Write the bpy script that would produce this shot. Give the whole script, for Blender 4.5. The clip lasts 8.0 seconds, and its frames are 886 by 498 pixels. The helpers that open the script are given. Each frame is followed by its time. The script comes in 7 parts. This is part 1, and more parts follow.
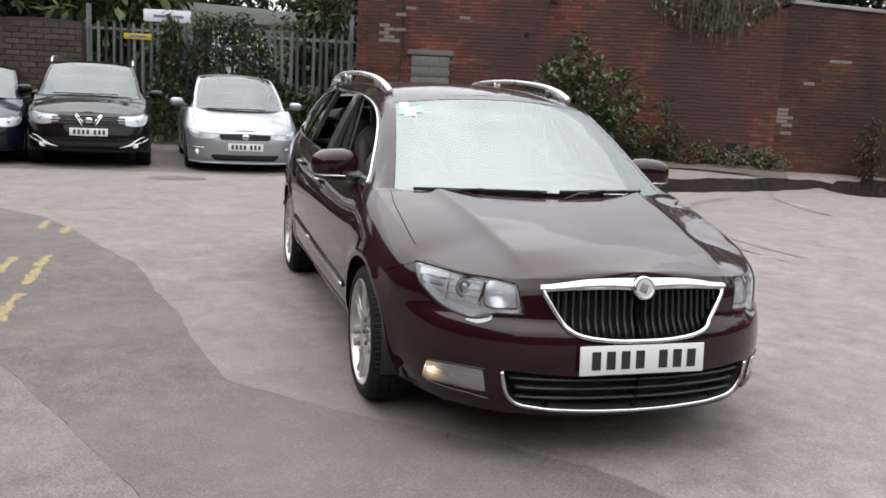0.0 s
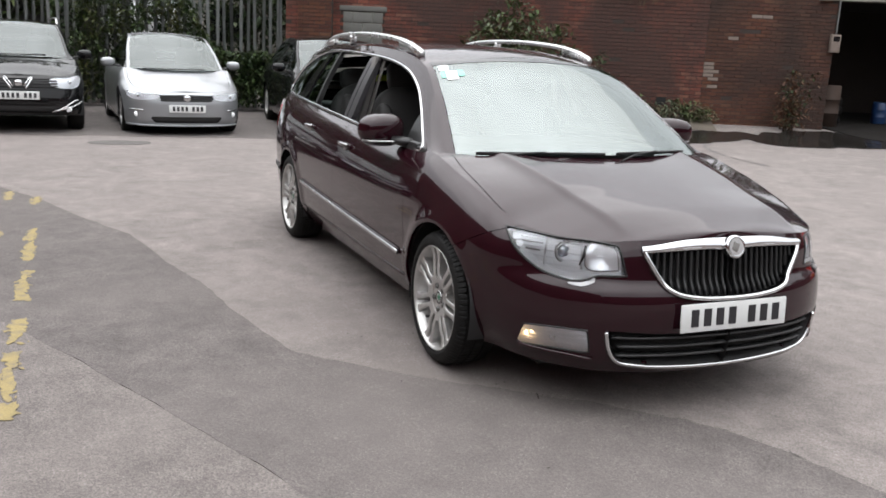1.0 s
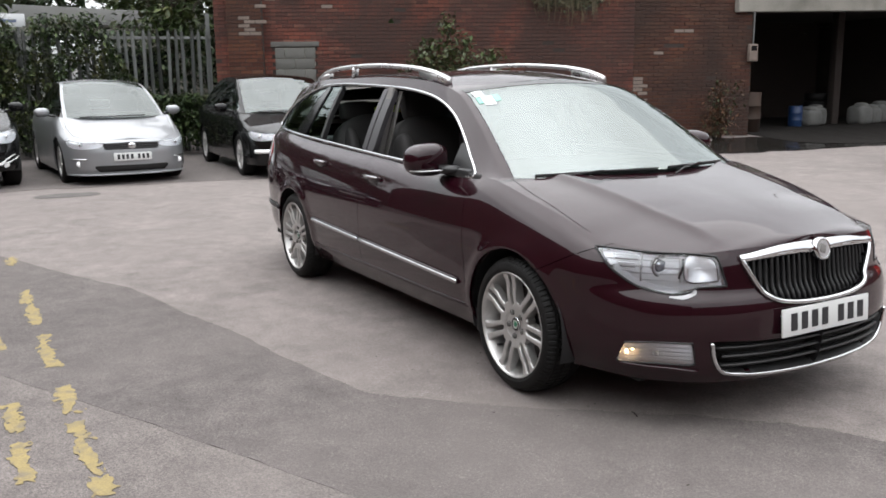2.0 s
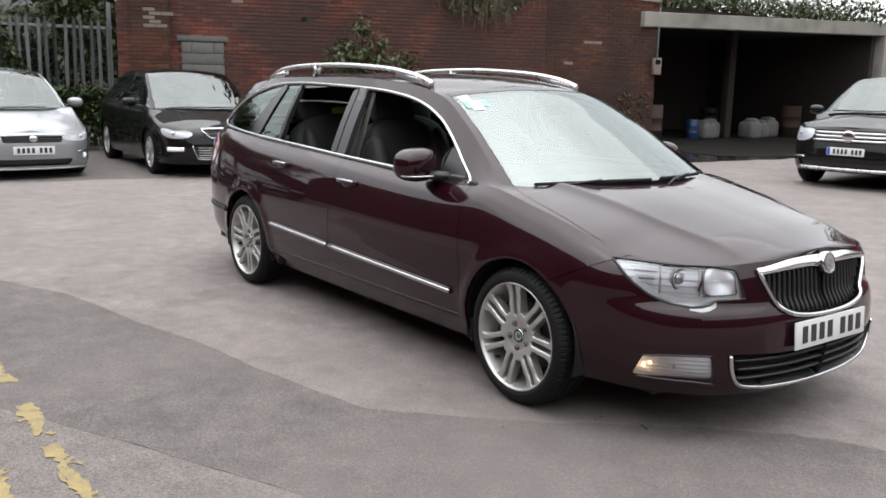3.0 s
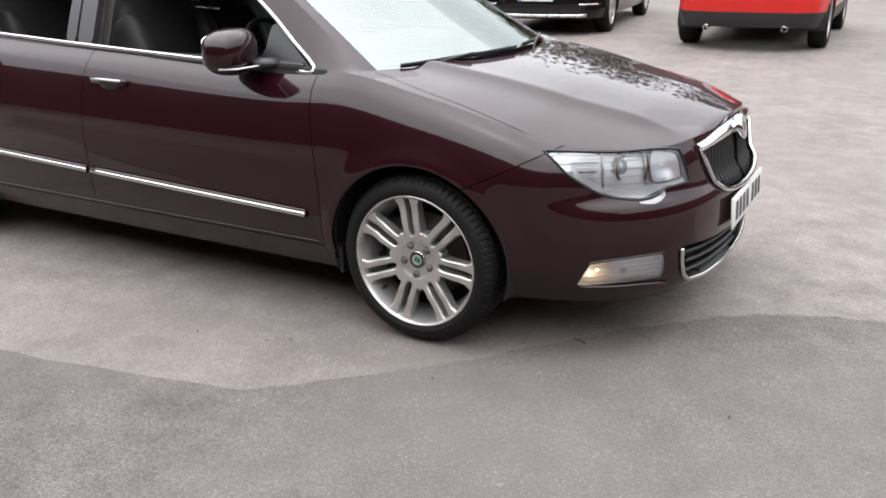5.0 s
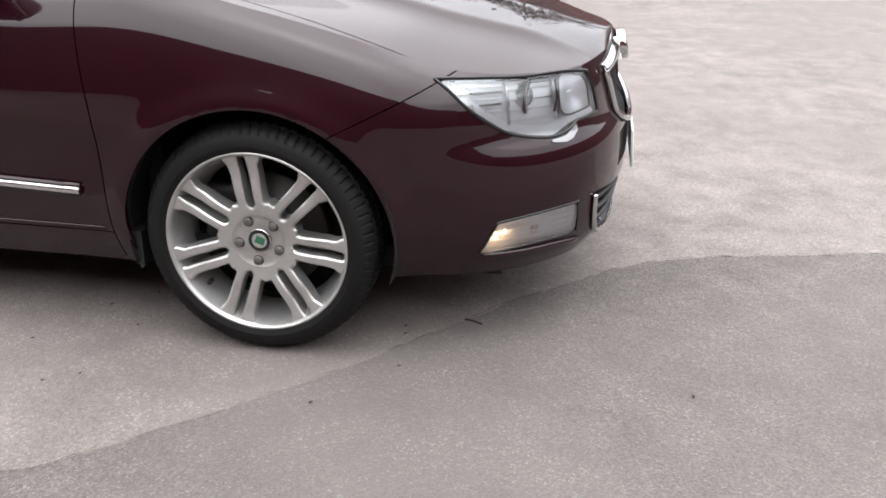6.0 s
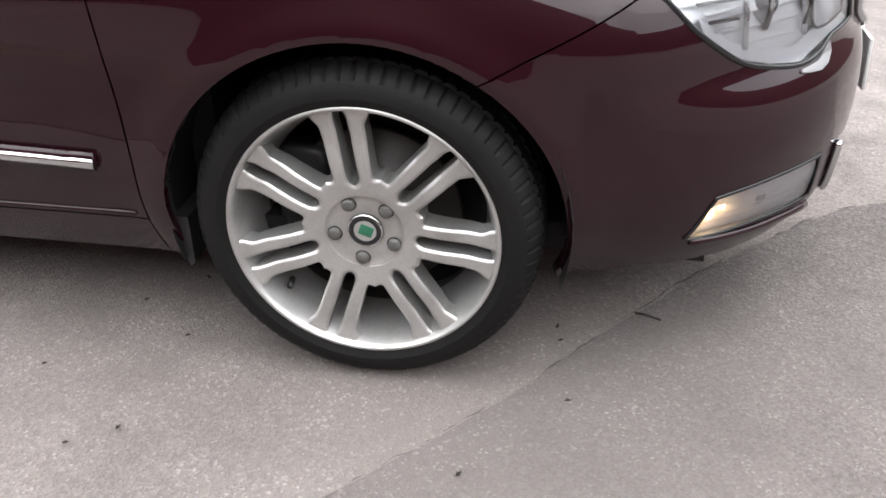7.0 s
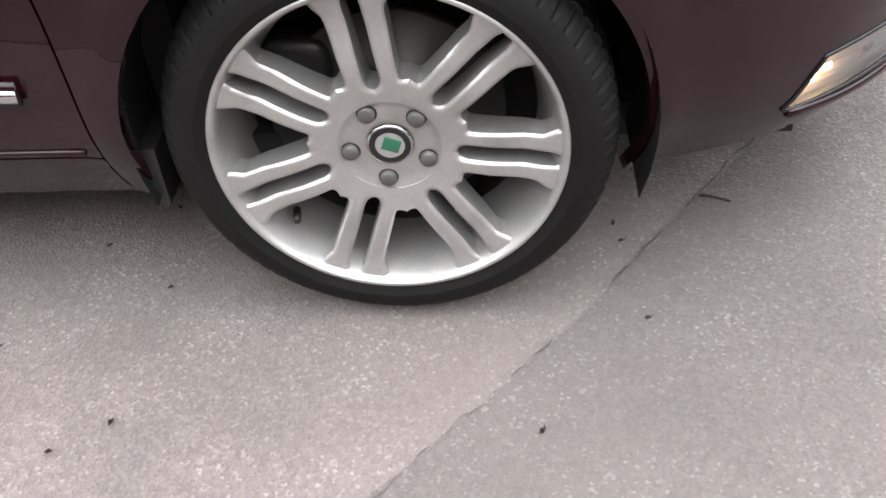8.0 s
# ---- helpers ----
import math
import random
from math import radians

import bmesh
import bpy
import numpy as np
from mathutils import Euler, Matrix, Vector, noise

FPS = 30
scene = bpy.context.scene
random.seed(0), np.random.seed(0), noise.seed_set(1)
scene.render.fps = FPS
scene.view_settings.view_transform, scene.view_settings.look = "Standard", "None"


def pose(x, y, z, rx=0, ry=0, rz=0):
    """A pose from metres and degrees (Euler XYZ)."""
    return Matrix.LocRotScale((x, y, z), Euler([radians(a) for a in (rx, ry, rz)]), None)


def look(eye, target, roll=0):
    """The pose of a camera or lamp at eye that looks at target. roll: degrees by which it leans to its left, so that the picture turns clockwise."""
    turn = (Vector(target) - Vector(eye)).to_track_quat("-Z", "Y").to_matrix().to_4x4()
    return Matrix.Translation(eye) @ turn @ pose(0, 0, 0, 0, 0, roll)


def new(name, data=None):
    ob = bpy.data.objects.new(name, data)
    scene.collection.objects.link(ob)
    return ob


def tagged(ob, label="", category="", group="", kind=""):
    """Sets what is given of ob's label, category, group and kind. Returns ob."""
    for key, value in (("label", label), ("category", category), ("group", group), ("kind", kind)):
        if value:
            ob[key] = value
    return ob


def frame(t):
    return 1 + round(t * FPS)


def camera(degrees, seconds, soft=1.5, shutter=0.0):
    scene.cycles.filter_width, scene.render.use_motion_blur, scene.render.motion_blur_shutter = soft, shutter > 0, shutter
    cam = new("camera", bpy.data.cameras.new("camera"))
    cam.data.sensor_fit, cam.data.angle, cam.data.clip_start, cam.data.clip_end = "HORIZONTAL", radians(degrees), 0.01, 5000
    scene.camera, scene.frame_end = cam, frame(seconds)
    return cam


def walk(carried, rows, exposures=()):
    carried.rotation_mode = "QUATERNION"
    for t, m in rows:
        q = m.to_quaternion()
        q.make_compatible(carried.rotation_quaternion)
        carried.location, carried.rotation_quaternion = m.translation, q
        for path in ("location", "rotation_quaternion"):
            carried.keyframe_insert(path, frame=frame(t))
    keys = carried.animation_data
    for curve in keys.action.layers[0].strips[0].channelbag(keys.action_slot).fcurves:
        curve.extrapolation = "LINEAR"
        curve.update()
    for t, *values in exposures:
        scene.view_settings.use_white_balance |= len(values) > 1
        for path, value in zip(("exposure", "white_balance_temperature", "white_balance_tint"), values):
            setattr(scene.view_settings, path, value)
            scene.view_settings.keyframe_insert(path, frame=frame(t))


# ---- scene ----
cam = camera(54.2, 8.0, soft=1.7)
PATH = [
    (0, (3.701, -1.661, 1.382), (1.819, -1.082, 1.027), 3.1),
    (0.5, (3.595, -2.003, 1.377), (1.741, -1.393, 0.938), 2.6),
    (1, (3.457, -2.377, 1.389), (1.672, -1.59, 0.946), 2.7),
    (1.5, (3.255, -2.644, 1.371), (1.522, -1.74, 0.946), 0.2),
    (1.7, (3.197, -2.794, 1.36), (1.465, -1.875, 0.968), -0.3),
    (2.8, (2.756, -3.247, 1.384), (1.159, -2.104, 1.004), 0.4),
    (3, (2.696, -3.32, 1.36), (1.127, -2.135, 0.993), 1.4),
    (3.5, (2.528, -3.445, 1.385), (1.069, -2.139, 0.981), 0.1),
    (4, (2.233, -3.409, 1.355), (0.874, -2.026, 0.865), -0.0),
    (4.5, (1.877, -3.324, 1.371), (0.558, -1.921, 0.83), -1.9),
    (5, (1.485, -3.283, 1.348), (0.551, -1.645, 0.682), -0.7),
    (5.2, (1.333, -3.171, 1.35), (0.592, -1.453, 0.644), 0.3),
    (6.3, (0.642, -2.574, 1.091), (0.387, -0.782, 0.239), 0.9),
    (6.5, (0.57, -2.388, 1.164), (0.31, -0.67, 0.173), 1.0),
    (7, (0.335, -2.101, 1.065), (0.065, -0.426, 0.007), -0.1),
    (7.5, (0.175, -1.918, 1.028), (0.047, -0.333, -0.186), -0.5),
    (8, (0.133, -1.805, 0.978), (0.022, -0.331, -0.368), -3.6),
]
walk(cam, [(t, look(eye, target, roll)) for t, eye, target, roll in PATH], [(0, 0.82), (4, 0.88), (5, 1.15), (6.5, 1.38), (7.5, 1.64), (8, 1.68)])


# ---- daylight: a bright overcast sky with a wide weak sun behind the cloud ----
world = bpy.data.worlds.new("overcast")
scene.world = world
world.use_nodes = True
wn, wl = world.node_tree.nodes, world.node_tree.links
SUN_WAY = (0.0, -0.05, 1.0)
sky = wn.new("ShaderNodeTexSky")
sky.sky_type = 'NISHITA'
sky.sun_disc = False
sky.sun_elevation, sky.sun_rotation = radians(86), radians(180)
sky.air_density, sky.dust_density, sky.ozone_density = 1.0, 6.0, 1.0
grey = wn.new("ShaderNodeHueSaturation")
grey.inputs["Saturation"].default_value = 0.10
wl.new(sky.outputs[0], grey.inputs["Color"])
cloud = wn.new("ShaderNodeMix")          # an even cloud layer over the sky
cloud.data_type = 'RGBA'
cloud.inputs["Factor"].default_value = 0.80
wl.new(grey.outputs[0], cloud.inputs[6])
# an overcast sky is brighter overhead than near the horizon
where, height, rise, tone = wn.new("ShaderNodeTexCoord"), wn.new("ShaderNodeSeparateXYZ"), wn.new("ShaderNodeMapRange"), wn.new("ShaderNodeMix")
wl.new(where.outputs["Generated"], height.inputs[0])
wl.new(height.outputs["Z"], rise.inputs["Value"])
tone.data_type = 'RGBA'
tone.inputs[6].default_value, tone.inputs[7].default_value = (7.3, 7.5, 7.85, 1), (11.3, 11.6, 12.1, 1)
wl.new(rise.outputs["Result"], tone.inputs["Factor"])
# thicker and thinner cloud, and the paler part of it round the hidden sun
puffs, puff = wn.new("ShaderNodeTexNoise"), wn.new("ShaderNodeMapRange")
puffs.inputs["Scale"].default_value, puffs.inputs["Detail"].default_value = 2.6, 5
puff.inputs["From Min"].default_value, puff.inputs["From Max"].default_value = 0.3, 0.7
puff.inputs["To Min"].default_value, puff.inputs["To Max"].default_value = 0.80, 1.20
wl.new(where.outputs["Generated"], puffs.inputs["Vector"])
wl.new(puffs.outputs["Fac"], puff.inputs["Value"])
toward, glow, thick = wn.new("ShaderNodeVectorMath"), wn.new("ShaderNodeMapRange"), wn.new("ShaderNodeMath")
toward.operation, thick.operation = 'DOT_PRODUCT', 'MULTIPLY'
toward.inputs[1].default_value = Vector(SUN_WAY).normalized()
wl.new(where.outputs["Generated"], toward.inputs[0])
glow.interpolation_type = 'SMOOTHSTEP'
glow.inputs["From Min"].default_value, glow.inputs["To Min"].default_value, glow.inputs["To Max"].default_value = 0.35, 0.88, 1.35
wl.new(toward.outputs["Value"], glow.inputs["Value"])
wl.new(puff.outputs["Result"], thick.inputs[0])
wl.new(glow.outputs["Result"], thick.inputs[1])
scaled = wn.new("ShaderNodeVectorMath")
scaled.operation = 'SCALE'
wl.new(tone.outputs[2], scaled.inputs[0])
wl.new(thick.outputs[0], scaled.inputs["Scale"])
wl.new(scaled.outputs[0], cloud.inputs[7])
wl.new(cloud.outputs[2], wn["Background"].inputs["Color"])
wn["Background"].inputs["Strength"].default_value = 0.13
sun_data = bpy.data.lights.new("sun", 'SUN')
sun_data.energy, sun_data.angle, sun_data.color = 0.9, radians(120), (1.0, 0.97, 0.93)
sun = new("sun", sun_data)
sun.matrix_world = look(Vector(SUN_WAY) * 14, (0, 0, 0))
scene.view_settings.exposure = 0.85


# ---- materials ----
def mat(name, color, rough=0.6, metal=0.0, spread=0.15, scale=8.0, fine=120.0, bump=0.0, coat=0.0, spec=0.5,
        stain=None, stain_scale=1.5, stain_amount=0.4, per_piece=0.0, emission=None, rough_spread=0.1, ior=1.5):
    """A surface with a base colour varied at two scales, optional stains, bump, coat and a shift from piece to piece."""
    m = bpy.data.materials.new(name)
    m.use_nodes = True
    n, l = m.node_tree.nodes, m.node_tree.links
    b = n["Principled BSDF"]
    b.inputs["Metallic"].default_value = metal
    b.inputs["Coat Weight"].default_value = coat
    b.inputs["Coat Roughness"].default_value = 0.03
    b.inputs["Specular IOR Level"].default_value = spec
    b.inputs["IOR"].default_value = ior
    co = n.new("ShaderNodeTexCoord")
    big, small = n.new("ShaderNodeTexNoise"), n.new("ShaderNodeTexNoise")
    big.inputs["Scale"].default_value, small.inputs["Scale"].default_value = scale, fine
    big.inputs["Detail"].default_value, small.inputs["Detail"].default_value = 5, 3
    for t in (big, small):
        l.new(co.outputs["Object"], t.inputs["Vector"])
    mixed = n.new("ShaderNodeMath")
    mixed.operation = 'ADD'
    l.new(big.outputs["Fac"], mixed.inputs[0])
    l.new(small.outputs["Fac"], mixed.inputs[1])
    val = n.new("ShaderNodeMapRange")
    val.inputs["From Min"].default_value, val.inputs["From Max"].default_value = 0.6, 1.4
    val.inputs["To Min"].default_value, val.inputs["To Max"].default_value = 1 - spread, 1 + spread
    l.new(mixed.outputs[0], val.inputs["Value"])
    last = val.outputs["Result"]
    if per_piece:
        info = n.new("ShaderNodeObjectInfo")
        isle = n.new("ShaderNodeNewGeometry")
        both = n.new("ShaderNodeMath")
        both.operation = 'ADD'
        l.new(info.outputs["Random"], both.inputs[0])
        l.new(isle.outputs["Random Per Island"], both.inputs[1])
        fr = n.new("ShaderNodeMath")
        fr.operation = 'FRACT'
        l.new(both.outputs[0], fr.inputs[0])
        rng = n.new("ShaderNodeMapRange")
        rng.inputs["To Min"].default_value, rng.inputs["To Max"].default_value = 1 - per_piece, 1 + per_piece
        l.new(fr.outputs[0], rng.inputs["Value"])
        mul = n.new("ShaderNodeMath")
        mul.operation = 'MULTIPLY'
        l.new(last, mul.inputs[0])
        l.new(rng.outputs["Result"], mul.inputs[1])
        last = mul.outputs[0]
    hsv = n.new("ShaderNodeHueSaturation")
    hsv.inputs["Color"].default_value = (*color, 1)
    l.new(last, hsv.inputs["Value"])
    out = hsv.outputs[0]
    if stain:
        st = n.new("ShaderNodeTexNoise")
        st.inputs["Scale"].default_value, st.inputs["Detail"].default_value = stain_scale, 6
        l.new(co.outputs["Object"], st.inputs["Vector"])
        sr = n.new("ShaderNodeMapRange")
        sr.inputs["From Min"].default_value, sr.inputs["From Max"].default_value = 0.48, 0.68
        sr.inputs["To Max"].default_value = stain_amount
        l.new(st.outputs["Fac"], sr.inputs["Value"])
        mx = n.new("ShaderNodeMix")
        mx.data_type = 'RGBA'
        l.new(sr.outputs["Result"], mx.inputs["Factor"])
        l.new(out, mx.inputs[6])
        mx.inputs[7].default_value = (*stain, 1)
        out = mx.outputs[2]
    l.new(out, b.inputs["Base Color"])
    rr = n.new("ShaderNodeMapRange")
    rr.inputs["From Min"].default_value, rr.inputs["From Max"].default_value = 0.3, 0.7
    rr.inputs["To Min"].default_value = max(0.0, rough * (1 - rough_spread))
    rr.inputs["To Max"].default_value = min(1.0, rough * (1 + rough_spread))
    l.new(big.outputs["Fac"], rr.inputs["Value"])
    l.new(rr.outputs["Result"], b.inputs["Roughness"])
    if bump:
        bp = n.new("ShaderNodeBump")
        bp.inputs["Strength"].default_value, bp.inputs["Distance"].default_value = min(1.0, bump), 0.01 * max(1.0, bump)
        l.new(mixed.outputs[0], bp.inputs["Height"])
        l.new(bp.outputs["Normal"], b.inputs["Normal"])
    if emission:
        b.inputs["Emission Color"].default_value = (*emission[:3], 1)
        b.inputs["Emission Strength"].default_value = emission[3]
    return m


def glass(name, tint, rough=0.0, see=0.75, ior=1.62):
    """A thin pane: a sharp mirror by Fresnel over a tinted view straight through."""
    m = bpy.data.materials.new(name)
    m.use_nodes = True
    n, l = m.node_tree.nodes, m.node_tree.links
    out = n["Material Output"]
    n.remove(n["Principled BSDF"])
    tr, gl, mx, fr = n.new("ShaderNodeBsdfTransparent"), n.new("ShaderNodeBsdfGlossy"), n.new("ShaderNodeMixShader"), n.new("ShaderNodeFresnel")
    tr.inputs["Color"].default_value = (*[c * see for c in tint], 1)
    gl.inputs["Roughness"].default_value = rough
    gl.inputs["Color"].default_value = (*[0.5 + 0.5 * c for c in tint], 1)
    fr.inputs["IOR"].default_value = ior
    l.new(fr.outputs[0], mx.inputs[0])
    l.new(tr.outputs[0], mx.inputs[1])
    l.new(gl.outputs[0], mx.inputs[2])
    l.new(mx.outputs[0], out.inputs["Surface"])
    return m


def paint(name, color, flake=0.25, coat=0.8):
    """Car paint: a dark metallic base under a clear coat."""
    m = mat(name, color, rough=0.42, metal=flake, spread=0.05, scale=3, fine=900, coat=coat, spec=0.05, rough_spread=0.05)
    m.node_tree.nodes["Principled BSDF"].inputs["Coat IOR"].default_value = 1.45
    return m


MAROON = paint("maroon_paint", (0.0125, 0.0011, 0.0036), 0.0, 1.0)
BLACK_PAINT = paint("black_paint", (0.0035, 0.0035, 0.004), 0.0, 0.8)
NAVY_PAINT = paint("navy_paint", (0.004, 0.006, 0.013))
SILVER_PAINT = paint("silver_paint", (0.29, 0.298, 0.31), 0.7)
RED_PAINT = paint("red_paint", (0.50, 0.018, 0.014), 0.1)
CHROME_BRIGHT = mat("lamp_chrome", (0.95, 0.96, 0.97), rough=0.20, metal=0.45, spread=0.02)
CHROME = mat("chrome", (0.62, 0.63, 0.64), rough=0.08, metal=1.0, spread=0.02)
SATIN = mat("satin_aluminium", (0.62, 0.62, 0.62), rough=0.28, metal=0.9, spread=0.04)
ALLOY = mat("alloy", (0.49, 0.483, 0.473), rough=0.36, metal=0.75, spread=0.10, scale=14, fine=200, stain=(0.1568, 0.1411, 0.1254), stain_scale=9, stain_amount=0.35)
BLACK_PLASTIC = mat("black_plastic", (0.0126, 0.0126, 0.0133), rough=0.45, spread=0.15, fine=300, bump=0.05)
PILLAR_FILM = mat("satin_pillar_film", (0.035, 0.033, 0.036), rough=0.32, spread=0.06)
GLOSS_BLACK = mat("gloss_black", (0.010, 0.010, 0.011), rough=0.10, spread=0.05)
RUBBER = mat("tyre_rubber", (0.0050, 0.0048, 0.0047), rough=0.66, spec=0.22, spread=0.25, scale=14, fine=150, bump=0.10, stain=(0.0162, 0.01485, 0.0135), stain_scale=7, stain_amount=0.12)
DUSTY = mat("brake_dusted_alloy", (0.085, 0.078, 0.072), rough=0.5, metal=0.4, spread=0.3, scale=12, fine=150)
# near-black colour that carries the shade of hollows and gaps
DARK = mat("shaded_cavity", (0.006, 0.006, 0.006), rough=0.9)
BOLT_CAP = mat("grey_bolt_cap", (0.085, 0.082, 0.078), rough=0.42, spread=0.1)
BRAKE = mat("brake_iron", (0.050, 0.046, 0.044), rough=0.45, metal=0.6, spread=0.2)
LEATHER = mat("black_leather", (0.015, 0.0142, 0.0142), rough=0.7, spread=0.2, fine=250, bump=0.08)
TRIM_GREY = mat("grey_trim", (0.154, 0.147, 0.14), rough=0.7, spread=0.1)
GLASS = glass("car_glass", (0.80, 0.90, 0.86), see=0.72)
SCREEN = glass("coated_screen", (0.78, 0.92, 0.88), see=0.80, ior=2.8)
SCREEN_PLAIN = glass("bright_screen", (0.80, 0.90, 0.87), see=0.60, ior=2.0)
TINTED = glass("tinted_glass", (0.66, 0.82, 0.78), see=0.70, ior=1.9)
LENS = glass("lamp_lens", (0.97, 0.98, 1.0), see=0.98, ior=1.7)
REFLECTOR = mat("lamp_reflector", (0.96, 0.97, 0.98), rough=0.30, metal=0.1, spread=0.03)
FACET = mat("faceted_reflector", (0.96, 0.97, 0.98), rough=0.22, metal=0.12, spread=0.04, scale=20, fine=90)
PLATE = mat("plate_white", (0.576, 0.584, 0.576), rough=0.35, spread=0.03)
PLATE_YELLOW = mat("plate_yellow", (0.75, 0.52, 0.04), rough=0.35, spread=0.03)
INK = mat("plate_ink", (0.015, 0.015, 0.018), rough=0.4)
BLUE_INK = mat("plate_blue", (0.03, 0.06, 0.35), rough=0.4)
WASHER = mat("washer_silver", (0.30, 0.30, 0.31), rough=0.35, metal=0.5, spread=0.04)
AMBER = mat("amber_glow", (0.9, 0.55, 0.25), rough=0.3, emission=(1.0, 0.66, 0.34, 5.0))
LOGO_GREEN = mat("logo_green", (0.02, 0.12, 0.065), rough=0.3)
PAPER = mat("white_paper", (0.75, 0.78, 0.78), rough=0.6, spread=0.05)
TAIL_RED = mat("tail_lamp", (0.25, 0.01, 0.012), rough=0.12, coat=1.0)
GLASS_BALL = mat("projector_glass", (0.45, 0.48, 0.52), rough=0.03, spread=0.02, coat=1.0, metal=0.6)
STICKER_GREEN = mat("sticker_green", (0.25, 0.55, 0.45), rough=0.6)


# ---- mesh tools ----
def link(name, verts, faces, material, parent=None, label="", smooth=True):
    """One mesh object from vertices and faces, under parent if one is given."""
    me = bpy.data.meshes.new(name)
    me.from_pydata([tuple(v[:3]) for v in verts], [], faces)
    if smooth:
        me.shade_smooth()
    me.materials.append(material)
    me.update()
    ob = new(name, me)
    if parent is not None:
        ob.parent = parent
    if label:
        tagged(ob, label)
    return ob


def part(name, bm, material, parent=None, label="", smooth=False):
    """Links a bmesh as one mesh object."""
    bmesh.ops.recalc_face_normals(bm, faces=bm.faces)
    me = bpy.data.meshes.new(name)
    bm.to_mesh(me)
    bm.free()
    if smooth:
        me.shade_smooth()
        me.set_sharp_from_angle(angle=radians(38))
    me.materials.append(material)
    ob = new(name, me)
    if parent is not None:
        ob.parent = parent
    if label:
        tagged(ob, label)
    return ob


def thing(name, m, label, category, group="", kind=""):
    ob = new(name)
    ob.empty_display_size = 0.2
    ob.matrix_world = m
    return tagged(ob, label, category, group, kind)


def box_bm(bm, size, m=Matrix(), bevel=0.0, segments=2):
    """Adds a box of that size, centred on m, to bm."""
    r = bmesh.ops.create_cube(bm, size=1.0, matrix=m @ Matrix.Diagonal((*size, 1)))
    if bevel:
        edges = list({e for v in r["verts"] for e in v.link_edges})
        bmesh.ops.bevel(bm, geom=edges, offset=bevel, segments=segments, profile=0.5, affect='EDGES')
    return bm


def box(name, size, at, material, parent=None, bevel=0.0, label="", rot=(0, 0, 0), segments=2):
    bm = box_bm(bmesh.new(), size, pose(*at, *rot), bevel, segments)
    return part(name, bm, material, parent, label, smooth=bevel > 0)


def pchip(keys):
    """A smooth curve through (x, y) keys that doesn't overshoot."""
    keys = sorted(keys)
    xs, ys = np.array([k[0] for k in keys], float), np.array([k[1] for k in keys], float)
    h, d = np.diff(xs), np.diff(ys) / np.diff(xs)
    s = np.zeros(len(xs))
    s[0], s[-1] = d[0], d[-1]
    for i in range(1, len(xs) - 1):
        if d[i - 1] * d[i] > 0:
            w1, w2 = 2 * h[i] + h[i - 1], h[i] + 2 * h[i - 1]
            s[i] = (w1 + w2) / (w1 / d[i - 1] + w2 / d[i])

    def f(x):
        x = min(max(x, xs[0]), xs[-1])
        i = min(max(int(np.searchsorted(xs, x)) - 1, 0), len(xs) - 2)
        t = (x - xs[i]) / h[i]
        a, b = 1 - t, t
        return float(ys[i] * a * a * (1 + 2 * t) + ys[i + 1] * b * b * (3 - 2 * t) + h[i] * (s[i] * t * a * a - s[i + 1] * b * b * a))
    return f


def catmull(pts, step=8, closed=False):
    """A dense polyline through the points."""
    p = [np.array(q, float) for q in pts]
    n = len(p)
    out = []
    for i in range(n if closed else n - 1):
        if closed:
            a, b, c, d = p[i - 1], p[i], p[(i + 1) % n], p[(i + 2) % n]
        else:
            b, c = p[i], p[i + 1]
            a = p[i - 1] if i else 2 * b - c
            d = p[i + 2] if i + 2 < n else 2 * c - b
        for k in range(step):
            t = k / step
            out.append(0.5 * (2 * b + (c - a) * t + (2 * a - 5 * b + 4 * c - d) * t * t + (3 * b - a - 3 * c + d) * t ** 3))
    if not closed:
        out.append(p[-1])
    return out


def inside(poly):
    """A signed distance to a closed 2D polygon: positive within."""
    q = np.array([p[:2] for p in poly], float)
    e = np.roll(q, -1, 0) - q
    ee = (e * e).sum(1) + 1e-12

    def f(x, y):
        w = np.array((x, y)) - q
        t = np.clip((w * e).sum(1) / ee, 0, 1)
        dist = np.sqrt(((w - e * t[:, None]) ** 2).sum(1).min())
        up = (q[:, 1] > y) != (np.roll(q, -1, 0)[:, 1] > y)
        with np.errstate(divide='ignore', invalid='ignore'):
            cut = x < e[:, 0] * (y - q[:, 1]) / e[:, 1] + q[:, 0]
        return float(dist if (up & cut).sum() % 2 else -dist)
    return f


def clip(skin, f):
    """The piece of a skin (vertices, faces) where f(vertex) is positive, cut cleanly along f = 0."""
    verts, faces = skin
    val = [f(v) for v in verts]
    out, index, cut, kept = [], {}, {}, []

    def keep(i):
        if i not in index:
            index[i] = len(out)
            out.append(verts[i])
        return index[i]

    def edge(i, j):
        k = (i, j) if i < j else (j, i)
        if k not in cut:
            a, b = verts[k[0]], verts[k[1]]
            t = val[k[0]] / (val[k[0]] - val[k[1]])
            cut[k] = len(out)
            out.append(tuple(p + (q - p) * t for p, q in zip(a, b)))
        return cut[k]
    for face in faces:
        v = [val[i] for i in face]
        if min(v) >= 0:
            kept.append([keep(i) for i in face])
        elif max(v) > 0:
            new_face = []
            for a, b in zip(face, face[1:] + face[:1]):
                if val[a] >= 0:
                    new_face.append(keep(a))
                if (val[a] >= 0) != (val[b] >= 0):
                    new_face.append(edge(a, b))
            if len(new_face) > 2:
                kept.append(new_face)
    return out, kept


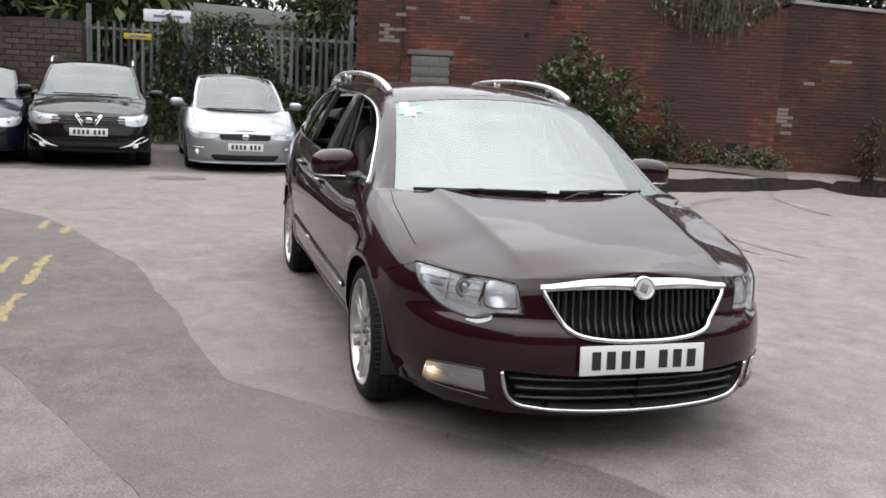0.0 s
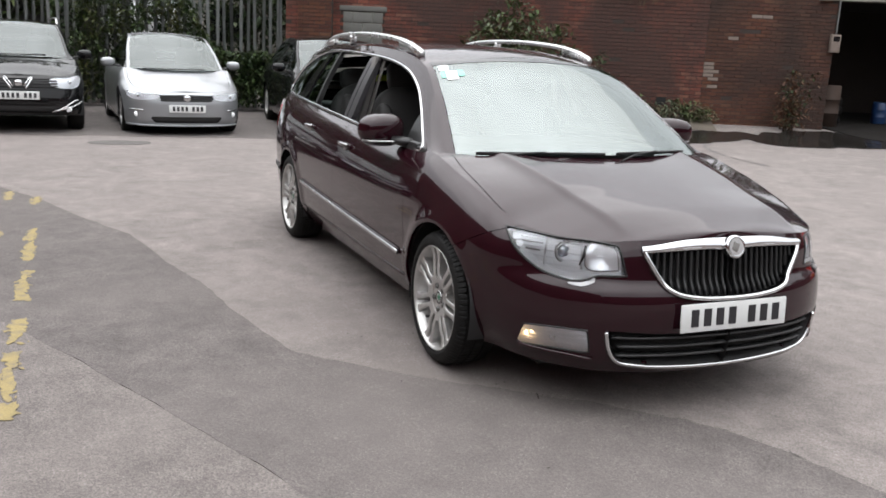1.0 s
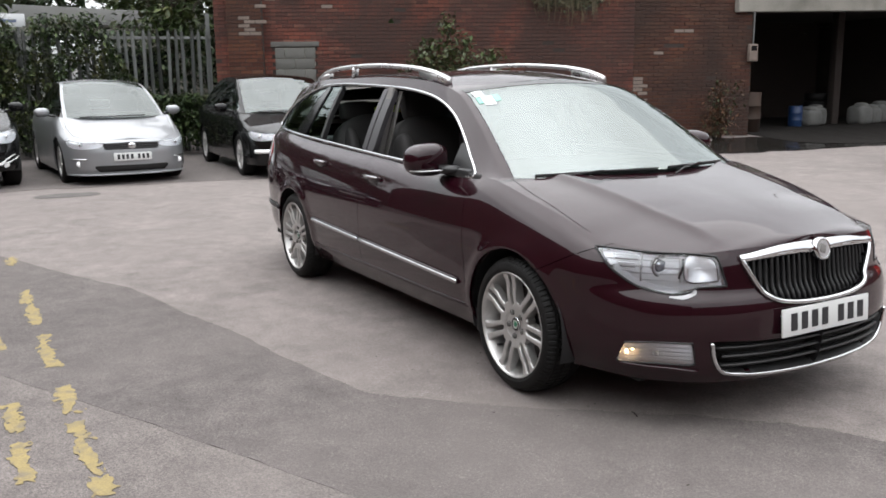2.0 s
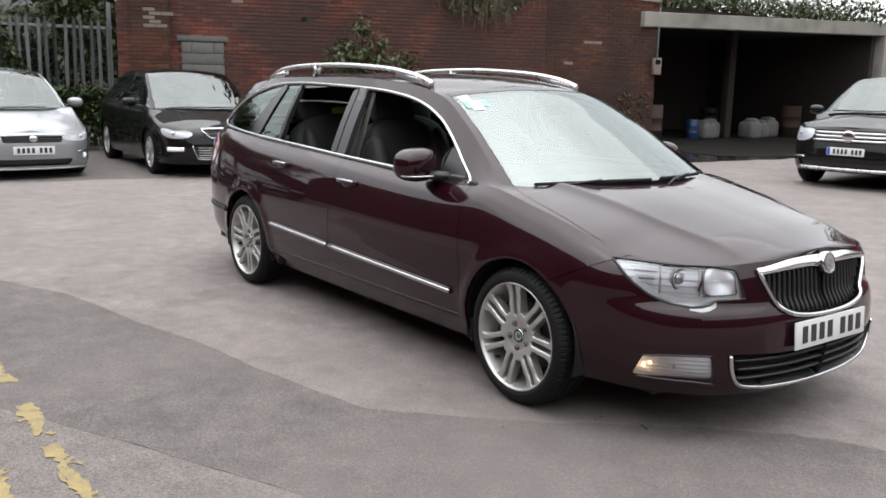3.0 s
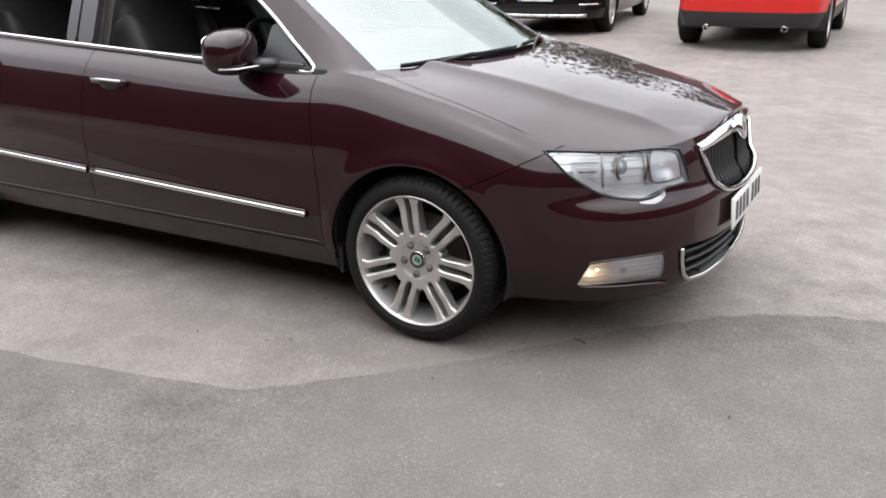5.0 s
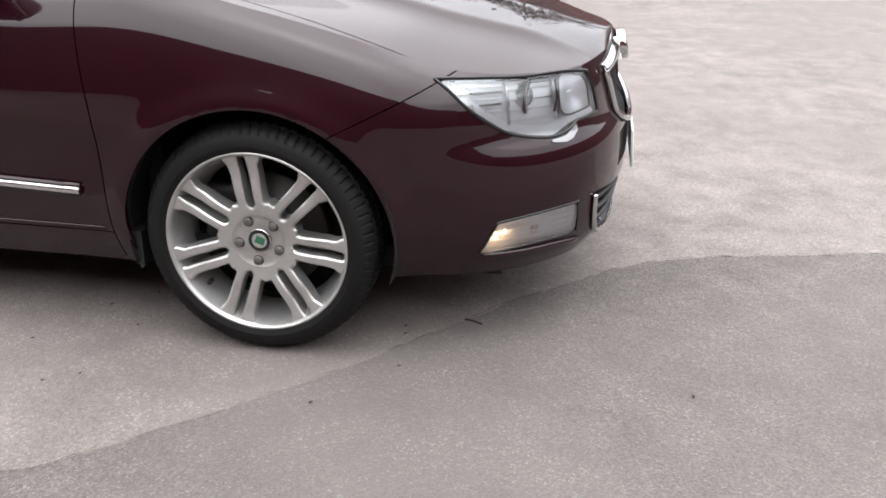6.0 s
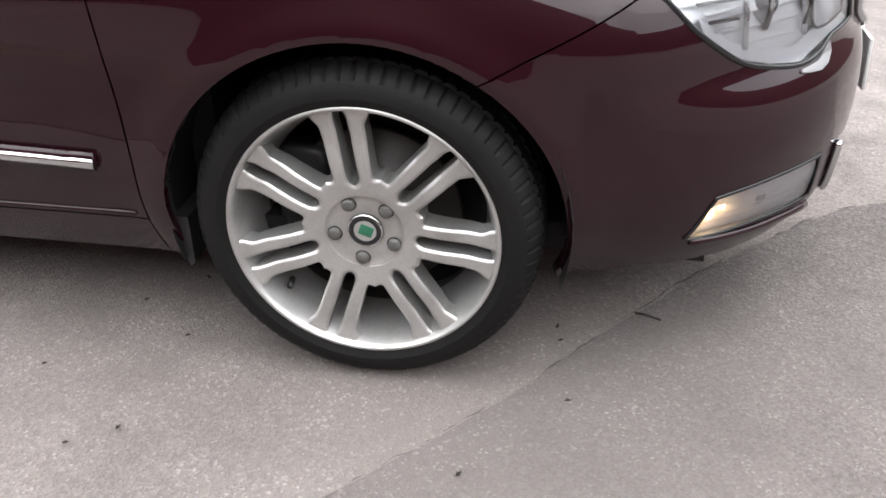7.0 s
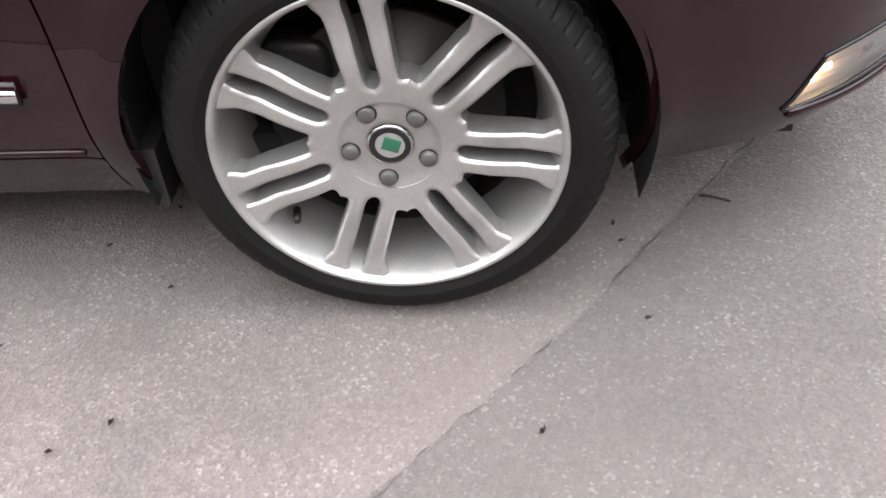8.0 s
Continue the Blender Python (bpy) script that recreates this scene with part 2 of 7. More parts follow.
def weld(*skins):
    """Joins skins, merging vertices in one place."""
    out, index, faces = [], {}, []
    for verts, fs in skins:
        ids = []
        for v in verts:
            k = tuple(round(c, 4) for c in v[:3])
            if k not in index:
                index[k] = len(out)
                out.append(v)
            ids.append(index[k])
        for f in fs:
            g = [ids[i] for i in f]
            g = [a for a, b in zip(g, g[1:] + g[:1]) if a != b]
            if len(set(g)) > 2:
                faces.append(g)
    return out, faces


def flip(skin):
    """The skin mirrored to the other side of the car."""
    return [(v[0], -v[1], *v[2:]) for v in skin[0]], [f[::-1] for f in skin[1]]


def normals(skin):
    v = np.array([p[:3] for p in skin[0]])
    n = np.zeros_like(v)
    for f in skin[1]:
        a = np.cross(v[f[1]] - v[f[0]], v[f[2]] - v[f[0]])
        if len(f) > 3:
            a = a + np.cross(v[f[2]] - v[f[0]], v[f[3]] - v[f[0]])
        for i in f:
            n[i] += a
    return n / (np.linalg.norm(n, axis=1)[:, None] + 1e-12)


def offset(skin, d):
    n = normals(skin)
    return [(*(np.array(v[:3]) + m * d), *v[3:]) for v, m in zip(skin[0], n)], skin[1]


def rim(skin, d):
    """Gives a skin returned edges of depth d, so that it reads as a panel with thickness."""
    verts, faces = skin
    n = normals(skin)
    count = {}
    for f in faces:
        for a, b in zip(f, f[1:] + f[:1]):
            count[(a, b)] = 1
    verts, faces = list(verts), list(faces)
    made = {}

    def side(i):
        if i not in made:
            p = np.array(verts[i][:3])
            made[i] = (len(verts), len(verts) + 1)
            verts.append(tuple(p))
            verts.append(tuple(p - n[i] * d))
        return made[i]
    for a, b in count:
        if (b, a) not in count:
            (a0, a1), (b0, b1) = side(a), side(b)
            faces.append([b0, a0, a1, b1])
    return verts, faces


def sheet(fn, us, vs):
    """A grid of fn(u, v) -> (x, y, z)."""
    verts = [(*fn(u, v), u, v) for u in us for v in vs]
    m = len(vs)
    faces = [[i * m + j, (i + 1) * m + j, (i + 1) * m + j + 1, i * m + j + 1] for i in range(len(us) - 1) for j in range(m - 1)]
    return verts, faces


def tube(name, pts, width, height, material, parent=None, label="", up=(0, 0, 1), n=8, taper=None):
    """A bar of oval section along a polyline."""
    pts = [Vector(p[:3]) for p in pts]
    verts, faces = [], []
    for i, p in enumerate(pts):
        d = (pts[min(i + 1, len(pts) - 1)] - pts[max(i - 1, 0)]).normalized()
        side = d.cross(Vector(up)).normalized()
        top = side.cross(d)
        k = taper(i / (len(pts) - 1)) if taper else 1.0
        for j in range(n):
            a = 2 * math.pi * (j + 0.5) / n
            verts.append(p + side * (math.cos(a) * width / 2 * k) + top * (math.sin(a) * height / 2 * k))
    for i in range(len(pts) - 1):
        for j in range(n):
            q = (j + 1) % n
            faces.append([i * n + j, i * n + q, (i + 1) * n + q, (i + 1) * n + j])
    faces.append(list(range(n))[::-1])
    faces.append([(len(pts) - 1) * n + j for j in range(n)])
    return link(name, verts, faces, material, parent, label)


def smooth01(a, b, x):
    t = min(max((x - a) / (b - a), 0.0), 1.0)
    return t * t * (3 - 2 * t)


def outward(skin, way):
    """The skin with its faces turned so that they look that way on the whole."""
    n = normals(skin).mean(0)
    return skin if float(np.dot(n, way)) > 0 else (skin[0], [f[::-1] for f in skin[1]])


def walls(skin, d):
    """Only the returned edges of a skin, d deep."""
    v, f = rim(skin, d)
    return v, f[len(skin[1]):]


# ---- a car's shell, from its plan outline, its shoulder line, its bonnet and its glasshouse ----
class Shell:
    def __init__(self, outline, bottom, widest, side, front, shoulder, bonnet, edge, crown, arches, arch_r, axle_z, front_span, swell=0.012):
        """outline: (x, y) from the nose round to the tail; side, front: how far the skin lies within it, by height below widest and by
        share of the way up to the shoulder above; shoulder: (x, z); bonnet: (x, z) along the middle; edge: (x, y, z) of the roof's edge;
        crown: (x, z) of the glass and roof along the middle, key by key with edge."""
        self.bottom, self.widest, self.arches, self.arch_r, self.axle_z = bottom, widest, arches, arch_r, axle_z
        dense = catmull(outline, 24)
        self.c = np.array(dense)
        self.u = np.concatenate(([0], np.cumsum(np.linalg.norm(np.diff(self.c, axis=0), axis=1))))
        d = np.gradient(self.c, axis=0)
        d /= np.linalg.norm(d, axis=1)[:, None]
        self.n = np.stack((d[:, 1], -d[:, 0]), 1)
        if self.n[len(dense) // 2, 1] < 0:
            self.n *= -1
        self.side = [pchip(k) for k in side]
        self.front = [pchip(k) for k in front]
        self.span, self.swell = front_span, swell
        top = [self.place(u) for u in self.u]
        self.b = np.array([p[:2] - q[:2] * self.lean(p[0], 9.0, 1.0) for p, q in top])
        self.shoulder = pchip(shoulder)
        self.zs = np.array([self.shoulder(x) for x in self.b[:, 0]])
        order = np.argsort(self.b[:, 0])
        self.bx, self.by = self.b[order, 0], np.maximum(self.b[order, 1], 1e-4)
        self.middle = pchip(bonnet)
        n = len(edge)
        dist = np.concatenate(([0], np.cumsum([math.dist(edge[i], edge[i + 1]) for i in range(n - 1)])))
        dist /= dist[-1]
        self.edge = [pchip([(dist[i], edge[i][k]) for i in range(n)]) for k in range(3)]
        self.crown = [pchip([(dist[i], crown[i][k]) for i in range(n)]) for k in range(2)]
        self.keys = dist

    def place(self, u):
        i = [np.interp(u, self.u, self.c[:, 0]), np.interp(u, self.u, self.c[:, 1])]
        m = np.array([np.interp(u, self.u, self.n[:, 0]), np.interp(u, self.u, self.n[:, 1])])
        return np.array(i), m / np.linalg.norm(m)

    def lean(self, x, z, s):
        """How far the skin lies within the outline."""
        w = smooth01(self.span[0], self.span[1], x)
        if z < self.widest:
            a, b = self.side[0](z), self.front[0](z)
        else:
            a, b = self.side[1](s), self.front[1](s)
        return a + (b - a) * w

    def at(self, u, z, out=0.0):
        """The point of the right-hand skin (y negative) at that arc length from the nose and that height."""
        sign = -1.0
        if u < 0:
            u, sign = -u, 1.0
        (x, y), m = self.place(u)
        zs = float(np.interp(u, self.u, self.zs))
        s = (z - self.widest) / max(zs - self.widest, 0.02)
        d = self.lean(x, z, min(max(s, 0), 1)) - out
        for ax in self.arches:
            r = math.hypot(x - ax, z - self.axle_z)
            d -= self.swell * math.exp(-((r - self.arch_r - 0.01) / 0.035) ** 2)
        return (x - m[0] * d, sign * (y - m[1] * d), z)

    def u_at(self, x):
        """The arc length at which the outline passes x."""
        return float(np.interp(-x, -self.c[:, 0], self.u))

    def lower(self, step=0.025, rows=38):
        us = np.arange(0, self.u[-1] + step, step)
        us[-1] = self.u[-1]

        def fn(u, v):
            zs = float(np.interp(u, self.u, self.zs))
            return self.at(u, self.bottom + (zs - self.bottom) * v)
        skin = sheet(fn, us, np.linspace(0, 1, rows))
        # carry arc length and height
        skin = ([(v[0], v[1], v[2], v[3], v[2]) for v in skin[0]], [f[::-1] for f in skin[1]])
        for ax in self.arches:
            skin = clip(skin, lambda v, ax=ax: max(math.hypot(v[0] - ax, v[2] - self.axle_z) - self.arch_r, 0.4 - abs(v[1])))
        return skin

    def width_at(self, x):
        return float(np.interp(x, self.bx, self.by))

    def top_z(self, x, y):
        ye, he = self.width_at(x), self.shoulder(x)
        hc = max(self.middle(x), he)
        q = min(abs(y) / ye, 1.0)
        return he + (hc - he) * (1 - q ** 2.3) + self.crease(x, y)

    def crease(self, x, y):
        return 0.0

    def deck(self, back, step=0.03, cols=26):
        """The bonnet and the tops of the wings, back to x = back (right half)."""
        fx = self.b[0, 0]
        last = float(np.interp(-back, -self.b[:, 0], self.u))
        us = np.arange(0, last + step, step)
        us[-1] = last

        def fn(u, q):
            x, y = np.interp(u, self.u, self.b[:, 0]), np.interp(u, self.u, self.b[:, 1])
            d = fx - x
            xc = x + 0.35 * d * math.exp(-d / 0.5)
            px, py = x + (xc - x) * q, y * (1 - q)
            return (px, -py, self.top_z(px, py))
        return sheet(fn, us, np.linspace(0, 1, cols))

    def flank(self, steps=110, rows=12, bulge=0.012):
        """The glasshouse's side, from the shoulder to the roof's edge (right half)."""
        def fn(a, s):
            ex, ey, ez = self.edge[0](a), self.edge[1](a), self.edge[2](a)
            y0, z0 = self.width_at(ex), self.shoulder(ex)
            k = bulge * math.sin(math.pi * s) * min(1.0, (ez - z0) / 0.3)
            return (ex, -(y0 + (ey - y0) * s + k), z0 + (ez - z0) * s)
        return sheet(fn, np.linspace(0, 1, steps), np.linspace(0, 1, rows))

    def roof(self, steps=110, cols=26):
        """Windscreen, roof and tailgate (right half), from the edge to the middle."""
        def fn(a, q):
            ex, ey, ez = self.edge[0](a), self.edge[1](a), self.edge[2](a)
            cx, cz = self.crown[0](a), self.crown[1](a)
            t = 1 - (1 - q) ** 2.2
            return (ex + (cx - ex) * t, -ey * (1 - q), ez + (cz - ez) * t)
        return sheet(fn, np.linspace(0, 1, steps), np.linspace(0, 1, cols))


def lathe(profile, n=64, indent=None):
    """A solid of revolution about the y axis, from (radius, y) points."""
    verts, faces, m = [], [], len(profile)
    for i in range(n):
        a = 2 * math.pi * i / n
        for j, (r, y) in enumerate(profile):
            k = indent(i, j) if indent else 0.0
            verts.append(((r - k) * math.cos(a), y, (r - k) * math.sin(a)))
    for i in range(n):
        for j in range(m - 1):
            p, q = i * m + j, ((i + 1) % n) * m + j
            faces.append([p, p + 1, q + 1, q])
    return verts, faces


def blob(size, e1=0.7, e2=0.7, nu=32, nv=20):
    """A rounded box: a superellipsoid of that size."""
    def p(c, e):
        return math.copysign(abs(c) ** e, c)
    verts, faces = [], []
    for j in range(nv + 1):
        b = -math.pi / 2 + math.pi * j / nv
        for i in range(nu):
            a = 2 * math.pi * i / nu
            verts.append((size[0] / 2 * p(math.cos(b), e1) * p(math.cos(a), e2), size[1] / 2 * p(math.cos(b), e1) * p(math.sin(a), e2), size[2] / 2 * p(math.sin(b), e1)))
    for j in range(nv):
        for i in range(nu):
            k = (i + 1) % nu
            faces.append([j * nu + i, j * nu + k, (j + 1) * nu + k, (j + 1) * nu + i])
    return verts, faces


def moved(skin, m):
    return [tuple(m @ Vector(v[:3])) for v in skin[0]], skin[1]


def wheel_arch(name, parent, x, z, r, inner, outer, sign):
    """A black liner over a wheel."""
    prof = [(r, outer), (r + 0.005, (outer + inner) / 2), (r, inner), (0.12, inner - 0.01)]
    verts, faces = [], []
    n = 28
    for i in range(n + 1):
        a = math.radians(-17 + 214 * i / n)
        for rr, y in prof:
            verts.append((x + rr * math.cos(a), sign * y, z + rr * math.sin(a)))
    for i in range(n):
        for j in range(3):
            p = i * 4 + j
            faces.append([p, p + 1, p + 5, p + 4])
    return link(name, verts, faces, BLACK_PLASTIC, parent)


def plate(parent, at, rot, material, width=0.52, height=0.111, band=False, chars=7):
    """A number plate whose characters are plain bars."""
    pl = box("number_plate", (0.008, width, height), (0, 0, 0), material, parent, 0.003)
    pl.matrix_local = pose(*at, *rot)
    x0 = -width / 2 + 0.045 + (0.045 if band else 0)
    if band:
        b = box("plate_band", (0.002, 0.045, height - 0.008), (0.0045, -width / 2 + 0.027, 0), BLUE_INK, pl)
    pitch = (width - 0.06 - (0.045 if band else 0)) / (chars + 0.6)
    for i in range(chars):
        y = x0 + pitch * (i + 0.5 + (0.6 if i > 3 else 0)) - 0.01
        box("plate_bar", (0.003, pitch * 0.60, height * 0.62), (0.0042, y, 0), INK, pl)
    return pl


# ---- the maroon estate car ----
class Estate(Shell):
    def crease(self, x, y):
        # two soft ridges run from the grille to the windscreen's corners
        w = smooth01(0.82, 0.60, x) * smooth01(-0.40, -0.1, x)
        y1 = 0.40 + 0.12 * (0.85 - x)
        k = abs(y) - y1
        return w * 0.020 * math.exp(-(math.hypot(k, 0.007) - 0.007) / (0.028 if k > 0 else 0.15))


shell = Estate(
    outline=[(0.922, 0), (0.915, 0.18), (0.888, 0.36), (0.838, 0.50), (0.755, 0.62), (0.62, 0.735), (0.46, 0.822), (0.28, 0.874), (0, 0.896),
             (-0.4, 0.903), (-1.5, 0.908), (-2.6, 0.903), (-3.1, 0.885), (-3.45, 0.835), (-3.68, 0.74), (-3.81, 0.56), (-3.87, 0.3), (-3.885, 0)],
    bottom=0.20, widest=0.60,
    side=([(0.20, 0.088), (0.25, 0.058), (0.30, 0.034), (0.36, 0.018), (0.45, 0.010), (0.60, 0.0)],
          [(0, 0), (0.17, 0.003), (0.29, 0.0065), (0.41, 0.012), (0.52, 0.020), (0.64, 0.030), (0.75, 0.044), (0.87, 0.067), (1, 0.114)]),
    front=([(0.20, 0.055), (0.25, 0.022), (0.31, 0.008), (0.42, 0.0), (0.50, 0.006), (0.535, 0.016), (0.57, 0.038), (0.60, 0.043)],
           [(0, 0.043), (0.5, 0.052), (1, 0.075)]),
    shoulder=[(0.9, 0.742), (0.82, 0.728), (0.75, 0.714), (0.62, 0.716), (0.44, 0.735), (0.3, 0.782), (0.0, 0.862), (-0.35, 0.925), (-0.6, 0.915), (-1.5, 0.945),
              (-2.4, 0.975), (-3.2, 1.02), (-3.9, 1.05)],
    bonnet=[(0.9, 0.742), (0.80, 0.765), (0.6, 0.815), (0.3, 0.875), (0.0, 0.925), (-0.3, 0.965), (-0.6, 0.98)],
    edge=[(-0.26, 0.745, 0.912), (-0.45, 0.695, 1.035), (-0.70, 0.635, 1.190), (-0.98, 0.585, 1.322), (-1.35, 0.570, 1.382), (-2.0, 0.568, 1.408), (-2.8, 0.562, 1.402),
          (-3.25, 0.552, 1.360), (-3.55, 0.56, 1.24), (-3.74, 0.58, 1.06)],
    crown=[(-0.02, 0.945), (-0.25, 1.065), (-0.55, 1.225), (-0.86, 1.372), (-1.32, 1.432), (-2.0, 1.448), (-2.85, 1.438), (-3.4, 1.385), (-3.68, 1.25), (-3.83, 1.05)],
    arches=(0.0, -2.761), arch_r=0.344, axle_z=0.306, front_span=(0.35, 0.70))

estate = thing("estate_car", Matrix(), "dark maroon metallic estate car with lowered side windows on tarmac", "car")

lower = outward(shell.lower(), (0, -1, 0))
U = shell.u_at
lamp_poly = catmull([(1.028, 0.718), (1.015, 0.719), (0.92, 0.715), (0.77, 0.710), (0.63, 0.711), (0.525, 0.702), (0.505, 0.692), (0.486, 0.640), (0.472, 0.598), (0.478, 0.590), (0.575, 0.585), (0.592, 0.581),
                     (0.628, 0.566), (0.69, 0.557), (0.765, 0.564), (0.845, 0.586), (0.94, 0.643), (0.995, 0.692)], 4, True)
fog_poly = catmull([(0.908, 0.276), (0.900, 0.292), (0.872, 0.350), (0.855, 0.360), (0.745, 0.371), (0.62, 0.375), (0.607, 0.368), (0.597, 0.296), (0.607, 0.285), (0.75, 0.283), (0.88, 0.272)], 4, True)
grille_poly = catmull([(0, 0.700), (0.20, 0.698), (0.375, 0.688), (0.394, 0.678), (0.372, 0.640), (0.322, 0.572), (0.285, 0.540), (0.225, 0.520), (0.12, 0.508), (0, 0.505),
                       (-0.12, 0.508), (-0.225, 0.520), (-0.285, 0.540), (-0.322, 0.572), (-0.372, 0.640), (-0.394, 0.678), (-0.375, 0.688), (-0.20, 0.698)], 5, True)
intake_poly = catmull([(0, 0.374), (0.3, 0.374), (0.50, 0.382), (0.528, 0.372), (0.512, 0.310), (0.476, 0.262), (0.3, 0.238), (0, 0.230),
                       (-0.3, 0.238), (-0.476, 0.262), (-0.512, 0.310), (-0.528, 0.372), (-0.50, 0.382), (-0.3, 0.374)], 5, True)
in_lamp, in_fog, in_grille, in_intake = inside(lamp_poly), inside(fog_poly), inside(grille_poly), inside(intake_poly)
GAP = 0.0018
near = lambda f, box: (lambda v: f(v[3], v[4]) if box[0] < v[3] < box[1] and box[2] < v[4] < box[3] else -0.05)
f_lamp = near(in_lamp, (0.40, 1.2, 0.45, 0.80))
f_fog = near(in_fog, (0.40, 1.2, 0.2, 0.42))
f_grille = near(in_grille, (-0.1, 0.55, 0.44, 0.76))
f_intake = near(in_intake, (-0.1, 0.75, 0.18, 0.45))

x_door = lambda z: -0.388 - 0.045 * smooth01(0.50, 0.95, z)          # front edge of the front door
x_mid = lambda z: -1.600 + 0.03 * (z - 0.6)
z_sill = 0.300


def x_rear(z):
    # the rear door's back edge bends forward round the wheel
    return -2.761 + (math.sqrt(max(0.43 ** 2 - (z - 0.318) ** 2, 0.0)) if z < 0.62 else 0.30 - 0.26 * smooth01(0.62, 0.88, z))


rest = lower
for f in (f_lamp, f_fog, f_grille, f_intake):
    rest = clip(rest, lambda v, f=f: -f(v) - GAP * 0.6)
z_seam = lambda x: 0.600 + 0.50 * (x - 0.21)          # bumper top, from the wheel arch up to the lamp
bumper = clip(rest, lambda v: min(v[0] - 0.10, z_seam(v[0]) - v[2] - GAP))
wing = clip(clip(rest, lambda v: max(0.10 - v[0], v[2] - z_seam(v[0]) - GAP)), lambda v: v[0] - x_door(v[2]) - GAP)
door_zone = clip(rest, lambda v: v[2] - z_sill - GAP)
front_door = clip(clip(door_zone, lambda v: x_door(v[2]) - v[0] - GAP), lambda v: v[0] - x_mid(v[2]) - GAP)
rear_door = clip(clip(door_zone, lambda v: x_mid(v[2]) - v[0] - GAP), lambda v: v[0] - x_rear(v[2]) - GAP)
sill = clip(clip(clip(rest, lambda v: x_door(v[2]) - v[0] - GAP), lambda v: v[0] + 2.43), lambda v: z_sill - v[2] - GAP)
quarter = clip(rest, lambda v: x_rear(v[2]) - v[0] - GAP)
quarter = clip(quarter, lambda v: v[2] - 0.60 + 0.1 if v[0] < -3.05 else 1.0)
tail = clip(clip(rest, lambda v: -3.05 - v[0]), lambda v: 0.495 - v[2])

both = lambda s: weld(s, flip(s))
link("front_bumper", *rim(both(bumper), 0.02), MAROON, estate)
for s in (lambda k: k, flip):
    link("front_wing", *rim(s(wing), 0.015), MAROON, estate)
    link("front_door", *rim(s(front_door), 0.02), MAROON, estate)
    link("rear_door", *rim(s(rear_door), 0.02), MAROON, estate)
    link("sill", *rim(s(sill), 0.02), MAROON, estate)
    link("rear_quarter", *rim(s(quarter), 0.015), MAROON, estate)
link("rear_bumper", *rim(both(tail), 0.02), MAROON, estate)
in_tail = inside(catmull([(-3.36, 0.895), (-3.50, 0.955), (-3.76, 0.965), (-3.80, 0.72), (-3.62, 0.70), (-3.45, 0.77)], 5, True))
for s in (lambda k: k, flip):
    link("tail_lamp", *rim(s(offset(clip(lower, lambda v: in_tail(v[0], v[2]) if v[0] < -3.2 else -0.1), 0.005)), 0.01), TAIL_RED, estate, "red tail lamp")
# a dark inner shell behind the gaps
inner = clip(clip(offset(lower, -0.028), lambda v: v[2] - 0.23), lambda v: 0.18 - v[0] if v[2] < 0.73 else 1.0)
link("inner_shell", *both(inner), DARK, estate)

# bonnet and the tops of the wings
deck = outward(shell.deck(-0.45, 0.025, 72), (0, 0, 1))
shut = pchip([(-0.45, 0.700), (-0.25, 0.722), (0, 0.748), (0.25, 0.752), (0.42, 0.730), (0.55, 0.690), (0.62, 0.655), (0.68, 0.610), (0.72, 0.600), (0.9, 0.60)])
bonnet = clip(deck, lambda v: shut(v[0]) + v[1] - GAP)
bonnet = clip(bonnet, lambda v: v[0] + 0.275 - 0.255 * (1 - (v[1] / 0.72) ** 2))
wing_top = clip(deck, lambda v: -v[1] - shut(v[0]) - GAP)
link("bonnet", *rim(both(bonnet), 0.02), MAROON, estate)
for s in (lambda k: k, flip):
    link("wing_top", *rim(s(wing_top), 0.012), MAROON, estate)
under = offset(deck, -0.03)
link("bonnet_underside", *both(under), DARK, estate)

# glasshouse
flank, roof = outward(shell.flank(), (0, -1, 0)), outward(shell.roof(), (0, 0, 1))
window_poly = catmull([(-0.455, 0.922), (-0.575, 1.010), (-0.73, 1.118), (-0.89, 1.208), (-1.10, 1.280), (-1.36, 1.322), (-1.67, 1.345), (-2.2, 1.362), (-2.5, 1.366), (-2.83, 1.352),
                       (-3.14, 1.290), (-3.36, 1.195), (-3.475, 1.10), (-3.46, 1.062), (-3.22, 1.038), (-2.75, 1.010), (-2.11, 0.982), (-1.59, 0.960), (-1.06, 0.940), (-0.62, 0.924)], 4, True)
in_window = inside(window_poly)
near_window = lambda v: in_window(v[0], v[2])
frame_side = clip(flank, lambda v: -near_window(v))
screen_a0, screen_a1 = 0.0, float(shell.keys[3])
screen_zone = lambda v: min(screen_a1 + 0.008 - 0.012 * (1 - v[4]) - v[3], (v[4] - 0.055) * 0.6)
screen = clip(roof, screen_zone)
roof_rest = clip(roof, lambda v: -screen_zone(v) - 0.002)
tail_zone = lambda v: min(v[3] - float(shell.keys[7]), v[4] - 0.12, 0.985 - v[3])
tail_glass = clip(roof_rest, tail_zone)
roof_rest = clip(roof_rest, lambda v: -tail_zone(v))
link("roof", *rim(both(roof_rest), 0.012), MAROON, estate)
link("windscreen", *both(screen), SCREEN, estate, "clear windscreen mirroring the pale sky")
link("tail_window", *both(tail_glass), TINTED, estate)
for s in (lambda k: k, flip):
    link("window_surround", *rim(s(frame_side), 0.03), MAROON, estate)

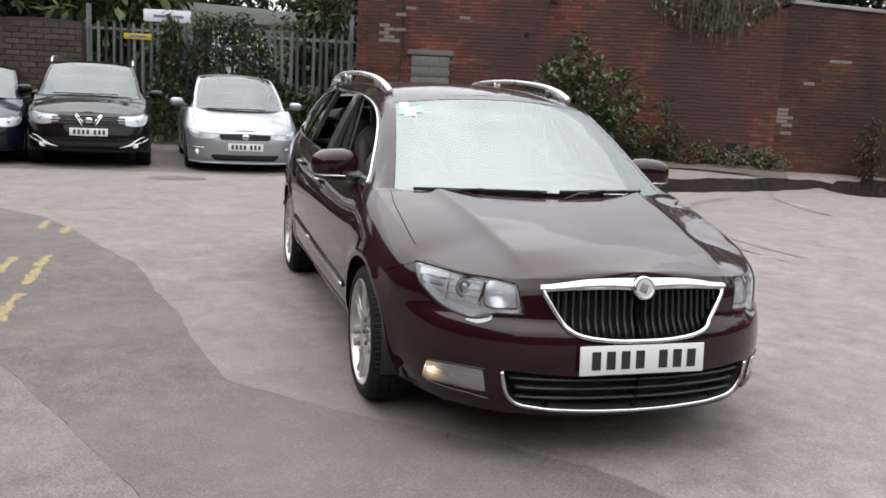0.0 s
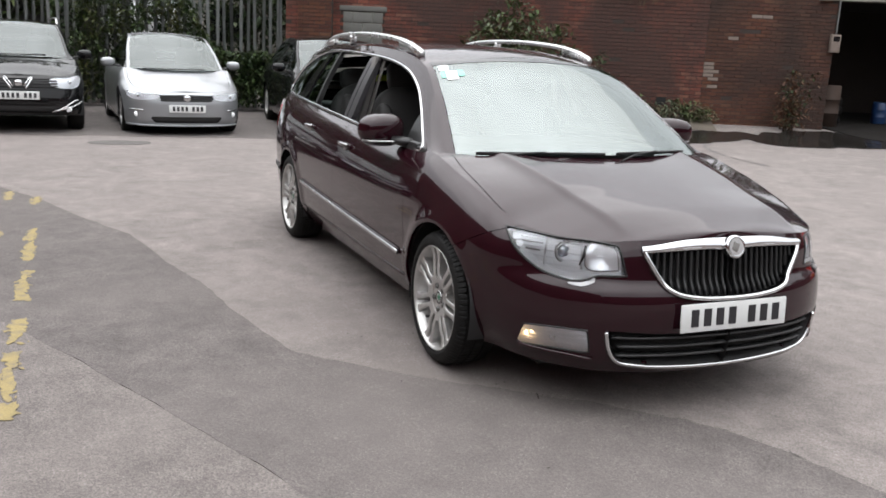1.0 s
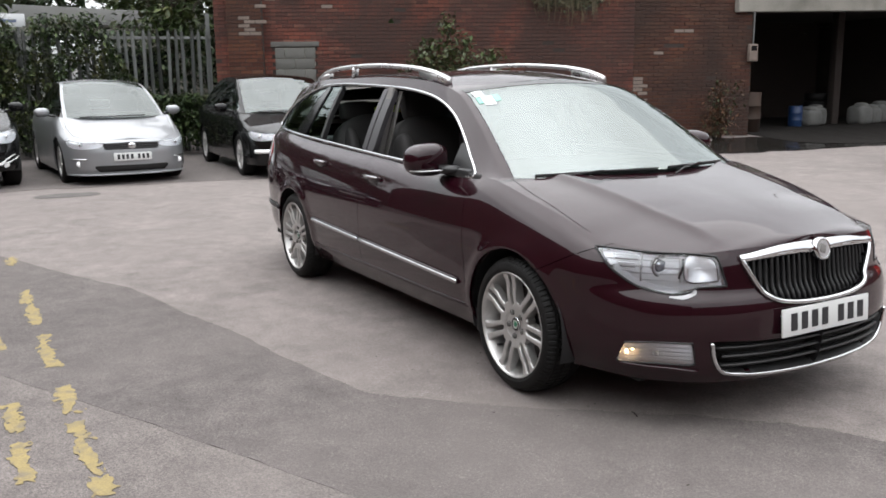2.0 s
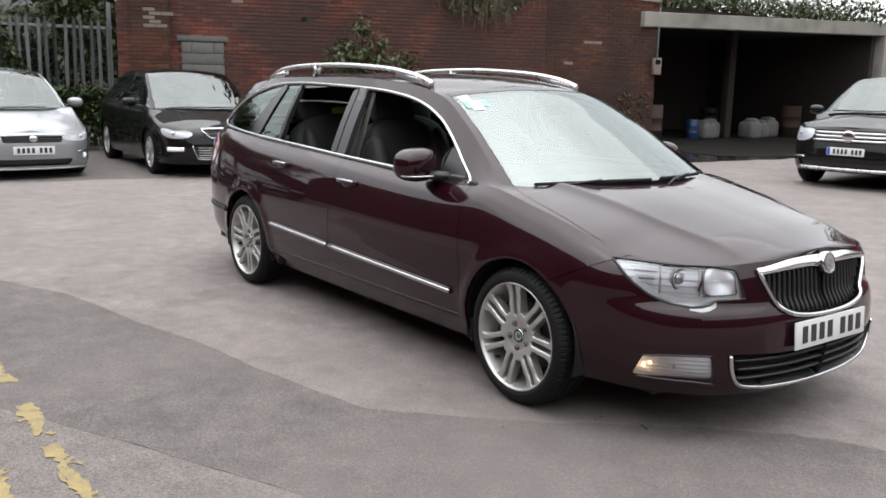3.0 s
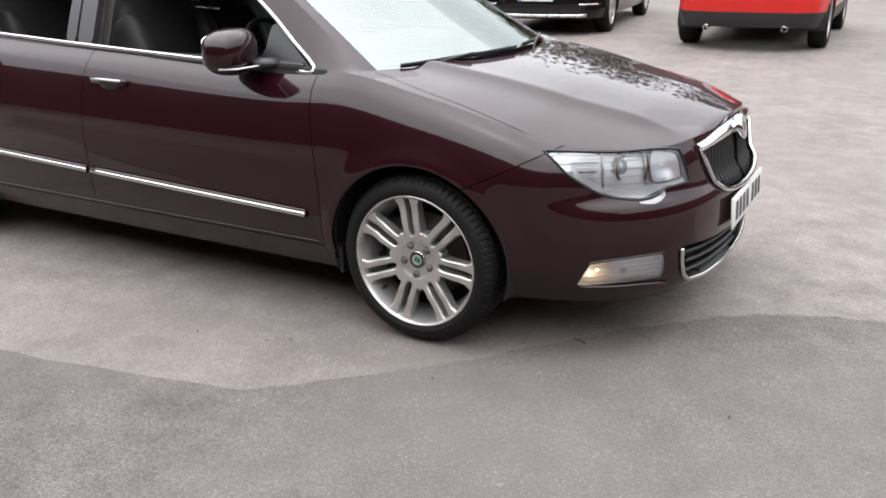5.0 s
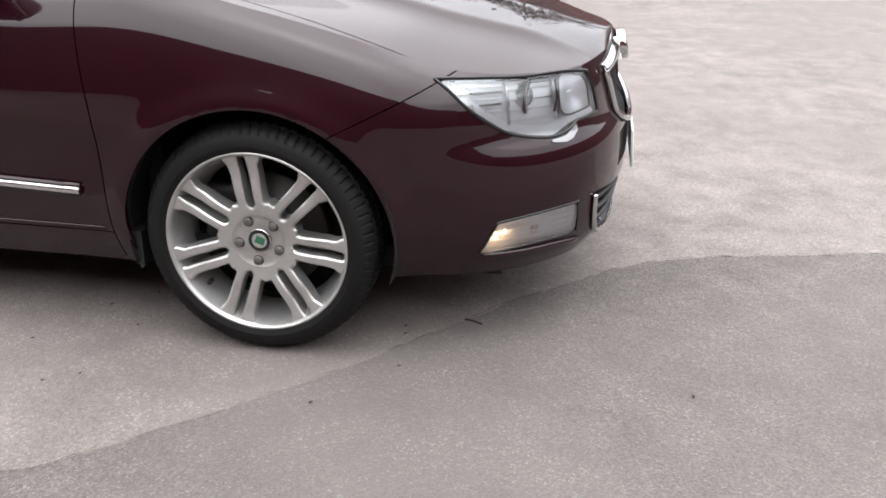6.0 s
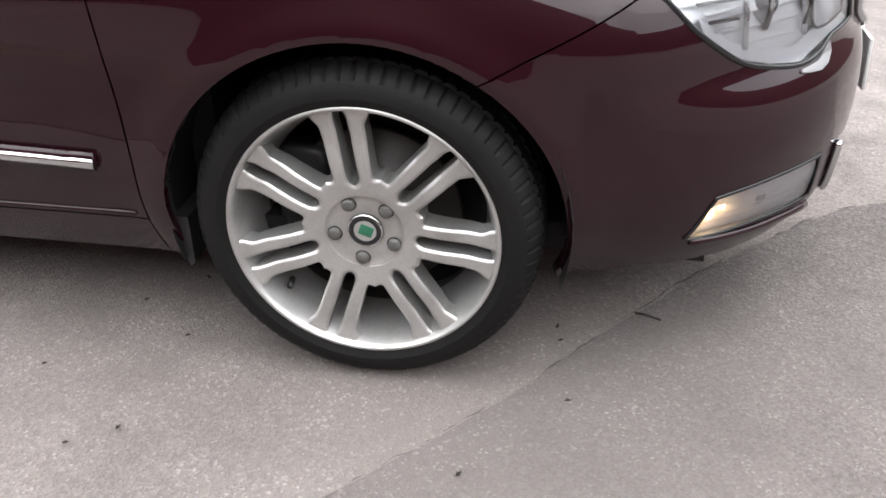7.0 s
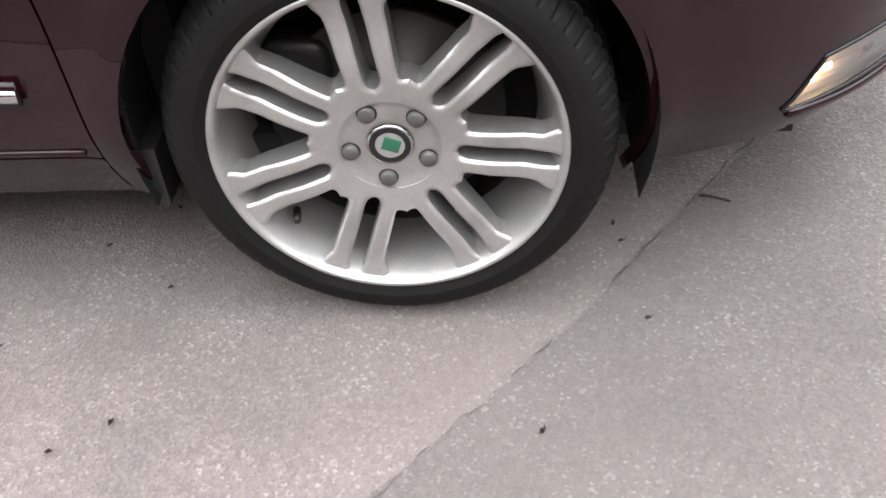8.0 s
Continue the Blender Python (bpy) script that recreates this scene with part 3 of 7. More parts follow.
# chrome line round the side windows
for sgn in (1, -1):
    in_flank = [(p[0], p[1]) for p in window_poly]

    def on_side(x, z, out=0.004):
        # the flank's width at that height, along the shoulder-to-roof line
        a = float(np.interp(-x, [-shell.edge[0](k / 200) for k in range(201)], [k / 200 for k in range(201)]))
        ey, ez = shell.edge[1](a), shell.edge[2](a)
        y0, z0 = shell.width_at(x), shell.shoulder(x)
        s = min(max((z - z0) / max(ez - z0, 0.02), 0), 1)
        k = 0.012 * math.sin(math.pi * s) * min(1.0, (ez - z0) / 0.3)
        return (x, -sgn * (y0 + (ey - y0) * s + k + out), z)
    loop = [on_side(x, z) for x, z in in_flank]
    tube("window_chrome", loop + loop[:2], 0.016, 0.020, CHROME, estate, "bright chrome window line")
    # door pillars between the panes
    for name, poly, material in (
            ("pillar_cover", [(-1.61, 0.955), (-1.70, 0.958), (-1.735, 1.342), (-1.645, 1.338)], PILLAR_FILM),
            ("pillar_cover", [(-1.715, 0.958), (-1.775, 0.962), (-1.80, 1.346), (-1.745, 1.343)], PILLAR_FILM),
            ("pillar_cover", [(-2.765, 1.005), (-2.965, 1.02), (-2.735, 1.355), (-2.665, 1.36)], GLOSS_BLACK),
            ("window_bar", [(-2.435, 0.992), (-2.475, 0.994), (-2.505, 1.362), (-2.465, 1.362)], BLACK_PLASTIC)):
        f = inside(poly)
        piece = clip(clip(offset(flank, 0.003), lambda v: f(v[0], v[2])), near_window)
        piece = piece if sgn > 0 else flip(piece)
        link(name, *rim(piece, 0.03), material, estate)
    # panes: the fixed ones on this side; all on the far side
    panes = [("quarter_window", [(-2.95, 0.9), (-2.72, 1.4), (-3.6, 1.4), (-3.6, 0.9)]), ("rear_door_pane", [(-2.43, 0.9), (-2.47, 1.4), (-2.72, 1.4), (-2.80, 0.9)])]
    if sgn < 0:
        panes += [("front_window", [(-0.4, 0.9), (-0.4, 1.4), (-1.68, 1.4), (-1.65, 0.9)]), ("rear_window", [(-1.75, 0.9), (-1.77, 1.4), (-2.47, 1.4), (-2.43, 0.9)])]
    for name, poly in panes:
        f = inside(poly)
        piece = clip(clip(offset(flank, -0.006), lambda v: f(v[0], v[2])), near_window)
        link(name, *(piece if sgn > 0 else flip(piece)), TINTED if name != "front_window" else GLASS, estate, "tinted side glass")
    # mirror sail
    f = inside([(-0.44, 0.90), (-0.70, 1.09), (-0.70, 0.90)])
    piece = clip(clip(flank, lambda v: f(v[0], v[2])), near_window)
    link("mirror_sail", *rim(piece if sgn > 0 else flip(piece), 0.02), BLACK_PLASTIC, estate)

    # door mirror
    house = blob((0.155, 0.250, 0.165), 0.75, 0.78, 36, 24)
    house = [(v[0] * (1 + 0.25 * v[2]) - 0.10 * (v[1] * sgn + 0.1) ** 2, v[1], v[2] * (1.0 + 0.5 * v[1] * sgn)) for v in house[0]], house[1]
    shape = moved(house, pose(-0.735, -sgn * 0.905, 0.990, 0, 0, sgn * 12))
    mirror = link("door_mirror", *clip(shape, lambda v: v[2] - 0.936), MAROON, estate)
    link("mirror_base", *clip(shape, lambda v: 0.934 - v[2]), BLACK_PLASTIC, mirror)
    tube("mirror_line", [(-0.70, -sgn * 1.015, 0.941), (-0.655, -sgn * 0.97, 0.940), (-0.648, -sgn * 0.87, 0.940), (-0.66, -sgn * 0.81, 0.939)], 0.012, 0.008, SATIN, mirror)
    tube("mirror_arm", [(-0.69, -sgn * 0.86, 0.945), (-0.66, -sgn * 0.80, 0.940), (-0.64, -sgn * 0.745, 0.935)], 0.09, 0.045, BLACK_PLASTIC, mirror)
    glass_face = blob((0.01, 0.19, 0.115), 0.5, 0.6)
    link("mirror_glass", *moved(glass_face, pose(-0.812, -sgn * 0.900, 0.992, 0, 0, sgn * 12)), CHROME, mirror)

    # handles, with a black blob in place of each hollow's shade
    for hx, hz in ((-1.436, 0.835), (-2.250, 0.868)):
        u = shell.u_at(hx)
        pts = [shell.at(shell.u_at(hx + 0.105 - 0.21 * k / 12), hz + 0.006 * math.sin(k / 12 * math.pi), 0.004 + 0.030 * math.sin(k / 12 * math.pi) ** 0.7) for k in range(13)]
        pts = [(p[0], p[1] * sgn, p[2]) for p in pts]
        handle = tube("door_handle", pts, 0.016, 0.028, MAROON, estate, up=(0, 0, 1))
        tube("handle_chrome", [(p[0], p[1] - sgn * 0.007, p[2] + 0.006) for p in pts[1:-1]], 0.008, 0.012, CHROME, handle, "chrome handle strip")
        c = shell.at(u, hz - 0.012, -0.003)
        cup = blob((0.12, 0.020, 0.055), 0.9, 0.9)
        link("handle_shade_blob", *moved(cup, pose(c[0], c[1] * sgn, c[2])), GLOSS_BLACK, handle)

    # rub strip and sill line
    for x0, x1 in ((-0.452, -1.585), (-1.615, -2.36)):
        n = 24
        line = [shell.at(shell.u_at(x0 + (x1 - x0) * k / n), 0.4200 + 0.032 * (-0.452 - x0 - (x1 - x0) * k / n) / 1.0, 0.006) for k in range(n + 1)]
        line = [(p[0], p[1] * sgn, p[2]) for p in line]
        strip = tube("rub_strip", line, 0.014, 0.036, MAROON, estate)
        tube("strip_chrome", [(p[0], p[1] - sgn * 0.006, p[2] - 0.002) for p in line], 0.012, 0.020, CHROME, strip, "chrome strip")
    line = [shell.at(shell.u_at(-0.41 - 1.98 * k / 30), 0.312, 0.000) for k in range(31)]
    tube("sill_chrome", [(p[0], p[1] * sgn, p[2]) for p in line], 0.010, 0.010, MAROON, estate)

    # roof rails
    rail = [(-1.12, -sgn * 0.545, 1.384), (-1.18, -sgn * 0.548, 1.402), (-1.30, -sgn * 0.550, 1.428), (-1.55, -sgn * 0.552, 1.458), (-2.0, -sgn * 0.552, 1.480), (-2.5, -sgn * 0.548, 1.478), (-2.82, -sgn * 0.542, 1.458),
            (-2.98, -sgn * 0.538, 1.424), (-3.06, -sgn * 0.536, 1.392)]
    rr = tube("roof_rail", catmull(rail, 8), 0.042, 0.030, SATIN, estate, "satin aluminium roof rail")
    foot = [(-2.38, -sgn * 0.550, 1.405), (-2.36, -sgn * 0.550, 1.478)]
    tube("rail_foot", foot, 0.05, 0.024, SATIN, rr, up=(1, 0, 0))
    tube("rail_foot", [(-1.12, -sgn * 0.545, 1.372), (-1.24, -sgn * 0.550, 1.402), (-1.42, -sgn * 0.550, 1.424)], 0.045, 0.05, SATIN, rr)
    tube("rail_foot", [(-3.06, -sgn * 0.536, 1.380), (-2.94, -sgn * 0.540, 1.412), (-2.82, -sgn * 0.542, 1.428)], 0.045, 0.05, SATIN, rr)
    tube("roof_gutter", [(shell.edge[0](k / 60), -sgn * (shell.edge[1](k / 60) - 0.02), shell.edge[2](k / 60) + 0.012) for k in range(20, 50)], 0.008, 0.006, BLACK_PLASTIC, estate)

    # headlamp: clear cover over a bright bowl with a projector
    cover = clip(lower, f_lamp)
    s = (lambda k: k) if sgn > 0 else flip
    lamp = link("headlamp", *s(walls(offset(cover, -0.004), 0.085)), REFLECTOR, estate, "clear xenon headlamp")
    bowl = outward(sheet(lambda u, z: shell.at(u, z, -0.020 - 0.012 * ((z * 40) % 1) - 0.010 * smooth01(0.60, 0.52, u)), np.arange(0.44, 1.06, 0.01), np.arange(0.53, 0.74, 0.0025)), (1, -0.5, 0.5))
    link("reflector", *s(clip(bowl, lambda v: in_lamp(v[3], v[4]))), FACET, lamp)
    # smooth main bowl at the inner end, and a bright ledge along the lamp's foot
    dish = outward(sheet(lambda u, z: shell.at(u, z, -0.010 - 0.016 * math.exp(-((u - 0.575) / 0.05) ** 2 - ((z - 0.650) / 0.045) ** 2)), np.arange(0.46, 0.67, 0.008), np.arange(0.57, 0.72, 0.006)), (1, -0.5, 0.3))
    in_dish = inside(catmull([(0.500, 0.605), (0.512, 0.680), (0.56, 0.698), (0.635, 0.700), (0.650, 0.640), (0.625, 0.600)], 4, True))
    link("main_bowl", *s(clip(dish, lambda v: min(in_dish(v[3], v[4]), in_lamp(v[3], v[4]) - 0.004))), CHROME_BRIGHT, lamp, "bright main beam bowl")
    ledge = outward(sheet(lambda u, k: shell.at(u, float(np.interp(u, [0.47, 0.59, 0.69, 0.77, 0.85, 0.94], [0.590, 0.583, 0.556, 0.565, 0.588, 0.645])) + 0.004 + 0.020 * k, -0.004 - 0.016 * k), np.arange(0.49, 0.93, 0.01), np.linspace(0, 1, 5)), (0.6, -0.3, 1))
    link("lamp_ledge", *s(ledge), REFLECTOR, lamp)
    link("lens_cover", *s(offset(cover, -0.002)), LENS, lamp)
    edge_line = [shell.at(u, z, 0.0) for u, z in lamp_poly]
    tube("lamp_seal", [(p[0], p[1] * sgn, p[2]) for p in edge_line + edge_line[:2]], 0.007, 0.010, GLOSS_BLACK, lamp)
    uc, zc = 0.745, 0.655
    c0, c1 = Vector(shell.at(uc, zc, -0.050)), Vector(shell.at(uc, zc, -0.022))
    aim = Vector((1, -0.12, 0)).normalized()
    m = Matrix.Translation((c0 * 0.4 + c1 * 0.6)) @ aim.to_track_quat('Z', 'Y').to_matrix().to_4x4()
    if sgn < 0:
        m = Matrix.Translation(((c0 * 0.4 + c1 * 0.6).x, -(c0 * 0.4 + c1 * 0.6).y, zc)) @ Vector((1, 0.12, 0)).to_track_quat('Z', 'Y').to_matrix().to_4x4()
    ring = lathe([(0.028, -0.03), (0.036, -0.02), (0.039, 0.002), (0.036, 0.008), (0.030, 0.003), (0.028, -0.008)], 40)
    link("projector_ring", *moved(ring, m @ pose(0, 0, 0, 90, 0, 0)), SATIN, lamp)
    link("ring_edge", *moved(lathe([(0.039, 0.002), (0.0415, 0.006), (0.044, 0.002), (0.0415, -0.002), (0.039, 0.002)], 40), m @ pose(0, 0, 0, 90, 0, 0)), TRIM_GREY, lamp)
    ball = blob((0.055, 0.055, 0.040), 1, 1)
    link("projector_lens", *moved(ball, m @ pose(0, 0, -0.004)), GLASS_BALL, lamp)
    # indicator at the outer end: a small dark-lined box of clear fins
    for k in range(5):
        pts = [shell.at(u, 0.694 - 0.014 * k + 0.02 * (u - 0.90), -0.012) for u in np.linspace(0.835 + 0.004 * k, 0.945 - 0.012 * k, 6)]
        tube("lamp_fin", [(p[0], p[1] * sgn, p[2]) for p in pts], 0.010, 0.005, TRIM_GREY if k in (1, 3) else REFLECTOR, lamp)
    for u in (0.665, 0.825):
        pts = [shell.at(u - 0.03 * (0.7 - z), z, -0.014) for z in np.linspace(0.598, 0.700, 6)]
        tube("lamp_divider", [(p[0], p[1] * sgn, p[2]) for p in pts], 0.007, 0.010, SATIN, lamp, up=(1, 0, 0))
    rim_line = [shell.at(u, z, -0.010) for u, z in catmull([(0.502, 0.607), (0.514, 0.678), (0.56, 0.696), (0.633, 0.698), (0.648, 0.640), (0.623, 0.602), (0.502, 0.607)], 5)]
    tube("bowl_edge", [(p[0], p[1] * sgn, p[2]) for p in rim_line], 0.004, 0.005, TRIM_GREY, lamp)
    # solid black bar drawn as the shadow beside the main bowl
    slash = [shell.at(u, z, -0.012) for u, z in ((0.668, 0.615), (0.655, 0.650), (0.652, 0.690))]
    tube("bowl_shadow_gap", [(p[0], p[1] * sgn, p[2]) for p in slash], 0.010, 0.006, BLACK_PLASTIC, lamp, up=(1, 0, 0))
    # washer cap under the lamp
    in_washer = inside(catmull([(0.708, 0.550), (0.690, 0.543), (0.655, 0.540), (0.612, 0.551), (0.584, 0.572), (0.588, 0.580), (0.600, 0.577), (0.628, 0.560), (0.66, 0.553)], 4, True))
    link("washer_cap", *s(rim(offset(clip(lower, lambda v: in_washer(v[3], v[4]) if 0.5 < v[3] < 0.8 and 0.5 < v[2] < 0.65 else -0.1), 0.004), 0.012)), WASHER, estate, "silver washer cap")

    # fog lamp
    cover = clip(lower, f_fog)
    fog = link("fog_lamp", *s(walls(offset(cover, -0.003), 0.016)), REFLECTOR, estate, "clear fog lamp lit amber at one end")
    bowl = outward(sheet(lambda u, z: shell.at(u, z, -0.008 - 0.008 * ((z * 60) % 1)), np.arange(0.58, 0.93, 0.01), np.arange(0.26, 0.385, 0.0021)), (1, -0.5, 0.5))
    link("fog_reflector", *s(clip(bowl, lambda v: in_fog(v[3], v[4]))), FACET, fog)
    link("fog_cover", *s(offset(cover, -0.001)), LENS, fog)
    edge_line = [shell.at(u, z, 0.001) for u, z in fog_poly]
    tube("fog_seal", [(p[0], p[1] * sgn, p[2]) for p in edge_line + edge_line[:2]], 0.005, 0.007, GLOSS_BLACK, fog)
    p = shell.at(0.862, 0.318, -0.012)
    link("fog_bulb", *moved(blob((0.010, 0.020, 0.018), 1, 1), Matrix.Translation((p[0], p[1] * sgn, p[2]))), AMBER, fog, "glowing amber bulb")
    # second glowing bead, added as a glint beside the bulb
    p = shell.at(0.838, 0.330, -0.010)
    link("bulb_glint", *moved(blob((0.006, 0.012, 0.010), 1, 1), Matrix.Translation((p[0], p[1] * sgn, p[2]))), AMBER, fog)
    p = shell.at(0.735, 0.326, -0.022)
    link("fog_projector", *moved(lathe([(0.0, -0.004), (0.012, -0.002), (0.020, 0.006), (0.024, 0.016), (0.026, 0.014)], 28), Matrix.Translation((p[0] + 0.004, p[1] * sgn, p[2])) @ pose(0, 0, 0, 0, 0, -90 if sgn > 0 else -90) @ pose(0, 0, 0, 180, 0, 0)), CHROME_BRIGHT, fog)
    pts = [shell.at(u, 0.266 - 0.01 * smooth01(0.70, 0.55, u), 0.002) for u in np.linspace(0.58, 0.895, 14)]
    tube("bumper_lip", [(p[0], p[1] * sgn, p[2]) for p in pts], 0.016, 0.016, MAROON, estate)

    # wheel wells
    wheel_arch("arch_liner", estate, 0.0, 0.318, 0.352, 0.52, 0.872, -sgn)
    wheel_arch("arch_liner", estate, -2.761, 0.318, 0.352, 0.52, 0.872, -sgn)
    for ax, k in ((0.0, -1), (-2.761, -1)):
        flap = [(ax + k * 0.325, 0.30), (ax + k * 0.352, 0.30), (ax + k * 0.348, 0.235), (ax + k * 0.335, 0.195), (ax + k * 0.326, 0.205)]
        bm = bmesh.new()
        fv = [bm.verts.new((x, -sgn * 0.62, z)) for x, z in flap]
        face = bm.faces.new(fv)
        r = bmesh.ops.extrude_face_region(bm, geom=[face])
        bmesh.ops.translate(bm, verts=[g for g in r["geom"] if isinstance(g, bmesh.types.BMVert)], vec=(0, -sgn * 0.235, 0))
        part("mud_flap", bm, BLACK_PLASTIC, estate)

# dark trim line across the rear bumper
line = [shell.at(u, 0.475, 0.004) for u in np.linspace(U(-3.08), shell.u[-1], 24)]
tube("bumper_strip", line + [(p[0], -p[1], p[2]) for p in line[::-1][1:]], 0.012, 0.035, BLACK_PLASTIC, estate)

# grille: black backing, upright slats, chrome surround with a broad top bar
hole = clip(lower, f_grille)
grille = link("grille", *both(offset(hole, -0.055)), DARK, estate, "black slatted grille in a chrome surround")
link("grille_side", *walls(both(hole), 0.055), GLOSS_BLACK, grille)
for k in range(-13, 14):
    u = k * 0.0305
    zs = [z for z in np.arange(0.504, 0.702, 0.004) if in_grille(u, z) > 0.002]
    if len(zs) > 3:
        pts = [shell.at(u, z, -0.020) for z in np.linspace(zs[0], zs[-1], 9)]
        tube("slat", pts, 0.013, 0.026, BLACK_PLASTIC, grille, up=(1, 0, 0), n=6)
ring_pts = [shell.at(u, z, 0.006) for u, z in grille_poly]
tube("grille_chrome", ring_pts + ring_pts[:2], 0.022, 0.020, CHROME, grille, "chrome surround")


def top_bar(u, v):
    h = 0.034 + 0.014 * math.exp(-(u / 0.13) ** 2) - 0.012 * smooth01(0.2, 0.43, abs(u))
    z = 0.694 - 0.012 * smooth01(0.15, 0.43, abs(u)) - 0.010 * math.exp(-(u / 0.10) ** 2) + h * v
    return shell.at(u, z, 0.006 + 0.014 * math.sin(math.pi * min(max(v, 0.0), 1.0)) ** 0.6)


bar = outward(sheet(top_bar, np.linspace(-0.410, 0.410, 60), np.linspace(0, 1, 9)), (1, 0, 0))
link("grille_bar", *rim(bar, 0.02), CHROME, grille, "broad chrome top bar")
badge_m = Matrix.Translation(shell.at(0, 0.700, 0.022)) @ pose(0, 0, 0, 0, -14, 0) @ pose(0, 0, 0, 0, 0, 90)
badge = link("badge", *moved(lathe([(0.0, -0.012), (0.034, -0.012), (0.037, -0.014), (0.044, -0.012), (0.046, -0.004), (0.046, 0.012)], 48), badge_m), CHROME, grille, "round chrome badge")
link("badge_disc", *moved(lathe([(0.0, -0.0135), (0.034, -0.0135)], 40), badge_m), SATIN, badge)
box("badge_shape", (0.030, 0.004, 0.034), (0, 0, 0), TRIM_GREY, badge, 0.0015).matrix_local = badge_m @ pose(-0.004, -0.014, 0, 0, 25, 0)

# lower intake with two bars and a chrome lip
hole = clip(lower, f_intake)
intake = link("lower_intake", *both(offset(hole, -0.07)), DARK, estate, "black lower intake with chrome lip")
link("intake_side", *walls(both(hole), 0.07), BLACK_PLASTIC, intake)
for z in (0.278, 0.316, 0.352):
    us = [u for u in np.linspace(-0.54, 0.54, 41) if in_intake(u, z) > 0.004]
    tube("intake_bar", [shell.at(u, z, -0.022) for u in us], 0.03, 0.014, BLACK_PLASTIC, intake)
lip = [(u, z) for u, z in catmull([(0.536, 0.378), (0.520, 0.306), (0.482, 0.256), (0.40, 0.240), (0.3, 0.231), (0, 0.222), (-0.3, 0.231), (-0.40, 0.240), (-0.482, 0.256), (-0.520, 0.306), (-0.536, 0.378)], 8)]
tube("intake_chrome", [shell.at(u, z, 0.006) for u, z in lip], 0.016, 0.016, CHROME, intake, "chrome lip")

plate(estate, (0.930, 0, 0.438), (0, -4, 0), PLATE)

# wipers, parked at the foot of the screen
def on_screen(a, q, lift, sgn=1):
    ex, ey, ez = shell.edge[0](a), shell.edge[1](a), shell.edge[2](a)
    cx, cz = shell.crown[0](a), shell.crown[1](a)
    t = 1 - (1 - q) ** 2.2
    return (ex + (cx - ex) * t + lift * 0.5, -sgn * ey * (1 - q), ez + (cz - ez) * t + lift)


for sgn, q0, q1, a0, a1 in ((1, 0.16, 0.97, 0.005, 0.001), (-1, 0.94, 0.25, 0.002, 0.008)):
    pts = [on_screen(a0 + (a1 - a0) * k / 10, q0 + (q1 - q0) * k / 10, 0.005, sgn) for k in range(11)]
    wiper = tube("wiper", pts, 0.007, 0.011, BLACK_PLASTIC, estate)
    tube("wiper_arm", [(pts[5][0] + 0.004, pts[5][1], pts[5][2] + 0.006), (pts[2][0] + 0.02, pts[2][1], pts[2][2] - 0.006), (pts[0][0] + 0.05, pts[0][1], pts[0][2] - 0.03)], 0.008, 0.008, BLACK_PLASTIC, wiper)
box("scuttle", (0.20, 1.02, 0.03), (-0.16, 0, 0.900), BLACK_PLASTIC, estate, 0.01)

# cabin
box("cabin_floor", (3.3, 1.6, 0.05), (-1.75, 0, 0.26), DARK, estate)
box("underbody", (4.2, 1.35, 0.06), (-1.5, 0, 0.215), DARK, estate)
box("bulkhead", (0.05, 1.5, 0.6), (-0.32, 0, 0.58), DARK, estate)
dash = blob((0.62, 1.42, 0.34), 0.45, 0.35)
link("dashboard", *moved(dash, Matrix.Translation((-0.66, 0, 0.79))), BLACK_PLASTIC, estate)
wheel_m = pose(-0.98, -0.36, 0.88, 0, 65, 0)
sw = lathe([(0.175, 0.0), (0.185, -0.014), (0.199, 0.0), (0.185, 0.014), (0.175, 0.0)], 40)
steering = link("steering_wheel", *moved(sw, wheel_m @ pose(0, 0, 0, 90, 0, 0)), LEATHER, estate)
box("steering_spoke", (0.05, 0.36, 0.03), (0, 0, 0), BLACK_PLASTIC, steering, 0.01).matrix_local = wheel_m
link("steering_boss", *moved(blob((0.14, 0.14, 0.06)), wheel_m), BLACK_PLASTIC, steering)


def seat(x, y, width):
    base = link("seat", *moved(blob((0.54, width, 0.22), 0.45, 0.35), pose(x + 0.12, y, 0.50, 0, -6, 0)), LEATHER, estate, "black leather seat")
    link("seat_back", *moved(blob((0.20, width, 0.68), 0.5, 0.4), pose(x - 0.22, y, 0.83, 0, -16, 0)), LEATHER, base)
    for dy in (-width * 0.42, width * 0.42):
        link("seat_bolster", *moved(blob((0.22, 0.11, 0.55), 0.7, 0.7), pose(x - 0.15, y + dy, 0.80, 0, -16, 0)), LEATHER, base)
    return base


for y in (-0.37, 0.37):
    b = seat(-1.42, y, 0.50)
    link("headrest", *moved(blob((0.12, 0.28, 0.20), 0.5, 0.5), pose(-1.76, y, 1.225, 0, -12, 0)), LEATHER, b)
    for dy in (-0.06, 0.06):
        tube("headrest_post", [(-1.75, y + dy, 1.10), (-1.765, y + dy, 1.20)], 0.014, 0.014, CHROME, b, up=(1, 0, 0))
# made-up cloth standing in for a yellow-green bright patch in the rear opening
YELLOW_GREEN = mat("yellow_green_cloth", (0.42, 0.60, 0.03), rough=0.75, spread=0.15, scale=12, fine=200, bump=0.2)
PALE_BAND = mat("pale_band_cloth", (0.55, 0.56, 0.56), rough=0.35, spread=0.05)
vest = thing("yellow_stand_in", Matrix.Translation((-2.66, -0.14, 1.165)), "yellow-green stand-in for a bright patch over the rear seat back", "vest")
link("cloth", *moved(blob((0.10, 0.34, 0.09), 0.6, 0.5), pose(0, 0, 0, 0, -14, 0)), YELLOW_GREEN, vest)
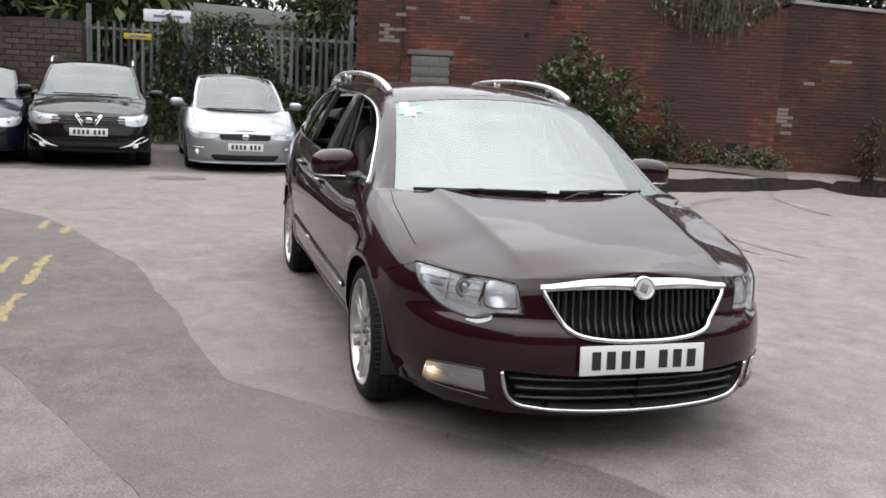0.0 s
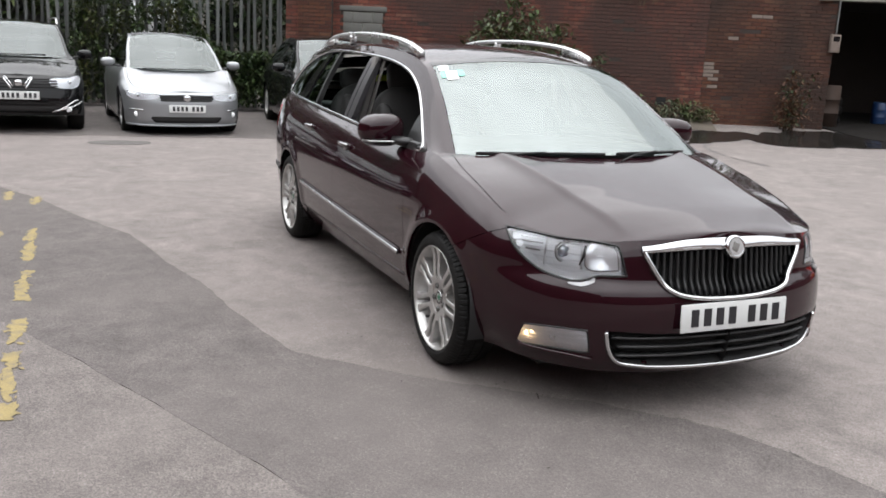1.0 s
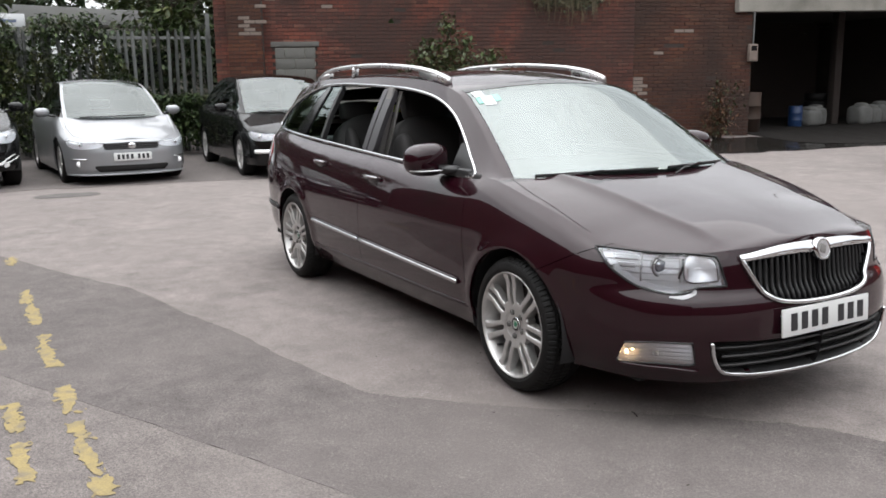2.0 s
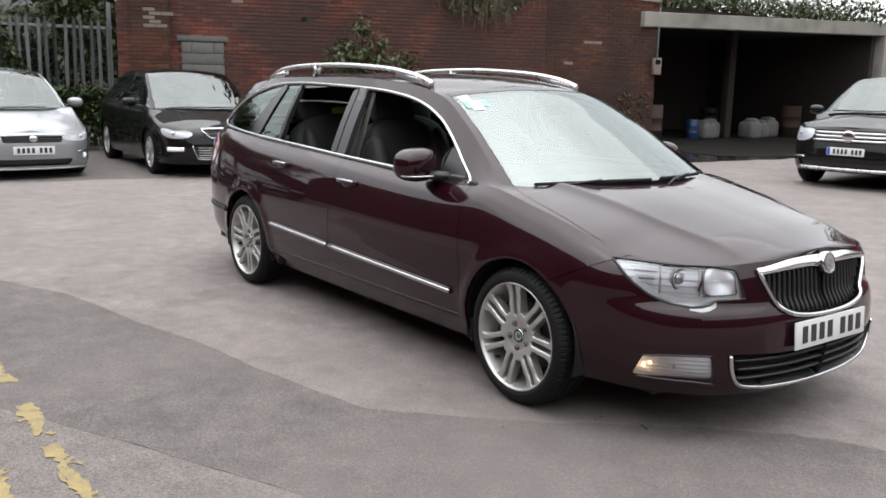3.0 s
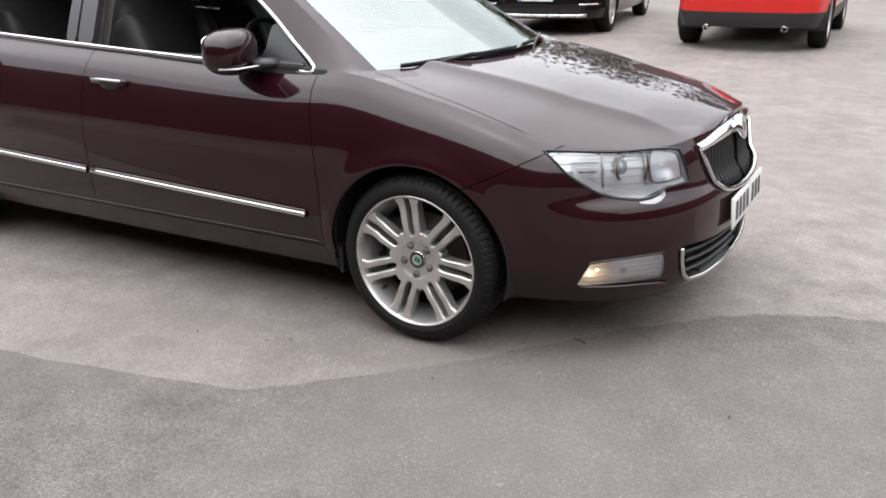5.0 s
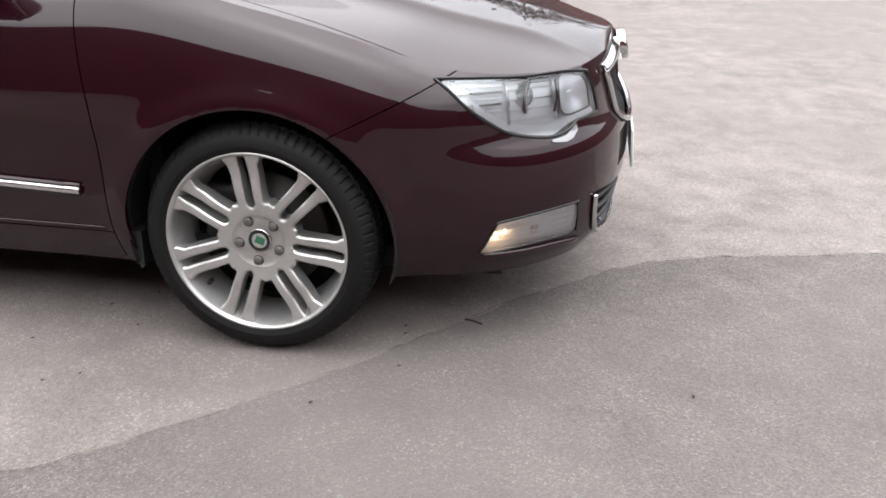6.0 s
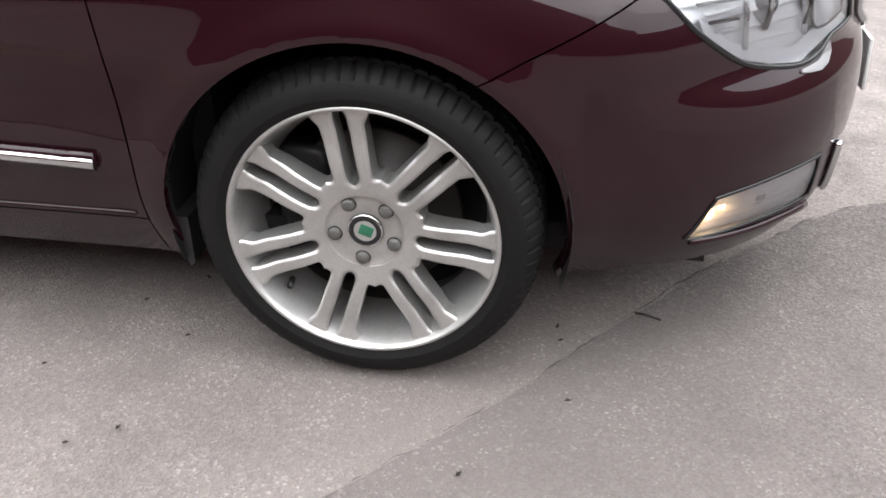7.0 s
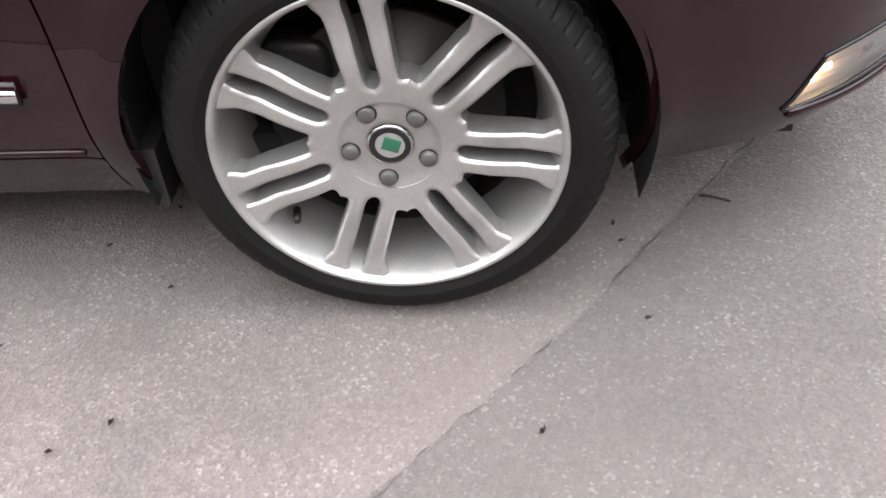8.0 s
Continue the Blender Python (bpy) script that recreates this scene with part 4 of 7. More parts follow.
link("pale_band", *moved(blob((0.106, 0.05, 0.094), 0.6, 0.5), pose(0, 0.06, 0, 0, -14, 0)), PALE_BAND, vest)
rear_bench = seat(-2.32, 0.0, 1.28)
for y in (-0.42, 0.42):
    link("headrest", *moved(blob((0.11, 0.26, 0.15), 0.5, 0.5), pose(-2.66, y, 1.17, 0, -14, 0)), LEATHER, rear_bench)
box("load_cover", (0.80, 1.25, 0.02), (-3.12, 0, 0.95), LEATHER, estate, 0.005)
for sgn in (1, -1):
    box("door_card", (2.3, 0.05, 0.55), (-1.55, -sgn * 0.775, 0.66), LEATHER, estate, 0.015)
    box("door_cap", (2.2, 0.07, 0.05), (-1.60, -sgn * 0.765, 0.925), BLACK_PLASTIC, estate, 0.02)
    box("belt_pillar", (0.07, 0.04, 0.42), (-1.70, -sgn * 0.655, 1.14), TRIM_GREY, estate, 0.012, rot=(sgn * -13, 5, 0))
    box("seat_belt", (0.045, 0.006, 0.42), (-1.66, -sgn * 0.628, 1.12), TRIM_GREY, estate, rot=(sgn * -13, 8, 0))
link("headlining", *both(offset(clip(roof_rest, lambda v: v[3] - screen_a1), -0.03)), TRIM_GREY, estate)
link("mirror_inside", *moved(blob((0.03, 0.22, 0.07), 0.5, 0.5), pose(-0.80, 0.0, 1.275, 0, 10, 0)), BLACK_PLASTIC, estate)
band = sheet(lambda a, q: on_screen(a, q, 0.0015), np.linspace(screen_a1 - 0.013, screen_a1 + 0.002, 4), np.linspace(0.05, 1, 30))
link("screen_band", *both(outward(band, (1, 0, 1))), GLOSS_BLACK, estate, "dark band along the windscreen's top")
cover = sheet(lambda a, q: on_screen(a, q, -0.006), np.linspace(screen_a1 - 0.050, screen_a1 - 0.012, 5), np.linspace(0.84, 1, 8))
link("sensor_cover", *both(outward(cover, (1, 0, 1))), BLACK_PLASTIC, estate)
# paper stickers at the windscreen's top corner
for q0, q1, a0, a1, material in ((0.085, 0.165, 0.034, 0.016, PAPER), (0.125, 0.215, 0.058, 0.035, PAPER), (0.218, 0.270, 0.050, 0.034, STICKER_GREEN), (0.085, 0.122, 0.052, 0.036, STICKER_GREEN)):
    piece = sheet(lambda a, q: on_screen(a, q, 0.003), np.linspace(screen_a1 - a0, screen_a1 - a1, 5), np.linspace(q0, q1, 6))
    link("windscreen_sticker", *outward(piece, (1, 0, 1)), material, estate, "white paper sticker on the windscreen glass" if material is PAPER else "pale green sticker on the windscreen glass")



# ---- wheels ----
def spoke_sector():
    """A seventh of the wheel's face: two spokes with a slot between them, joined to the hub by rounded webs. x runs along the pair."""
    half_turn = math.pi / 7

    def solid(r, a):
        # how far inside the metal: rounded union of the hub and the two spokes
        x, z = r * math.cos(a), abs(r * math.sin(a))
        t = min(max((r - 0.062) / 0.172, 0.0), 1.0)
        slot = 0.0112 - 0.004 * smooth01(0.86, 1.0, t)
        wide = 0.0098 + 0.0042 * t + 0.008 * smooth01(0.80, 1.0, t)
        spoke = min(z - slot, slot + 2 * wide - z)
        hub = 0.088 - r
        h = 0.020
        web = max(h - abs(spoke - hub), 0.0) / h
        d = max(spoke, hub) + web * web * h * 0.25
        # neighbouring pairs meet in a round-ended window
        edge = 0.110 - r - 0.9 * (half_turn - abs(a)) * r
        web2 = max(h - abs(d - edge), 0.0) / h
        if z > slot + wide:
            d = max(d, edge) + web2 * web2 * h * 0.25
        return d

    def face(r, a):
        t = (r - 0.062) / 0.172
        y = -0.068 - 0.011 * math.sin(math.pi * min(max(t, 0) * 1.1, 1.0)) - 0.016 * smooth01(0.62, 1.0, t)
        return y + 0.005 * max(0.0, 1 - max(solid(r, a), 0.0) / 0.006) ** 2
    skin = sheet(lambda r, a: (r * math.cos(a), face(r, a), r * math.sin(a)), np.linspace(0.070, 0.2330, 64), np.linspace(-half_turn, half_turn, 75))
    skin = outward(clip(skin, lambda v: solid(v[3], v[4])), (0, -1, 0))
    verts, faces = [v[:3] for v in skin[0]], list(skin[1])
    ends = {(a, b) for f in faces for a, b in zip(f, f[1:] + f[:1])}
    back = {}
    for a, b in [e for e in ends if (e[1], e[0]) not in ends]:
        if all(abs(abs(skin[0][i][4]) - half_turn) < 1e-6 for i in (a, b)):
            continue
        for i in (a, b):
            if i not in back:
                x, y, z = skin[0][i][:3]
                back[i] = (len(verts), len(verts) + 1)
                verts += [(x, y, z), (x, y + 0.044 - 0.012 * smooth01(0.1, 0.23, math.hypot(x, z)), z)]
        faces.append([back[b][0], back[a][0], back[a][1], back[b][1]])
    return verts, faces


spoke_pair = spoke_sector()


def wheel(name, m):
    """An alloy wheel of seven twin spokes with a low tyre; its outer face looks along -y of m."""
    w = new(name)
    w.parent = estate
    w.matrix_local = m
    tagged(w, "silver seven twin-spoke alloy wheel with low tyre")
    prof = [(0.232, -0.084), (0.2385, -0.0925), (0.252, -0.099), (0.266, -0.0985), (0.280, -0.092), (0.290, -0.083), (0.2975, -0.072), (0.3020, -0.062), (0.2985, -0.060), (0.2985, -0.052), (0.3045, -0.050),
            (0.3055, -0.016), (0.2995, -0.014), (0.2995, -0.006), (0.3055, -0.004), (0.3055, 0.03), (0.2995, 0.032), (0.2995, 0.04), (0.3045, 0.042), (0.300, 0.085), (0.288, 0.104), (0.256, 0.11), (0.232, 0.09)]
    tyre = lathe(prof, 380, lambda i, j: 0.005 if i % 5 == 0 and 5 <= j <= 7 else (0.005 if i % 5 == 2 and 10 <= j <= 15 else 0.0))
    turned = m.to_3x3()
    foot = [(turned @ Vector(v)) for v in tyre[0]]
    foot = [turned.inverted() @ Vector((p.x, p.y, max(p.z, 0.0065 - AXLE))) for p in foot]
    link("tyre", foot, tyre[1], RUBBER, w, "black low-profile tyre").data.set_sharp_from_angle(angle=radians(24))
    rim_ob = link("rim", *lathe([(0.200, 0.020), (0.206, -0.010), (0.2150, -0.040), (0.2235, -0.072), (0.2275, -0.084), (0.2315, -0.0925), (0.2355, -0.095), (0.2390, -0.0905), (0.2385, -0.08)], 96), ALLOY, w, "silver alloy rim")
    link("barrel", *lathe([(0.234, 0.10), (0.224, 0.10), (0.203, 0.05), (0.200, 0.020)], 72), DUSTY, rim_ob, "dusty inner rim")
    # each pair of spokes: a face with soft edges that flows into the hub, with sides that reach back
    for k in range(7):
        verts, faces = spoke_pair
        ob = link("twin_spoke", [(x * math.cos(a) - z * math.sin(a), y, x * math.sin(a) + z * math.cos(a)) for a in (radians(SPOKE_TURN + 360 / 7 * k),) for x, y, z in verts], faces, ALLOY, rim_ob)
        ob.data.set_sharp_from_angle(angle=radians(50))
    link("hub", *lathe([(0.0, -0.060), (0.030, -0.060), (0.036, -0.063), (0.056, -0.062), (0.066, -0.0635), (0.0715, -0.0690), (0.075, -0.0690), (0.078, -0.060), (0.08, -0.02), (0.0, -0.02)], 64), ALLOY, rim_ob)
    cap = link("centre_cap", *lathe([(0.0, -0.0655), (0.020, -0.0655), (0.0215, -0.066), (0.0285, -0.066), (0.0305, -0.0645), (0.031, -0.060)], 48), GLOSS_BLACK, rim_ob, "black and green centre cap")
    link("cap_ring", *lathe([(0.0, -0.0662), (0.020, -0.0662)], 40), SATIN, cap)
    box("cap_shape", (0.024, 0.002, 0.020), (0.002, -0.0668, 0.001), LOGO_GREEN, cap, 0.0008, rot=(0, 20, 0))
    link("cap_edge", *lathe([(0.0285, -0.0663), (0.0305, -0.0660), (0.0315, -0.064)], 48), CHROME, cap)
    for k in range(5):
        a = radians(BOLT_TURN + 72 * k)
        at = Matrix.Translation((0.0555 * math.cos(a), -0.061, 0.0555 * math.sin(a)))
        # flat black disc drawn for the shade round each bolt
        link("bolt_shade_disc", *moved(lathe([(0.0, -0.0026), (0.0135, -0.0026), (0.015, 0.002)], 24), at), DARK, rim_ob)
        link("wheel_bolt", *moved(lathe([(0.0, -0.010), (0.0095, -0.010), (0.0120, -0.007), (0.0120, 0.0)], 18), at), BOLT_CAP, rim_ob)
    tube("valve", [(0.206 * math.cos(VALVE), -0.030, 0.206 * math.sin(VALVE)), (0.198 * math.cos(VALVE), -0.062, 0.198 * math.sin(VALVE))], 0.012, 0.012, BLACK_PLASTIC, rim_ob, up=(1, 0, 0.3))
    disc = link("brake_disc", *lathe([(0.06, 0.0), (0.10, 0.0), (0.102, 0.012), (0.155, 0.012), (0.156, 0.016), (0.156, 0.036), (0.06, 0.04)], 64), BRAKE, w)
    cal = blob((0.10, 0.07, 0.20), 0.4, 0.4)
    link("brake_caliper", *moved(cal, Matrix.Translation((-0.125, 0.03, 0.02))), BLACK_PLASTIC, w)
    # added black disc: shade behind the spokes, closing the view through
    link("wheel_shade_disc", *lathe([(0.0, 0.085), (0.23, 0.085)], 40), DARK, w)
    return w


SPOKE_TURN, BOLT_TURN, VALVE = 97.7, 47, radians(222)
TRACK, AXLE = 0.797, 0.306
wheel("wheel", Matrix.Translation((0, -TRACK, AXLE)))
wheel("wheel", Matrix.Translation((-2.761, -TRACK, AXLE)) @ pose(0, 0, 0, 0, 25, 0))
wheel("wheel", Matrix.Translation((0, TRACK, AXLE)) @ pose(0, 0, 0, 0, 0, 180))
wheel("wheel", Matrix.Translation((-2.761, TRACK, AXLE)) @ pose(0, 0, 0, 0, 0, 180))


# ---- ground ----
def tarmac(name, base, chip, chips, rough, patch, patch_amount, mixed=0.35):
    """Rolled aggregate: voronoi stones of mixed grey in a binder, with wide worn patches."""
    m = bpy.data.materials.new(name)
    m.use_nodes = True
    n, l = m.node_tree.nodes, m.node_tree.links
    b = n["Principled BSDF"]
    co = n.new("ShaderNodeTexCoord")
    vor, wide, mid, fine = n.new("ShaderNodeTexVoronoi"), n.new("ShaderNodeTexNoise"), n.new("ShaderNodeTexNoise"), n.new("ShaderNodeTexNoise")
    vor.inputs["Scale"].default_value = 210
    wide.inputs["Scale"].default_value, wide.inputs["Detail"].default_value = 0.45, 6
    mid.inputs["Scale"].default_value, mid.inputs["Detail"].default_value = 7.0, 9
    fine.inputs["Scale"].default_value, fine.inputs["Detail"].default_value = 55.0, 4
    for t in (vor, wide, mid, fine):
        l.new(co.outputs["Object"], t.inputs["Vector"])
    sep = n.new("ShaderNodeSeparateColor")
    l.new(vor.outputs["Color"], sep.inputs[0])
    pick = n.new("ShaderNodeMapRange")
    pick.inputs["From Min"].default_value, pick.inputs["From Max"].default_value = 1 - chips, 1.0
    l.new(sep.outputs[0], pick.inputs["Value"])
    some = n.new("ShaderNodeMath")
    some.operation = 'MULTIPLY'
    ms = n.new("ShaderNodeMapRange")
    ms.inputs["From Min"].default_value, ms.inputs["From Max"].default_value = 0.25, 0.80
    l.new(mid.outputs["Fac"], ms.inputs["Value"])
    l.new(pick.outputs["Result"], some.inputs[0])
    l.new(ms.outputs["Result"], some.inputs[1])
    val = n.new("ShaderNodeMapRange")
    val.inputs["From Min"].default_value, val.inputs["From Max"].default_value = 0.3, 0.7
    val.inputs["To Min"].default_value, val.inputs["To Max"].default_value = 0.84, 1.16
    l.new(mid.outputs["Fac"], val.inputs["Value"])
    val2 = n.new("ShaderNodeMapRange")
    val2.inputs["From Min"].default_value, val2.inputs["From Max"].default_value = 0.3, 0.7
    val2.inputs["To Min"].default_value, val2.inputs["To Max"].default_value = 0.88, 1.12
    l.new(fine.outputs["Fac"], val2.inputs["Value"])
    mul = n.new("ShaderNodeMath")
    mul.operation = 'MULTIPLY'
    l.new(val.outputs["Result"], mul.inputs[0])
    l.new(val2.outputs["Result"], mul.inputs[1])
    # every stone has its own grey
    stone, both = n.new("ShaderNodeMapRange"), n.new("ShaderNodeMath")
    both.operation = 'MULTIPLY'
    stone.inputs["To Min"].default_value, stone.inputs["To Max"].default_value = 1 - mixed, 1 + mixed
    l.new(sep.outputs[1], stone.inputs["Value"])
    l.new(mul.outputs[0], both.inputs[0])
    l.new(stone.outputs["Result"], both.inputs[1])
    mul = both
    # hand-sized stains and scoured spots
    spot, sv, spotted = n.new("ShaderNodeTexNoise"), n.new("ShaderNodeMapRange"), n.new("ShaderNodeMath")
    spotted.operation = 'MULTIPLY'
    spot.inputs["Scale"].default_value, spot.inputs["Detail"].default_value, spot.inputs["Distortion"].default_value = 1.9, 8, 0.6
    l.new(co.outputs["Object"], spot.inputs["Vector"])
    sv.inputs["From Min"].default_value, sv.inputs["From Max"].default_value = 0.36, 0.64
    sv.inputs["To Min"].default_value, sv.inputs["To Max"].default_value = 0.87, 1.11
    l.new(spot.outputs["Fac"], sv.inputs["Value"])
    l.new(mul.outputs[0], spotted.inputs[0])
    l.new(sv.outputs["Result"], spotted.inputs[1])
    mul = spotted
    hsv = n.new("ShaderNodeHueSaturation")
    hsv.inputs["Color"].default_value = (*base, 1)
    l.new(mul.outputs[0], hsv.inputs["Value"])
    worn = n.new("ShaderNodeMapRange")
    worn.inputs["From Min"].default_value, worn.inputs["From Max"].default_value, worn.inputs["To Max"].default_value = 0.45, 0.68, patch_amount
    l.new(wide.outputs["Fac"], worn.inputs["Value"])
    m1, m2 = n.new("ShaderNodeMix"), n.new("ShaderNodeMix")
    m1.data_type = m2.data_type = 'RGBA'
    l.new(worn.outputs["Result"], m1.inputs["Factor"])
    l.new(hsv.outputs[0], m1.inputs[6])
    m1.inputs[7].default_value = (*patch, 1)
    l.new(some.outputs[0], m2.inputs["Factor"])
    l.new(m1.outputs[2], m2.inputs[6])
    m2.inputs[7].default_value = (*chip, 1)
    l.new(m2.outputs[2], b.inputs["Base Color"])
    b.inputs["Roughness"].default_value = rough
    bp = n.new("ShaderNodeBump")
    bp.inputs["Strength"].default_value, bp.inputs["Distance"].default_value = 0.7, 0.003
    add = n.new("ShaderNodeMath")
    add.operation = 'ADD'
    l.new(vor.outputs["Distance"], add.inputs[0])
    l.new(fine.outputs["Fac"], add.inputs[1])
    l.new(add.outputs[0], bp.inputs["Height"])
    l.new(bp.outputs["Normal"], b.inputs["Normal"])
    return m


PALE = tarmac("pale_tarmac", (0.164, 0.142, 0.133), (0.310, 0.286, 0.272), 0.16, 0.88, (0.146, 0.126, 0.118), 0.8, 0.25)
PATCH = tarmac("patch_tarmac", (0.0985, 0.0855, 0.0810), (0.215, 0.196, 0.186), 0.12, 0.92, (0.122, 0.106, 0.100), 0.8, 0.38)
KERBSIDE = tarmac("near_tarmac", (0.128, 0.111, 0.104), (0.245, 0.224, 0.212), 0.14, 0.90, (0.142, 0.124, 0.116), 0.6, 0.38)
REPAIR = tarmac("repair_tarmac", (0.088, 0.08, 0.076), (0.176, 0.168, 0.16), 0.1, 0.9, (0.096, 0.088, 0.08), 0.5)
YELLOW = mat("worn_yellow_paint", (0.24, 0.186, 0.078), rough=0.8, spread=0.3, scale=9, fine=120, bump=0.2, stain=(0.144, 0.12, 0.09), stain_scale=14, stain_amount=0.8)
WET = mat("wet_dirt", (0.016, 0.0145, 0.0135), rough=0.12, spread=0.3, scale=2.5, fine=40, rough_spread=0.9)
EARTH = mat("earth_bank", (0.084, 0.069, 0.054), rough=0.95, spread=0.35, scale=3, fine=60, bump=0.5)


def ground_z(x, y):
    """The yard rises gently towards the walls."""
    b = 0.06 * smooth01(6.0, 9.0, y) * smooth01(-9.0, -5.0, x)
    c = 0.20 * smooth01(-8.6, -10.8, x) * smooth01(4.0, 7.0, y)
    return b + c


xs = sorted(set([-400, -120, -50, -30] + [round(-20 + 0.5 * i, 3) for i in range(61)] + [14, 20, 30, 60, 150, 400]))
ys = sorted(set([-400, -120, -50, -25] + [round(-15 + 0.5 * i, 3) for i in range(81)] + [30, 50, 120, 400]))
ground = link("ground", *outward(sheet(lambda x, y: (x, y, ground_z(x, y)), xs, ys), (0, 0, 1)), PALE)
tagged(ground, "pale worn tarmac yard with speckled stone", "ground", kind="structure")


def laid(name, poly, material, label, lift, step, ragged=0.0, scale=6.0):
    """A flat patch laid on the ground, with a slightly ragged edge."""
    f = inside(poly)
    px, py = [p[0] for p in poly], [p[1] for p in poly]
    skin = sheet(lambda x, y: (x, y, ground_z(x, y) + lift), np.arange(min(px) - step, max(px) + 2 * step, step), np.arange(min(py) - step, max(py) + 2 * step, step))

    def edge(v):
        d = f(v[0], v[1])
        if ragged and abs(d) < ragged * 2.5:
            d += ragged * noise.noise(Vector((v[0] * scale, v[1] * scale, 0.3)))
        return d
    piece = clip(outward(skin, (0, 0, 1)), edge)
    ob = link(name, *rim(piece, lift), material)
    return tagged(ob, label, "tarmac", kind="structure")


seam = [(-7.6, -4.7), (-6.05, -3.58), (-5.37, -2.98), (-4.6, -2.60), (-3.82, -2.33), (-3.05, -1.99), (-2.6, -1.90), (-2.12, -1.82), (-1.52, -1.67), (-1.09, -1.62), (-0.63, -1.53), (-0.30, -1.46), (-0.12, -1.30), (0.08, -1.10), (0.23, -0.93),
        (0.34, -0.80), (0.60, -0.48), (0.83, -0.24), (1.02, -0.08), (1.25, 0.02), (1.50, 0.08), (1.75, 0.15), (2.4, 0.36), (3.4, 0.90), (5.0, 1.6)]
near_edge = [(5.0, 0.4), (3.2, -0.60), (1.8, -1.32), (1.03, -1.73), (0.78, -1.82), (0.34, -2.02), (0.08, -2.13), (-0.14, -2.24), (-0.40, -2.35), (-0.80, -2.55), (-1.13, -2.72), (-1.40, -2.84), (-2.1, -3.2), (-3.4, -4.0)]
laid("tarmac_patch", seam + near_edge, PATCH, "darker grey trench repair strip across the yard", 0.004, 0.06, 0.014, 9)
laid("tarmac_near", near_edge + [(-3.4, -6.5), (5.0, -6.5)], KERBSIDE, "mid grey coarse tarmac beside the repair strip", 0.003, 0.09, 0.012, 9)
laid("tarmac_repair", [(-8.9 + 0.26 * math.cos(a / 9 * math.pi) - 0.1, -1.72 + 0.40 * math.sin(a / 9 * math.pi)) for a in range(18)], REPAIR, "small dark round tarmac repair", 0.004, 0.06, 0.05)
laid("tarmac_bay", [(-9.9, -9), (-9.9, -1.7), (-9.6, 0.2), (-9.3, 2.2), (-11.2, 6.0), (-15, 4), (-17.5, -9)], PATCH, "darker tarmac of the parking bays", 0.004, 0.2, 0.15, 2)
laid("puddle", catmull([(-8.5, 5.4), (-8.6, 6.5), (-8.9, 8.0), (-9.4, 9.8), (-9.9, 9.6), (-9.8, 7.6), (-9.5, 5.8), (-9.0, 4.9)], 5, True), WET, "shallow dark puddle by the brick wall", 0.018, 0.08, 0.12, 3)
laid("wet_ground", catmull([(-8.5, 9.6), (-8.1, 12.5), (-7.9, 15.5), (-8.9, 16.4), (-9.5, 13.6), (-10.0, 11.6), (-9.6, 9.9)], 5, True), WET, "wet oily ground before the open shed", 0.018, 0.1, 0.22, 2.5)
frame_d = lambda s, o: (-10.20 + 0.133 * s + 0.991 * o, 12.20 + 0.991 * s - 0.133 * o)
# matt near-black sheet: oily dirt plus the shed's shade in one colour
OILY_SHADED = mat("oily_shaded_floor", (0.012, 0.0105, 0.0095), rough=0.9, spec=0.15, spread=0.4, scale=2, fine=40, bump=0.2)
laid("shed_floor", [frame_d(0.1, -5.9), frame_d(0.1, -0.3), frame_d(0.4, 0.9), frame_d(2.0, 1.7), frame_d(4.2, 1.5), frame_d(6.0, 0.9), frame_d(7.4, 0.5), frame_d(7.6, -5.9)], OILY_SHADED, "black oily floor of the open shed, with its shade in the colour", 0.024, 0.12, 0.2, 2.5)
# an open crack along the strip's far edge
line = catmull(seam[11:24], 16)
CRACK = mat("crack_tar", (0.060, 0.055, 0.051), rough=0.9, spread=0.4, scale=30, fine=200, bump=0.4)


def crack_at(k, w):
    i = min(int(k), len(line) - 2)
    (xa, ya), (xb, yb) = line[i], line[i + 1]
    d = math.hypot(xb - xa, yb - ya)
    x, y = xa + (xb - xa) * (k - i), ya + (yb - ya) * (k - i)
    s = 0.010 * noise.noise(Vector((x * 9, y * 9, 1))) + 0.005 * noise.noise(Vector((x * 40, y * 40, 2)))
    return (x - (yb - ya) / d * (s + w), y + (xb - xa) / d * (s + w), 0.0062)


skin = outward(sheet(crack_at, np.arange(0, len(line) - 1, 0.25), np.linspace(-0.011, 0.011, 7)), (0, 0, 1))
skin = clip(skin, lambda v: 0.0006 - abs(v[4]) + 0.0045 * noise.noise(Vector((v[0] * 22, v[1] * 22, 5))))
tagged(link("tarmac_crack", *skin, CRACK), "dark crack along the edge of the repair strip", "crack", kind="structure")
